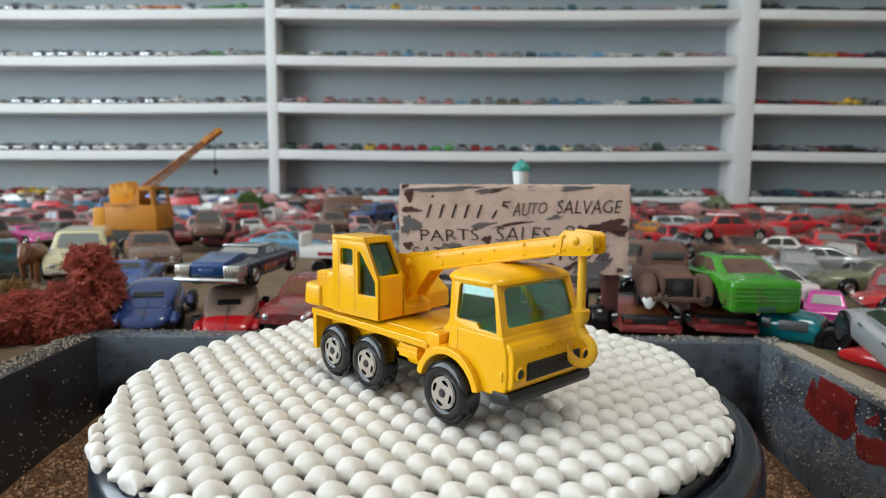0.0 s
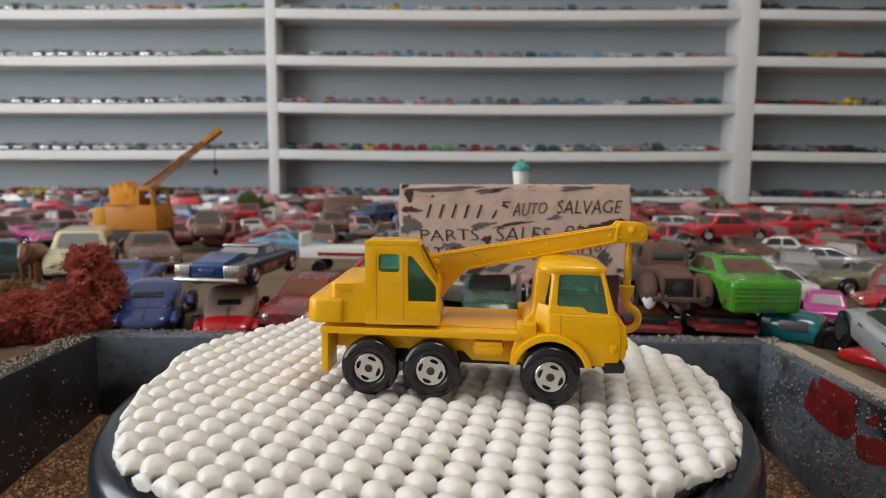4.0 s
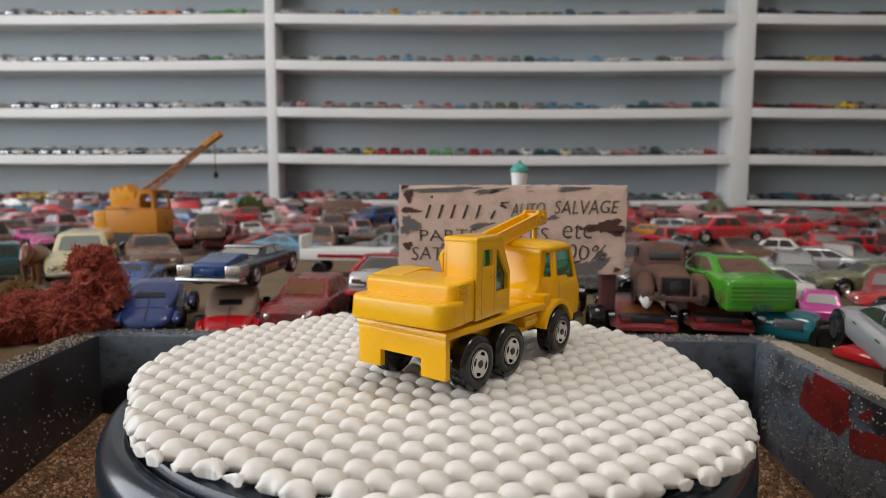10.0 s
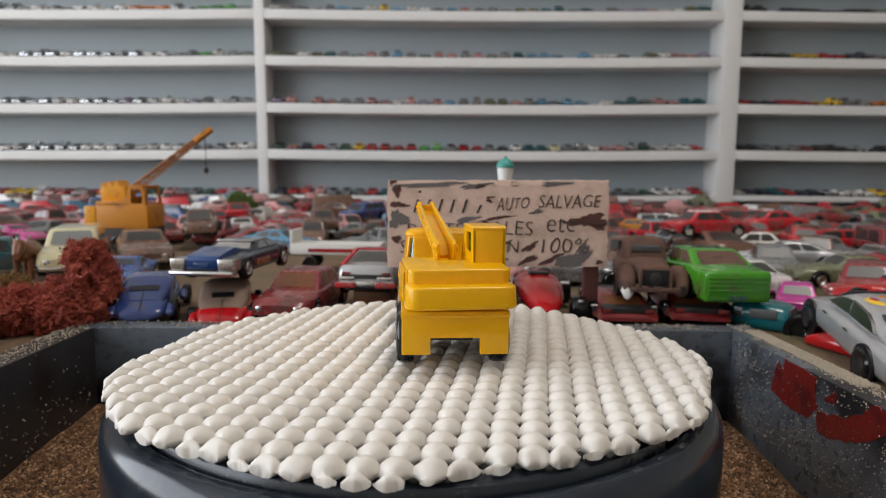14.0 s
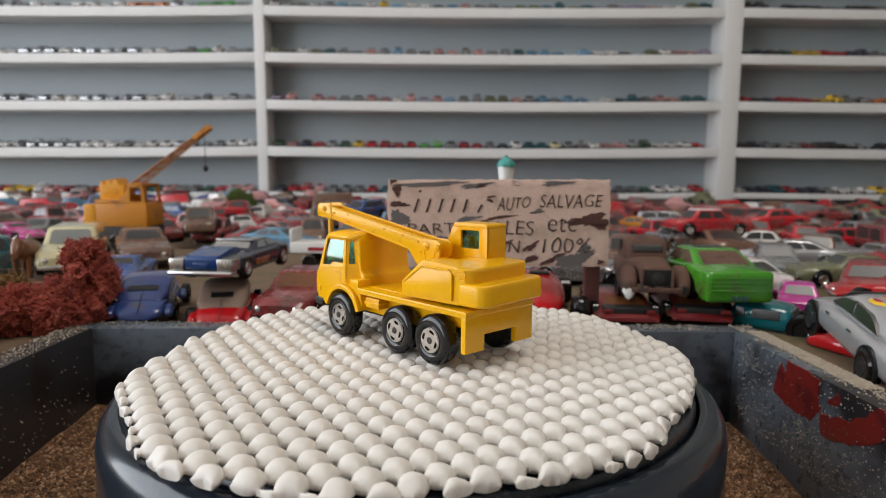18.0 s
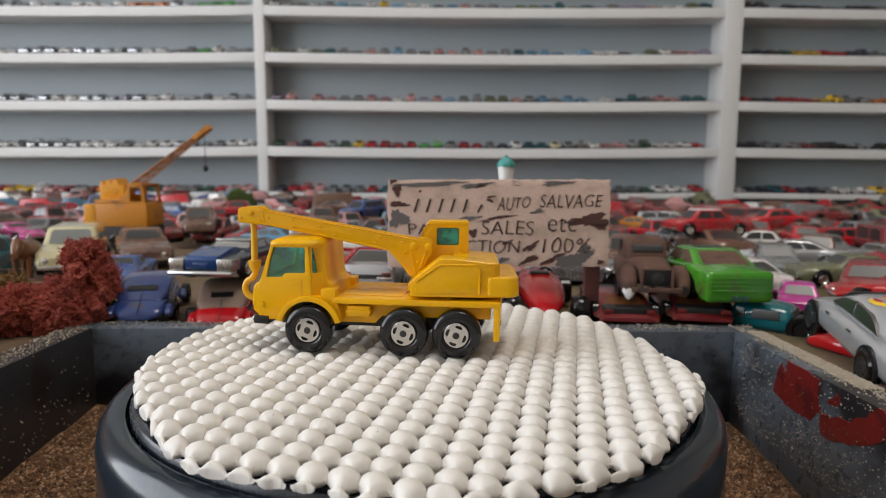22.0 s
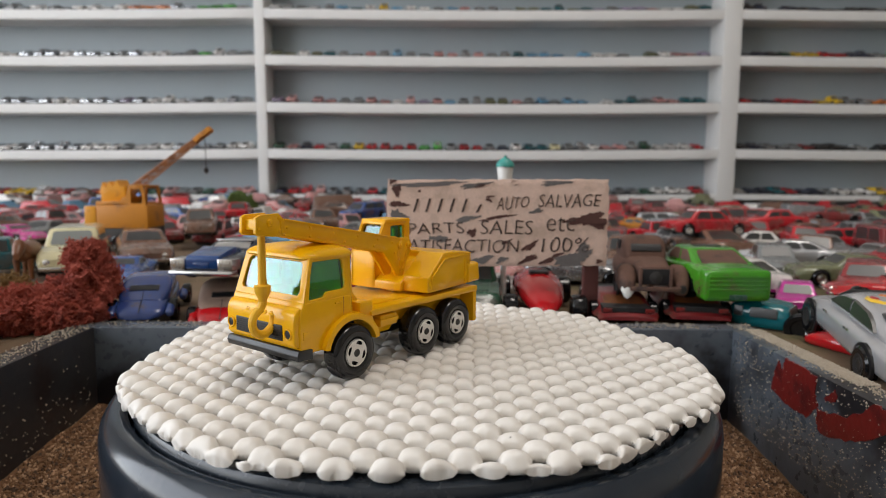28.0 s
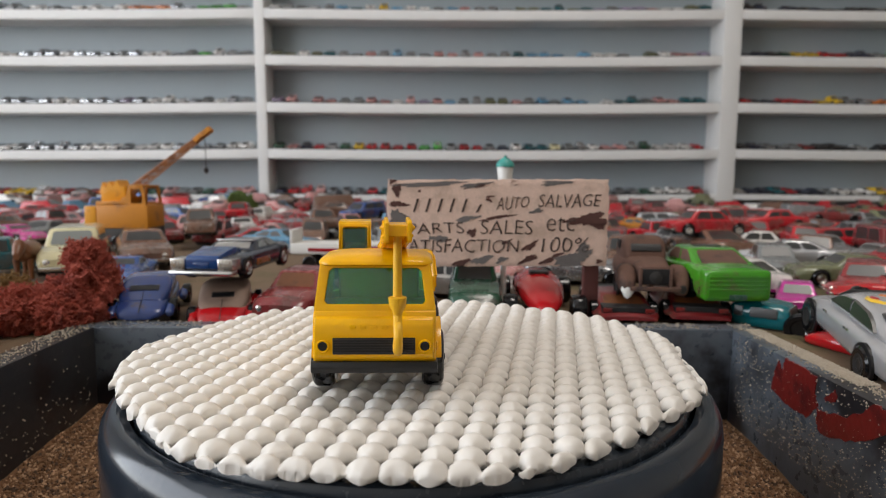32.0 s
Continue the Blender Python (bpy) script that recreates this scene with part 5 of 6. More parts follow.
        for sd in (1, -1):
            part("rear_pillar", soften(add_box_bm(-10.6, 10.6, -0.9, 0.9, -0.9, 0.7), 0.4 * MM, 30), PAINTS["red"], car, "red rear pillar", m=pose(-21.5 * MM, sd * 11.4 * MM, 17.2 * MM, 0, -20, sd * -8))
            part("bumper_half", soften(add_box_bm(-39.0, -35.6, sd * 9.2 - 4.6, sd * 9.2 + 4.6, 4.2, 6.6), 0.5 * MM, 30), PAINTS["red"], car, "red bumper half")
            part("tail_lamp_row", soften(add_box_bm(-37.5, -36.2, sd * 8.6 - 3.4, sd * 8.6 + 3.4, 7.6, 9.2), 0.2 * MM, 30), CHROME, car)
    if label.startswith("red and white") or label.endswith("with a white roof"):
        part("white_roof", box_mesh(-0.0135, 0.0065, -0.0098, 0.0098, 0.0216, 0.0226, 0.0004), PAINTS["white"], car)
    if style == "saloon" and paint == "magenta":
        part("flower_mark", lathe_mesh(mm([(0, 0), (3.2, 0), (3.2, 0.3), (0, 0.35)]), 8, "Y", pose(0.004, 0.0138, 0.010)), PAINTS["cream"], car)

prop = part("wooden_block", box_mesh(-0.0095, 0.0095, -0.026, 0.026, 0, 0.0118, 0.0006), CARAMEL, None)
prop.matrix_world = pose(-0.0250, 0.1620, GZ, 0, 0, -6)
tagged(prop, "brown wooden block that props up a silver and red toy car", "block")


def rounded_saloon(m, label):
    """A rounded modern saloon with a dark band of side windows."""
    car = part("toy_saloon_car", blob(bmesh.new(), smooth_rows([(-38, 8.5, 5, 9.5), (-36.4, 12.4, 3.6, 13.4), (-28, 14.4, 3.2, 15.6), (-10, 15, 3, 16.0), (10, 15, 3, 15.4), (26, 14.3, 3, 13.4), (34, 12.6, 3.4, 11.4), (38, 8.6, 4.6, 8.6)]), 3.3, 32), SOFT_SILVER, smooth=60)
    car.matrix_world = m
    tagged(car, label, "toy car", "cars in the yard")
    part("roof", blob(bmesh.new(), smooth_rows([(-32, 10.2, 12, 15.2), (-25, 11.2, 12, 17.8), (-15, 11.6, 12, 21.6), (-3, 11.7, 12, 22.7), (6, 11.5, 12, 21.5), (14, 11.2, 12, 17.6), (20, 10.2, 12, 14.4)]), 3.2, 32), SOFT_SILVER, car, smooth=60)
    for sd in (1, -1):
        for x0, x1, pts in ((-22, -4, [(-22, 16.4), (-19, 18.6), (-14.5, 20.4), (-4.2, 21.2), (-4.2, 16.6)]), (-2.8, 14, [(-2.8, 16.6), (-2.8, 21.2), (4.6, 20.2), (8.4, 18.6), (13, 16.3)])):
            bm = prism_mesh(mm(pts), 0, 0.0012, 0)
            for v in bm.verts:
                v.co.y = sd * ((12.45 - 0.20 * (v.co.z / MM - 16.2)) * MM - v.co.y)
            bmesh.ops.recalc_face_normals(bm, faces=bm.faces)
            part("side_window", bm, SMOKE_GLASS, car, "dark side window")
        for x in (-9, 9):
            part("door_handle", soften(add_box_bm(x - 1.6, x + 1.6, sd * 14.9 - 0.3, sd * 14.9 + 0.3, 12.6, 13.3), 0.2 * MM, 30), CHROME, car)
        part("tail_light", soften(add_box_bm(-37.2, -34, sd * 11.4 - 1.6, sd * 11.4 + 1.6, 9.6, 12.4), 0.6 * MM, 30), RED_DAUB, car)
        for x in (-23, 23):
            w = part("wheel", cached(("wheel", 6.0, True), lambda: car_wheel_mesh(6.0, 24), TYRE), None, car, m=pose(x * MM, sd * 13.9 * MM, 6.0 * MM, 0, 0, 0 if sd > 0 else 180))
            part("hub", cached(("hub", 6.0), lambda: lathe_mesh(mm([(0, 1.4), (1.8, 1.9), (2.5, 1.6), (3.6, 2.05), (3.84, 1.6)]), 16, "Y"), DARK_METAL), None, w)
            part("wheel_arch", lathe_mesh(mm([(7.0, -0.6), (7.0, 0.25), (6.6, 0.4), (0, 0.4)]), 28, "Y", pose(x * MM, sd * 14.75 * MM, 6.2 * MM, 0, 0, 0 if sd > 0 else 180)), BLACK_PART, car)
    part("windscreen", soften(add_box_bm(-5.2, 5.2, -8.6, 8.6, -0.4, 0.3), 0.3 * MM, 30), SMOKE_GLASS, car, m=pose(11.4 * MM, 0, 19.3 * MM, 0, 28, 0))
    part("rear_window", soften(add_box_bm(-4.6, 4.6, -8.6, 8.6, -0.4, 0.3), 0.3 * MM, 30), SMOKE_GLASS, car, m=pose(-21.4 * MM, 0, 19.5 * MM, 0, -22, 0))
    for k, (x, y, r_, mt) in enumerate(((-6, 4, 5.0, "yellow"), (-4.5, 5, 2.2, "red"), (-9, 1.5, 1.6, "green"), (-2, 2, 1.5, "orange"))):
        part("roof_sticker", lathe_mesh(mm([(0, 0), (r_, 0), (r_ * 0.94, 0.2), (0, 0.25)]), 9, "Z", pose(x * MM, y * MM, (22.2 + 0.12 * k) * MM)), PAINTS[mt], car)
    return car


rounded_saloon(stand(0.1815, 0.066, -0.0215, 77.5, -7) @ Matrix.Scale(1.16, 4), "silver rounded toy saloon tilted on a red part beside the tray")
TAKEN += [(0.185, 0.066, 0.03), (0.193, 0.10, 0.02)]
shell = part("toy_car_shell", blob(bmesh.new(), smooth_rows([(-16, 3, 1, 4), (-14, 7, 0, 7), (-6, 9.5, 0, 9.6), (6, 10, 0, 9.4), (14, 8.5, 0, 7), (19, 4.5, 0.6, 4.2)]), 2.6, 24), GLOSS_RED, smooth=60)
shell.matrix_world = stand(0.1735, 0.0770, GZ - 0.0015, 108) @ Matrix.Scale(0.78, 4)
tagged(shell, "glossy red toy car shell under a silver saloon", "toy car", "cars in the yard")
part("headlight", soften(add_box_bm(-0.8, 0.8, -2.6, 2.6, -0.6, 0.6), 0.3 * MM, 30), CHROME, shell, m=pose(16.2 * MM, 4.6 * MM, 5.6 * MM, 0, 38, 14))

# the burnt-out vintage car on the red wreck
rusty = part("toy_vintage_wreck", blob(bmesh.new(), smooth_rows([(-30, 10, 4, 10), (-26, 11.5, 3, 15), (-10, 12, 3, 17.5), (4, 11.2, 3.5, 17.6), (16, 8.8, 4.5, 17.2), (27, 7.6, 5.5, 16.2), (30, 7.0, 6, 14.8)]), 3.6), RUST, smooth=60)
rusty.matrix_world = stand(0.1140, 0.150, -0.0085, -97) @ Matrix.Scale(1.02, 4)
tagged(rusty, "burnt-out rusty vintage toy car with an empty grille", "toy car", "cars in the yard")
part("roof", blob(bmesh.new(), smooth_rows([(-24, 8.5, 12, 17), (-20, 10.4, 12, 23.5), (-12, 11, 12, 26.6), (-2, 10.8, 12, 26.8), (3.5, 10.2, 12, 24.4), (7.5, 9, 12, 17.5)]), 3.8), RUST, rusty, smooth=60)
# black plates on the closed shell stand in for shade in its openings
part("windscreen_opening", soften(add_box_bm(-2.1, 2.1, -7.4, 7.4, -0.5, 0.3), 0.9 * MM, 30, 3), BLACK_PART, rusty, "black plate for the shade inside the empty windscreen", m=pose(5.6 * MM, 0, 21.4 * MM, 0, 58, 0))
for sd in (1, -1):
    part("side_window_opening", soften(add_box_bm(-5, 3, -0.4, 0.4, -2.4, 2.4), 0.6 * MM, 30, 2), BLACK_PART, rusty, m=pose(-7 * MM, sd * 10.9 * MM, 22 * MM))
    part("front_fender", blob(bmesh.new(), smooth_rows([(9, 1.4, 6, 9), (13, 3.6, 4, 13), (19, 4.4, 2.6, 15), (25, 4.2, 1.6, 13.6), (29, 3.2, 1.2, 9.5), (30.5, 2.0, 2, 7)]), 2.8, 20, sd * 12.2), RUST, rusty, smooth=60)
    part("wheel_opening", lathe_mesh(mm([(6.2, -1.0), (6.2, 0.3), (5.4, 0.3), (5.0, -0.6), (0, -0.6)]), 24, "Y", pose(0.0190, sd * 16.3 * MM, 0.0050, 0, 0, 0 if sd > 0 else 180)), BLACK_PART, rusty)
# the grille's dark hollow is likewise a black block
part("grille_opening", soften(add_box_bm(27.5, 30.6, -6.4, 6.4, 6.4, 14.0), 0.6 * MM, 30), BLACK_PART, rusty, "black block for the shade inside the empty grille")
for sd in (1, -1):
    part("grille_post", soften(add_box_bm(29.4, 31.2, sd * 6.9 - 0.7, sd * 6.9 + 0.7, 5.0, 14.6), 0.3 * MM, 30), RUST, rusty)
part("fan_hub", lathe_mesh(mm([(3.0, 0), (2.8, 0.5), (1.0, 0.9), (0, 1.0)]), 14, "X", pose(0.0304, 0.0, 0.0098)), DARK_METAL, rusty)
part("lower_bar", soften(add_box_bm(29.6, 31.8, -11.5, 11.5, 3.4, 5.6), 0.5 * MM, 30), RUST, rusty)
part("torn_lamp", blob(bmesh.new(), [(28.6, 1.6, 2.6, 6.4), (29.6, 3.2, 0.2, 7.4), (30.4, 2.6, -0.6, 5.6), (31.0, 1.2, 0.4, 3.6)], 1.6, 8, -12.6), PALE_PLASTIC, rusty, "pale torn headlight shell", smooth=20)
part("bent_lamp", blob(bmesh.new(), [(27.4, 1.0, 3.6, 6.0), (29, 2.2, 2.2, 7.0), (30.6, 1.8, 2.4, 6.6)], 2.2, 10, 12.4), DARK_METAL, rusty, smooth=20)

old_coupe(stand(-0.1405, 0.141, GZ, 104), "dull dark blue vintage toy coupe with a slot window", VINTAGE_BLUE, VINTAGE_BLUE)
old_coupe(stand(-0.1020, 0.141, GZ - 0.0030, 102), "red vintage toy coupe with a dusty tan roof under another car", GLOSS_RED, TAN_DUST, 5.2)
TAKEN += [(-0.1345, 0.139, 0.02), (-0.13, 0.165, 0.02), (-0.0975, 0.139, 0.02), (-0.1, 0.165, 0.02)]

# the teal hot rod without its bonnet, beside the rim
rod = part("toy_hot_rod", blob(bmesh.new(), smooth_rows([(-13, 7.5, 3, 11), (-11, 9.6, 2.4, 13.4), (-5, 10.8, 2, 14.6), (2, 11, 2, 14.9), (9, 10.4, 2, 14.0), (11.5, 9.4, 3, 12.4)]), 3.0), DEEP_TEAL, smooth=60)
rod.matrix_world = stand(0.1635, 0.1200, GZ - 0.0040, -40) @ Matrix.Scale(1.08, 4)
tagged(rod, "glossy teal toy hot rod without its bonnet beside the tray rim", "toy car", "cars in the yard")
part("windscreen", soften(add_box_bm(-0.5, 0.5, -7.2, 7.2, -2.6, 2.6), 0.5 * MM, 30), SMOKE_GLASS, rod, "dark windscreen", m=pose(11.7 * MM, 0, 9.8 * MM, 0, -8, 0))
for sd in (1, -1):
    for x, half_len in ((-8.0, 1.9), (2.2, 5.4)):
        part("side_window", soften(add_box_bm(-half_len, half_len, -0.5, 0.5, -2.2, 2.2), 0.45 * MM, 30, 3), SMOKE_GLASS, rod, m=pose(x * MM, sd * (10.5 if x > 0 else 10.0) * MM, 10.2 * MM, sd * 8, 0, 0 if x > 0 else sd * 9))
    part("frame_rail", soften(add_box_bm(9, 40, sd * 5.4 - 0.8, sd * 5.4 + 0.8, 2.4, 4.4), 0.3 * MM, 30), DARK_METAL, rod)
    part("wheel", lathe_mesh(mm([(0, -2.2), (5.6, -2.2), (6.6, -1.4), (6.6, 1.4), (5.6, 2.2), (4.0, 2.0), (3.6, 1.2), (0, 1.0)]), 28, "Y"), TYRE, rod, m=pose(16.5 * MM, sd * 8.6 * MM, 5.2 * MM, 0, 0, 0 if sd > 0 else 180))
part("engine", soften(add_box_bm(11.4, 25, -4.4, 4.4, 3.0, 8.0), 0.8 * MM, 30), DARK_METAL, rod)
TAKEN += [(0.1635, 0.12, 0.02), (0.1735, 0.111, 0.02)]
TAKEN += [(0.10, 0.15, 0.03), (0.10, 0.185, 0.02)]

# the red racer with open wheels
racer = new("toy_racing_car")
racer.matrix_world = stand(0.0585, 0.147, GZ, -92)
tagged(racer, "glossy red open-wheeled toy racer with fat black tyres", "toy car", "cars in the yard")
bm = bmesh.new()
rows = []
for x, w, z0, z1 in ((-30, 7, 6, 13), (-22, 11, 4.5, 19), (-10, 13, 4, 21), (4, 12.6, 3.6, 20), (16, 11, 3.6, 17), (26, 8.5, 4, 13), (33, 5, 4.5, 10), (37, 2, 5.5, 8)):
    rows.append([bm.verts.new((x * MM, w * math.cos(radians(a)) * MM, ((z0 + z1) / 2 + (z1 - z0) / 2 * math.sin(radians(a))) * MM)) for a in range(0, 360, 20)])
for a, b in zip(rows, rows[1:]):
    for i in range(len(a)):
        bm.faces.new((a[i], a[(i + 1) % len(a)], b[(i + 1) % len(a)], b[i]))
bm.faces.new(rows[0])
bm.faces.new(rows[-1][::-1])
bmesh.ops.recalc_face_normals(bm, faces=bm.faces)
part("racer_body", bm, GLOSS_RED, racer, smooth=60)
part("cockpit_slot", box_mesh(-0.004, 0.004, -0.005, 0.005, 0.0195, 0.0212, 0.0005), BLACK_PART, racer)
for x, r in ((24, 6.5), (-22, 7.5)):
    for side in (1, -1):
        part("wheel", lathe_mesh(mm([(0, -3.4), (r * 0.9, -3.4), (r, -2.4), (r, 2.4), (r * 0.9, 3.4), (r * 0.5, 3.2), (0, 2.4)]), 28, "Y"), TYRE, racer, m=pose(x * MM, side * 0.0165, r * MM, 0, 0, 0 if side > 0 else 180))
TAKEN += [(0.0585, 0.147, 0.03), (0.0585, 0.18, 0.02)]

# white low trailer
trailer = tagged(empty("toy_trailer", pose(-0.0700, 0.298, GZ, 0, 0, -4)), "white flat toy trailer with a red stripe", "toy trailer")
part("bed", box_mesh(-0.034, 0.034, -0.013, 0.013, 0.012, 0.020, 0.0008), PALE_PLASTIC, trailer)
part("stripe", box_mesh(-0.02, 0.02, -0.0134, -0.0131, 0.014, 0.0165), PAINTS["red"], trailer)
part("headboard", box_mesh(-0.034, -0.0315, -0.013, 0.013, 0.020, 0.030, 0.0006), PALE_PLASTIC, trailer)
for x in (-0.02, 0.02):
    for side in (1, -1):
        part("wheel", cached(("wheel", 5.2, False), lambda: car_wheel_mesh(5.2, 12), TYRE), None, trailer, m=pose(x, side * 0.011, 0.0052, 0, 0, 0 if side > 0 else 180))
TAKEN += [(-0.07, 0.298, 0.03), (-0.30, 0.42, 0.05), (0.035, 0.125, 0.02), (-0.01, 0.125, 0.02), (-0.17, 0.115, 0.035)]

# a brown toy cow beside the teal pickup
cow = tagged(part("toy_cow", blob(bmesh.new(), smooth_rows([(-13, 2.0, 14, 18), (-11, 5.0, 11, 21), (-3, 5.6, 9, 21.5), (6, 5.2, 10, 21.5), (11, 4.2, 12, 22), (14, 2.6, 15, 21)]), 2.4, 16), CARAMEL, smooth=60), "brown plastic toy cow standing among the cars", "toy animal")
cow.matrix_world = pose(-0.272, 0.245, GZ, 0, 0, -70) @ Matrix.Scale(1.15, 4)
part("head", blob(bmesh.new(), smooth_rows([(12, 2.2, 17, 23), (15, 3.2, 16, 24), (19, 2.6, 14, 21), (22, 1.6, 13, 17)]), 2.2, 12), CARAMEL, cow, smooth=60)
for x in (-9, 8):
    for sd in (1, -1):
        part("leg", lathe_mesh(mm([(0, 0), (1.5, 0), (1.3, 5), (2.0, 12), (0, 12)]), 10, "Z", pose(x * MM, sd * 3.4 * MM, 0)), CARAMEL, cow)
TAKEN += [(-0.272, 0.245, 0.02)]

FIELD_L = ["red", "dark red", "faded pink", "red", "brown", "white", "white", "light blue", "blue", "brown", "faded pink", "red", "dark red", "grey", "brown", "faded pink"]
FIELD_R = ["red", "dark red", "red", "olive", "silver", "red", "dark red", "faded pink", "dark green", "grey", "dark red", "brown", "silver", "dark red", "white", "brown", "red", "red", "olive"]
rng = random.Random(5)
made, y, row = 0, 0.200, 0
while y < 1.25:
    half = 0.74 * (y + 0.17) + 0.02
    x = -half + rng.uniform(0, 0.03)
    far = min(1.0, y / 1.2)
    while x < half:
        yaw = rng.choice((-90, -85, -100, -65, -120, 60, 110, 15, 170, -20, 0, 180)) + rng.uniform(-15, 15)
        yy = y + rng.uniform(-0.008, 0.008)
        if free(x, yy, 0.010) and made < 470 and not (yy < 0.37 and x < -0.02) and not (x < -0.14 and yy < 0.42):
            style = rng.choice(("saloon", "coupe", "sports", "wagon", "pickup", "vintage", "beetle", "saloon", "coupe", "van", "saloon", "coupe"))
            paint = rng.choice(FIELD_L if x < 0.06 else FIELD_R)
            lift = rng.choice((0, 0, 0, 0.003, 0.014)) if y > 0.28 else 0
            toy_car(style, paint, stand(x, yy, GZ + lift - 0.001, yaw, rng.uniform(-3, 3), rng.uniform(-3, 3)), paint + " worn die-cast toy car in the salvage yard", 1 if y < 0.75 else 0, "cars in the yard")
            TAKEN.append((x, yy, 0.012))
            made += 1
        x += rng.uniform(0.040, 0.056) * (1 + 0.45 * far)
    y += 0.038 + 0.045 * far
    row += 1

# ---- the sign ----
sign = tagged(empty("yard_sign", pose(0.0344, 0.1215, GZ, 0, 0, 0.6)), "weathered wooden yard sign with carved lettering on posts", "sign")
bm = bmesh.new()
nx, nz = 60, 26
W, H, B0 = 0.1055, 0.0415, 0.0264
grid = {}
for i in range(nx + 1):
    for j in range(nz + 1):
        x, z = -W / 2 + W * i / nx, B0 + H * j / nz
        edge = min(i, nx - i, j, nz - j)
        wob = 0.0006 * noise.noise(Vector((x * 260, z * 260, 3))) * (edge == 0) + (0.0008 * (i == nx) - 0.0004 * (i == 0)) * noise.noise(Vector((z * 400, 7, 1)))
        grid[i, j] = bm.verts.new((x + wob, 0.00012 * noise.noise(Vector((x * 80, z * 700, 0))) + 0.0004 * (edge == 0), z + wob + 0.0009 * i / nx))
for i in range(nx):
    for j in range(nz):
        bm.faces.new((grid[i, j], grid[i + 1, j], grid[i + 1, j + 1], grid[i, j + 1]))
rim = [e for e in bm.edges if len(e.link_faces) == 1]
made_ = bmesh.ops.extrude_edge_only(bm, edges=rim)["geom"]
back = [v for v in made_ if isinstance(v, bmesh.types.BMVert)]
for v in back:
    v.co.y = 0.0036
loop = [grid[i, 0].co.copy() for i in range(nx + 1)]
bmesh.ops.contextual_create(bm, geom=[e for e in bm.edges if len(e.link_faces) == 1])
bmesh.ops.recalc_face_normals(bm, faces=bm.faces)
part("board", bm, SIGN_WOOD, sign, "pale pinkish weathered board")
for x in (-0.0370, 0.0465):
    part("post", box_mesh(x - 0.0036, x + 0.0036, 0.0038, 0.0088, -0.001, 0.055, 0.0005), POST_WOOD, sign, "reddish brown post")
MMZ = 1 / 10.5


def sign_at(zx, zy):
    """From a place on the board, in tenths of mm from its upper left corner, to the board's own x and z."""
    return (-52.7 + (zx - 45) * MMZ) * MM, B0 + H + 0.0004 - (zy - 143) * MMZ * MM


def smear(zx, zy, w, h, turn, material, seed):
    r = random.Random(seed)
    bm = bmesh.new()
    cx, cz = sign_at(zx, zy)
    pts = []
    n = 34
    for i in range(n):
        a = 2 * math.pi * i / n
        rr = 1 + 0.22 * math.sin(3 * a + seed) + r.uniform(-0.22, 0.22)
        px, pz = 0.5 * w * MMZ * MM * math.cos(a) * rr, 0.5 * h * MMZ * MM * math.sin(a) * rr
        c, s = math.cos(radians(turn)), math.sin(radians(turn))
        x, z = cx + px * c - pz * s, cz + px * s + pz * c
        pts.append((max(-W / 2 + 0.0006, min(W / 2 - 0.0006, x)), max(B0 + 0.0006, min(B0 + H, z))))
    tri = geometry.tessellate_polygon([[Vector((x, z, 0)) for x, z in pts]])
    f = [bm.verts.new((x, -0.00022, z)) for x, z in pts]
    k = [bm.verts.new((x, 0.0003, z)) for x, z in pts]
    for t in tri:
        bm.faces.new([f[i] for i in t])
    for i in range(n):
        bm.faces.new((f[i], f[(i + 1) % n], k[(i + 1) % n], k[i]))
    bmesh.ops.recalc_face_normals(bm, faces=bm.faces)
    part("paint_smear", bm, material, sign)


for k, (zx, zy, w, h, turn) in enumerate(((250, 168, 330, 22, 3), (480, 172, 150, 22, 8), (440, 340, 110, 26, 12), (98, 340, 90, 80, 20), (790, 298, 64, 20, 12), (300, 440, 90, 30, -6), (520, 545, 110, 34, 15), (980, 540, 190, 80, 18), (880, 158, 150, 24, 4), (620, 545, 60, 26, 20), (1030, 480, 60, 40, 30))):
    smear(zx, zy, w, h, turn, SIGN_GREY, k)
for k, (zx, zy, w, h, turn) in enumerate(((100, 268, 100, 26, -4), (590, 332, 170, 14, 10), (1050, 340, 200, 62, 4), (1105, 372, 70, 30, -5), (760, 475, 90, 28, 32), (680, 157, 44, 26, -20), (556, 228, 44, 10, 8), (552, 246, 36, 14, -20), (750, 543, 110, 26, 24), (850, 548, 90, 22, 22), (470, 408, 40, 40, 10), (415, 562, 90, 30, 20), (1112, 550, 34, 20, 0), (70, 156, 36, 22, 20), (505, 175, 50, 16, 14), (205, 203, 14, 12, 0), (92, 200, 40, 60, 4), (90, 440, 44, 36, 12), (640, 455, 60, 14, 24), (900, 520, 70, 16, 22))):
    smear(zx, zy, w, h, turn, SIGN_DARK, 40 + k)


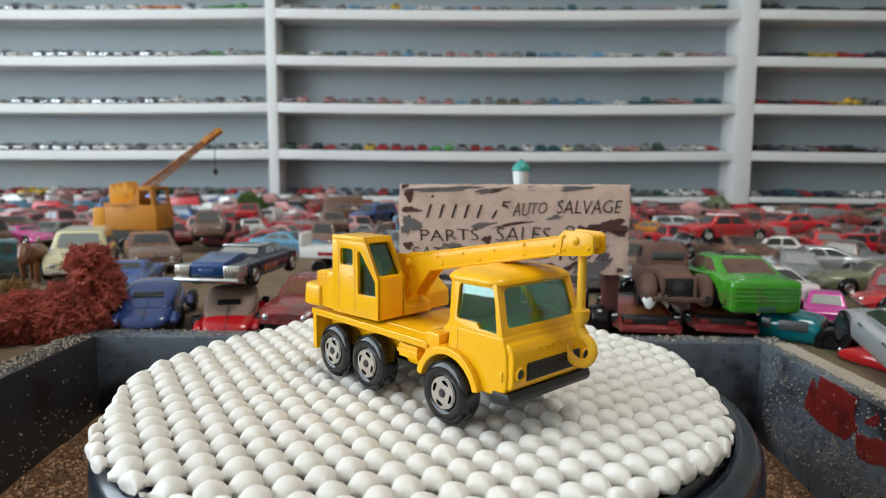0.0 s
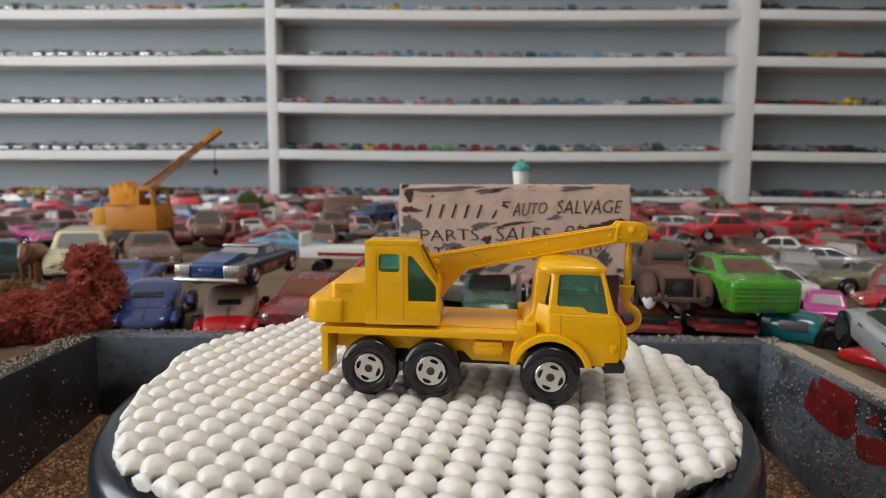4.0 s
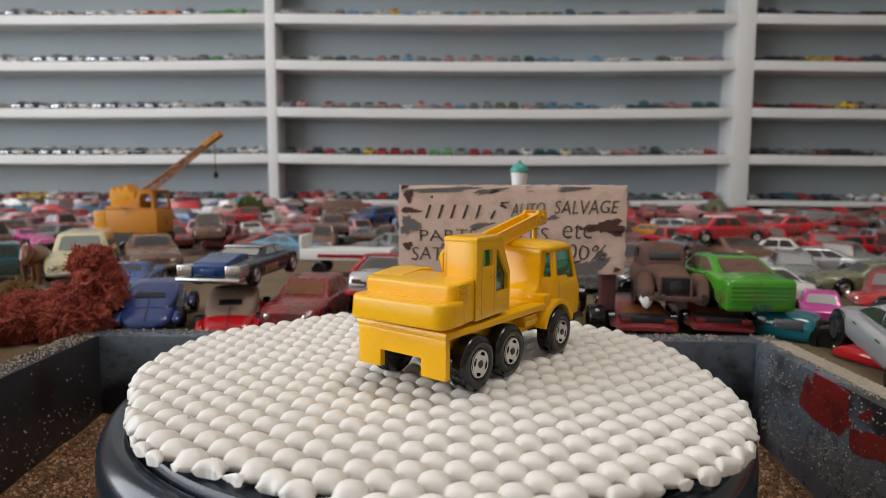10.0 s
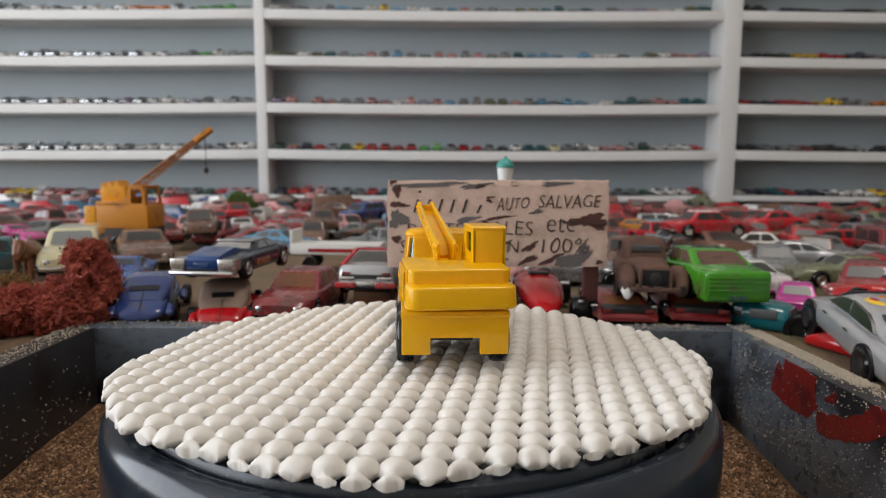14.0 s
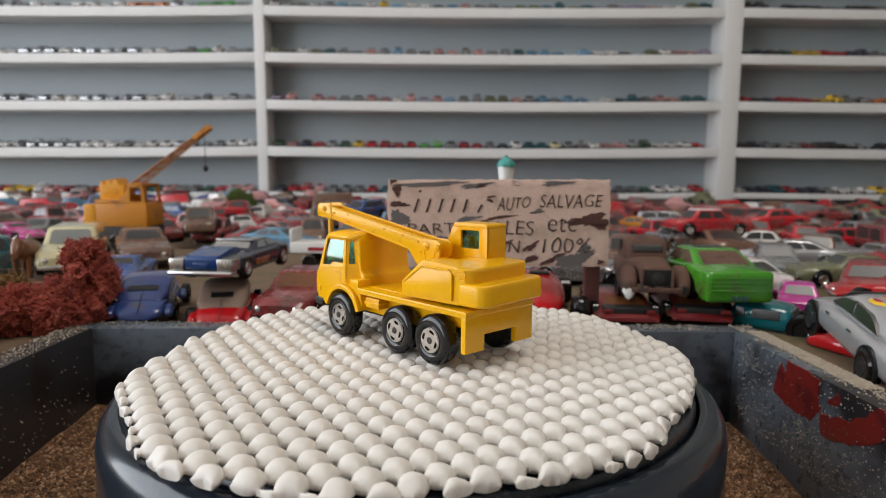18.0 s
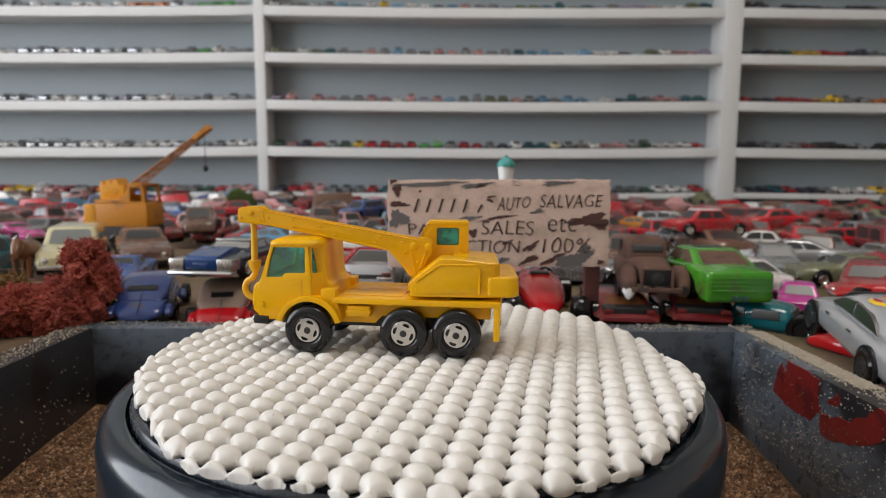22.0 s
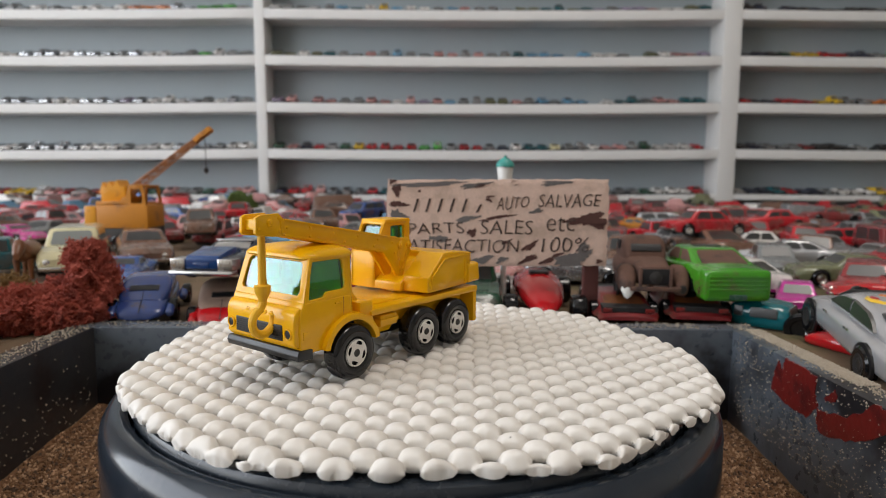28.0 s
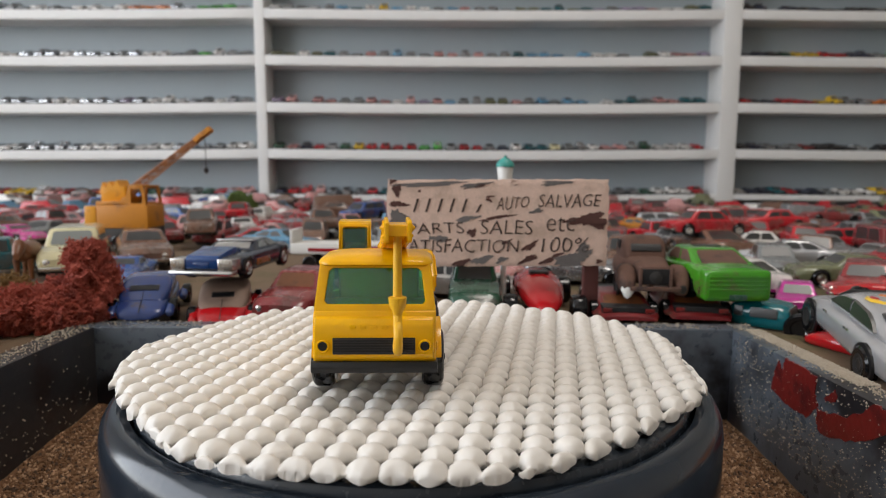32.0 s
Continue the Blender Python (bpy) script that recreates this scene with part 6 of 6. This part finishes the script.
def carved_word(text, x0, x1, y0, y1, slant=0.0, rise=0.0, seed=0):
    """A hand-cut word between two marks of the board; each letter sits a little off the line."""
    cu = bpy.data.curves.new("word", "FONT")
    cu.body = text
    cu.resolution_u = 3
    cu.offset = -0.014
    ob = new("word", cu)
    bpy.context.view_layer.update()
    me = bpy.data.meshes.new_from_object(ob.evaluated_get(bpy.context.evaluated_depsgraph_get()))
    bpy.data.objects.remove(ob)
    bm = bmesh.new()
    bm.from_mesh(me)
    bpy.data.meshes.remove(me)
    xs, ys = [v.co.x for v in bm.verts], [v.co.y for v in bm.verts]
    ax, bx, ay, by = min(xs), max(xs), min(ys), max(ys)
    (px0, pz0), (px1, pz1) = sign_at(x0, y1), sign_at(x1, y0)
    r = random.Random(seed)
    wave = [r.uniform(-1, 1) for _ in range(40)]
    for v in bm.verts:
        u, w = (v.co.x - ax) / (bx - ax), (v.co.y - ay) / (by - ay)
        k = u * len(text)
        i = min(int(k), len(text) - 1)
        size = 1 + 0.10 * wave[i]
        x = px0 + (px1 - px0) * (u + slant * (w - 0.5) / len(text))
        z = pz0 + (pz1 - pz0) * (0.5 + (w - 0.5) * size) + 0.00035 * wave[i + 12] + rise * u * MM
        v.co = (x, -0.00034, z)
    made_ = bmesh.ops.extrude_face_region(bm, geom=bm.faces[:])["geom"]
    for v in made_:
        if isinstance(v, bmesh.types.BMVert):
            v.co.y = 0.0002
    bmesh.ops.recalc_face_normals(bm, faces=bm.faces)
    part("lettering", bm, SIGN_INK, sign, smooth=0)


carved_word("AUTO", 592, 752, 232, 292, 0.25, 0.6, 2)
carved_word("SALVAGE", 802, 1108, 216, 282, 0.2, 0.5, 3)
carved_word("PARTS,", 148, 448, 358, 424, -0.1, 0, 4)
carved_word("SALES", 512, 772, 348, 414, 0.1, 0.3, 5)
carved_word("etc", 842, 984, 330, 398, 0.1, 0, 6)
carved_word("SATISFACTION", 110, 702, 444, 510, 0.1, 0.3, 7)
carved_word("100%", 822, 1058, 432, 505, 0.15, 0.3, 8)
for k, zx in enumerate((182, 242, 302, 362, 424, 496)):
    bm = bmesh.new()
    low = 26 if k == 5 else 0
    (bx0, bz0), (bx1, bz1) = sign_at(zx - 10, 306), sign_at(zx + 10, 240 + low)
    v = add_box(bm, bx0, bx0 + 0.0010, -0.00034, 0.0003, bz0, bz1)
    for q in v[4:]:
        q.co.x += bx1 - bx0
    bmesh.ops.recalc_face_normals(bm, faces=bm.faces)
    part("stroke_bar", bm, SIGN_INK, sign, smooth=0)

# small lamp behind the sign
lamp = tagged(empty("toy_street_lamp", pose(0.0416, 0.1620, GZ)), "small white toy lamp with a teal cap", "lamp")
part("pole", lathe_mesh(mm([(0, 0), (3.5, 0), (3.5, 1.5), (1.6, 2.5), (1.6, 64), (0, 64)]), 20), PALE_PLASTIC, lamp)
part("lantern", lathe_mesh(mm([(0, 63), (3.1, 63), (3.3, 64), (4.4, 74.5), (4.2, 75), (0, 75)]), 24), PALE_PLASTIC, lamp)
part("cap", lathe_mesh(mm([(0, 75), (4.9, 75), (5.0, 76), (3.9, 78), (2.0, 79.6), (0.9, 80), (0.8, 81), (0, 81.2)]), 24), TEAL_ROOF, lamp, "teal pointed cap")

# ---- the old orange crane ----
old_crane = tagged(empty("old_toy_crane", pose(-0.2975, 0.420, -0.0333)), "worn orange toy crane with a rusty lattice boom", "toy crane")
part("undercarriage", box_mesh(-0.018, 0.030, -0.014, 0.014, 0.016, 0.0285, 0.001), DARK_METAL, old_crane)
for x in (-0.012, 0.005, 0.022):
    for side in (1, -1):
        part("wheel", cached(("wheel", 5.8, False), lambda: car_wheel_mesh(5.8, 12), TYRE), None, old_crane, m=pose(x, side * 0.0145, 0.0168, 0, 0, 0 if side > 0 else 180))
part("body", box_mesh(-0.0110, 0.0290, -0.015, 0.015, 0.0285, 0.0465, 0.0007), ORANGE_PAINT, old_crane, "worn orange crane house")
part("end_panel", box_mesh(-0.0200, -0.0112, -0.0152, 0.0148, 0.0285, 0.0455, 0.0006), ORANGE_BRIGHT, old_crane)
part("ledge", prism_mesh([(-0.0112, 0.0466), (0.0110, 0.0466), (0.0135, 0.0530), (0.0105, 0.0530), (0.0075, 0.0495), (-0.0112, 0.0490)], -0.0145, 0.0145, 0.0005), ORANGE_PAINT, old_crane)
for y in (-0.0145, 0.0130):
    part("cab_frame", panel_mesh((10.5, y * 1000, 46.4), (1, 0, 0), (0, 0, 1), [(0, 0), (17.5, 0), (15.5, 14.5), (4.5, 14.5)], [[(5.6, 1.6), (15.0, 1.6), (13.6, 12.6), (6.0, 12.6)]], 1.4), ORANGE_PAINT, old_crane)
part("cab_roof", box_mesh(0.0148, 0.0262, -0.0150, 0.0150, 0.0605, 0.0620, 0.0004), ORANGE_PAINT, old_crane)
bm = prism_mesh([(-0.0095, 0.0485), (-0.0100, 0.0590), (-0.0085, 0.0640), (-0.0060, 0.0600), (-0.0030, 0.0650), (-0.0005, 0.0605), (0.0030, 0.0660), (0.0060, 0.0600), (0.0090, 0.0610), (0.0100, 0.0540), (0.0060, 0.0485)], -0.009, 0.009, 0.0006)
part("winch_housing", bm, ORANGE_BRIGHT, old_crane, "bright orange jagged winch housing")
bm = bmesh.new()
P0, P1 = Vector((0.000, 0, 0.050)), Vector((0.0690, 0, 0.1020))
for dy, dz in ((-0.004, 0.002), (0.004, 0.002), (-0.004, -0.003), (0.004, -0.003)):
    tube(bm, [P0 + Vector((0, dy, dz * 1.3)), P1 + Vector((0, dy * 0.6, dz * 0.6))], 0.0007, 6)
for i in range(10):
    a, b = P0.lerp(P1, i / 10), P0.lerp(P1, (i + 1) / 10)
    f0, f1 = 1 - 0.45 * i / 10, 1 - 0.45 * (i + 1) / 10
    for side in (-0.004, 0.004):
        tube(bm, [a + Vector((0, side * f0, 0.002 * f0)), b + Vector((0, side * f1, -0.003 * f1))], 0.0005, 5)
    tube(bm, [a + Vector((0, -0.004 * f0, 0.002 * f0)), b + Vector((0, 0.004 * f1, 0.002 * f1))], 0.0005, 5)
part("lattice_boom", bm, LATTICE_RUST, old_crane, "rusty lattice boom", smooth=60)
part("boom_head", box_mesh(-0.008, 0.008, -0.004, 0.004, -0.002, 0.002, 0.0005), ORANGE_PAINT, old_crane, m=Matrix.Translation(P1) @ Matrix.Rotation(radians(-37), 4, "Y"))
bm = bmesh.new()
tube(bm, [P1 + Vector((0.001, 0, 0)), P1 + Vector((0.0015, 0, -0.026))], 0.0003, 5)
lathe(bm, mm([(0, -3), (1.6, -1.5), (2.0, 1), (1.0, 2.4), (0, 2.6)]), 12, "Z", Matrix.Translation(P1 + Vector((0.0015, 0, -0.028))))
part("hook_line", bm, BLACK_PART, old_crane)
old_crane.scale = (1.186, 1.186, 1.186)


# ---- lichen bushes ----
def lichen(name, lobes, material, label, seed, size=0.00040, count=5200):
    """A bush of small ragged clumps on branching, uneven lobes."""
    r = random.Random(seed)
    bush = tagged(empty(name, pose(lobes[0][0], lobes[0][1], GZ)), label, "bush")
    for cx, cy, cz, rad in lobes:
        verts, faces = [], []
        centre = Vector((cx, cy, cz))

        def swell(d):
            """How far the crumbly surface reaches out in a direction."""
            q = centre * 90
            return 1 + 0.42 * noise.noise(q + d * 2.0) + 0.30 * noise.noise(q + d * 5.0) + 0.22 * noise.noise(q + d * 10.0) + 0.11 * noise.noise(q + d * 22.0)

        for _ in range(int(count * (rad / 0.013) ** 2)):
            d = Vector((r.gauss(0, 1), r.gauss(0, 1), r.gauss(0, 1))).normalized()
            p = centre + d * rad * swell(d) * r.uniform(0.90, 1.04)
            if p.z < GZ:
                continue
            k = len(verts)
            s = size * r.uniform(0.5, 1.4)
            for ax in ((1, 0, 0), (-1, 0, 0), (0, 1, 0), (0, -1, 0), (0, 0, 1), (0, 0, -1)):
                verts.append(p + Vector(ax) * s * r.uniform(0.7, 1.3) + Vector((r.uniform(-1, 1), r.uniform(-1, 1), r.uniform(-1, 1))) * s * 0.25)
            faces += [(k + a, k + b, k + c) for a, b, c in ((0, 2, 4), (2, 1, 4), (1, 3, 4), (3, 0, 4), (2, 0, 5), (1, 2, 5), (3, 1, 5), (0, 3, 5))]
        k = len(verts)
        ico = bmesh.new()
        bmesh.ops.create_icosphere(ico, subdivisions=5, radius=1.0)
        for v in ico.verts:
            d = v.co.normalized()
            verts.append(centre + d * rad * 0.90 * (swell(d) + r.uniform(-0.02, 0.02)))
        faces += [tuple(k + v.index for v in f.verts) for f in ico.faces]
        ico.free()
        me = bpy.data.meshes.new("clump")
        me.from_pydata([tuple(v - Vector((lobes[0][0], lobes[0][1], GZ))) for v in verts], [], faces)
        me.materials.append(material)
        part("clump", me, None, bush)
    return bush


lichen("lichen_bush", [(-0.1600, 0.118, 0.0095, 0.0095), (-0.1565, 0.117, -0.0020, 0.0115), (-0.1670, 0.112, -0.0090, 0.0115), (-0.1745, 0.106, -0.0130, 0.0115), (-0.1570, 0.108, -0.0150, 0.0105), (-0.1640, 0.0990, -0.0140, 0.0090)], MOSS_RED, "rust-red crumbly lichen bush beside the tray", 1)
lichen("lichen_bush", [(-0.1905, 0.108, -0.0080, 0.0105), (-0.1950, 0.104, -0.0170, 0.0120), (-0.2060, 0.108, -0.0120, 0.0120)], MOSS_OLIVE, "olive and rust lichen bush beside the tray", 2)
lichen("lichen_bush", [(-0.1800, 0.098, -0.0120, 0.0115), (-0.1950, 0.094, -0.0130, 0.0120)], MOSS_RED, "rust-red crumbly lichen bush beside the tray", 4)
lichen("lichen_bush", [(-0.300, 0.78, 0.014, 0.013), (-0.288, 0.78, 0.006, 0.014)], MOSS_GREEN, "small green lichen bush far in the yard", 3, 0.0012, 700)


# ---- sand grains and grit ----
def grains(name, spots, size, material, label, seed):
    """Loose grains, each a small uneven stone; spots are places on the surface."""
    r = random.Random(seed)
    verts, faces = [], []
    for p in spots:
        k = len(verts)
        s = size * r.uniform(0.5, 1.5)
        q = Euler((r.uniform(0, 6.3), r.uniform(0, 6.3), r.uniform(0, 6.3))).to_matrix()
        for ax in ((1, 0, 0), (-1, 0, 0), (0, 1, 0), (0, -1, 0), (0, 0, 0.8), (0, 0, -0.8)):
            verts.append(tuple(Vector(p) + q @ (Vector(ax) * s * r.uniform(0.7, 1.2))))
        faces += [(k + a, k + b, k + c) for a, b, c in ((0, 2, 4), (2, 1, 4), (1, 3, 4), (3, 0, 4), (2, 0, 5), (1, 2, 5), (3, 1, 5), (0, 3, 5))]
    me = bpy.data.meshes.new(name)
    me.from_pydata(verts, [], faces)
    me.materials.append(material)
    return tagged(new(name, me), label, "sand", kind="stuff")


r = random.Random(8)
spots = []
while len(spots) < 30000:
    x, y = r.uniform(TRX0 + 0.001, TRX1 - 0.001), r.uniform(-0.06, TRY1 - 0.001)
    if math.hypot(x, y) > 0.0815:
        spots.append((x, y, sand_height(x, y) + 0.0002))
grains("sand_grains", spots[:18000], 0.00062, SAND, "loose coarse tan sand grains", 1)
grains("pale_sand_grains", spots[18000:24500], 0.0007, GRAIN, "loose pale sand grains", 2)
grains("dark_sand_grains", spots[24500:], 0.0007, DARK_GRAIN, "loose dark brown sand grains", 5)
spots = []
for _ in range(1500):
    t = r.random()
    dense = r.random() ** 0.6
    if t < 0.55:
        spots.append((TRX1 + TW * (0.15 + 0.85 * dense), r.uniform(-0.03, TRY1 + TW), TRZ + 0.0002))
    elif t < 0.8:
        spots.append((r.uniform(-0.115, 0.125), TRY1 + TW * r.uniform(0.2, 1.0), TRZ + 0.0002))
    else:
        spots.append((TRX0 - TW * dense, r.uniform(-0.03, TRY1), TRZ + 0.0002))
for _ in range(500):
    spots.append((TRX0 - TW * r.uniform(0.05, 1.0), r.uniform(-0.02, TRY1 + TW), TRZ + 0.0002))
for _ in range(350):
    spots.append((r.uniform(TRX0, TRX1), TRY1 + TW * r.uniform(0.1, 1.0), TRZ + 0.0002))
for _ in range(3200):
    spots.append((TRX1 + TW * r.uniform(0.45, 1.05), 0.02 + 0.075 * r.random(), TRZ + 0.0003))
grains("rim_grit", spots, 0.00042, PALE_GRAIN, "pale grit strewn on the tray rims", 3)
spots = [(TRX1 - 0.0001, r.uniform(-0.01, 0.09), TRZ - 0.036 * r.random() ** 0.8) for _ in range(1100)] + [(TRX0 + 0.0001, r.uniform(0.0, 0.09), TRZ - 0.037 * r.random() ** 0.5) for _ in range(160)]
grains("wall_grit", spots, 0.00032, PALE_GRAIN, "fine pale specks stuck to the tray walls", 4)


def daub(pts, material, seed):
    """A flat daub of paint on the tray's right wall; pts are y and z."""
    rr = random.Random(seed)
    ring = []
    for (a, b), (c, d) in zip(pts, pts[1:] + pts[:1]):
        for i in range(5):
            ring.append((a + (c - a) * i / 5 + rr.uniform(-1, 1) * 0.0005, b + (d - b) * i / 5 + rr.uniform(-1, 1) * 0.0005))
    tri = geometry.tessellate_polygon([[Vector((y, z, 0)) for y, z in ring]])
    bm = bmesh.new()
    f = [bm.verts.new((TRX1 - 0.0003, y, z - TRB)) for y, z in ring]
    k = [bm.verts.new((TRX1 + 0.0004, y, z - TRB)) for y, z in ring]
    for t in tri:
        bm.faces.new([f[i] for i in t])
    n = len(ring)
    for i in range(n):
        bm.faces.new((f[i], f[(i + 1) % n], k[(i + 1) % n], k[i]))
    bmesh.ops.recalc_face_normals(bm, faces=bm.faces)
    part("paint_daub", bm, material, tray, "dark red brushed paint daub")


daub([(0.0610, -0.0330), (0.0590, -0.0250), (0.0565, -0.0200), (0.0548, -0.0235), (0.0520, -0.0183), (0.0420, -0.0183), (0.0330, -0.0190), (0.0335, -0.0250), (0.0310, -0.0290), (0.0370, -0.0350), (0.0430, -0.0352), (0.0500, -0.0350)], RED_DAUB, 1)
daub([(0.0315, -0.0300), (0.0260, -0.0292), (0.0166, -0.0268), (0.0090, -0.0222), (0.0043, -0.0184), (-0.0040, -0.0184), (-0.0020, -0.0240), (0.0050, -0.0300), (0.0157, -0.0345), (0.0288, -0.0378), (0.0320, -0.0345)], RED_DAUB, 2)
daub([(0.0285, -0.0250), (0.0226, -0.0200), (0.0215, -0.0225), (0.0241, -0.0256)], RED_DAUB, 3)


# ---- motion ----
def motions():
    times = [0.5 * i for i in range(65)]
    walk(platter, [(t, pose(0, 0, 0, 0, 0, spin(t))) for t in times])
    walk(grip_mat, [(t, pose(0, 0, 0, 0, 0, spin(t))) for t in times])
    place = pose(-0.02620 * U, -0.05210 * U, 0, 0, 0, -46.72)
    walk(truck, [(t, pose(0, 0, 0, 0, 0, spin(t)) @ place) for t in times])


motions()
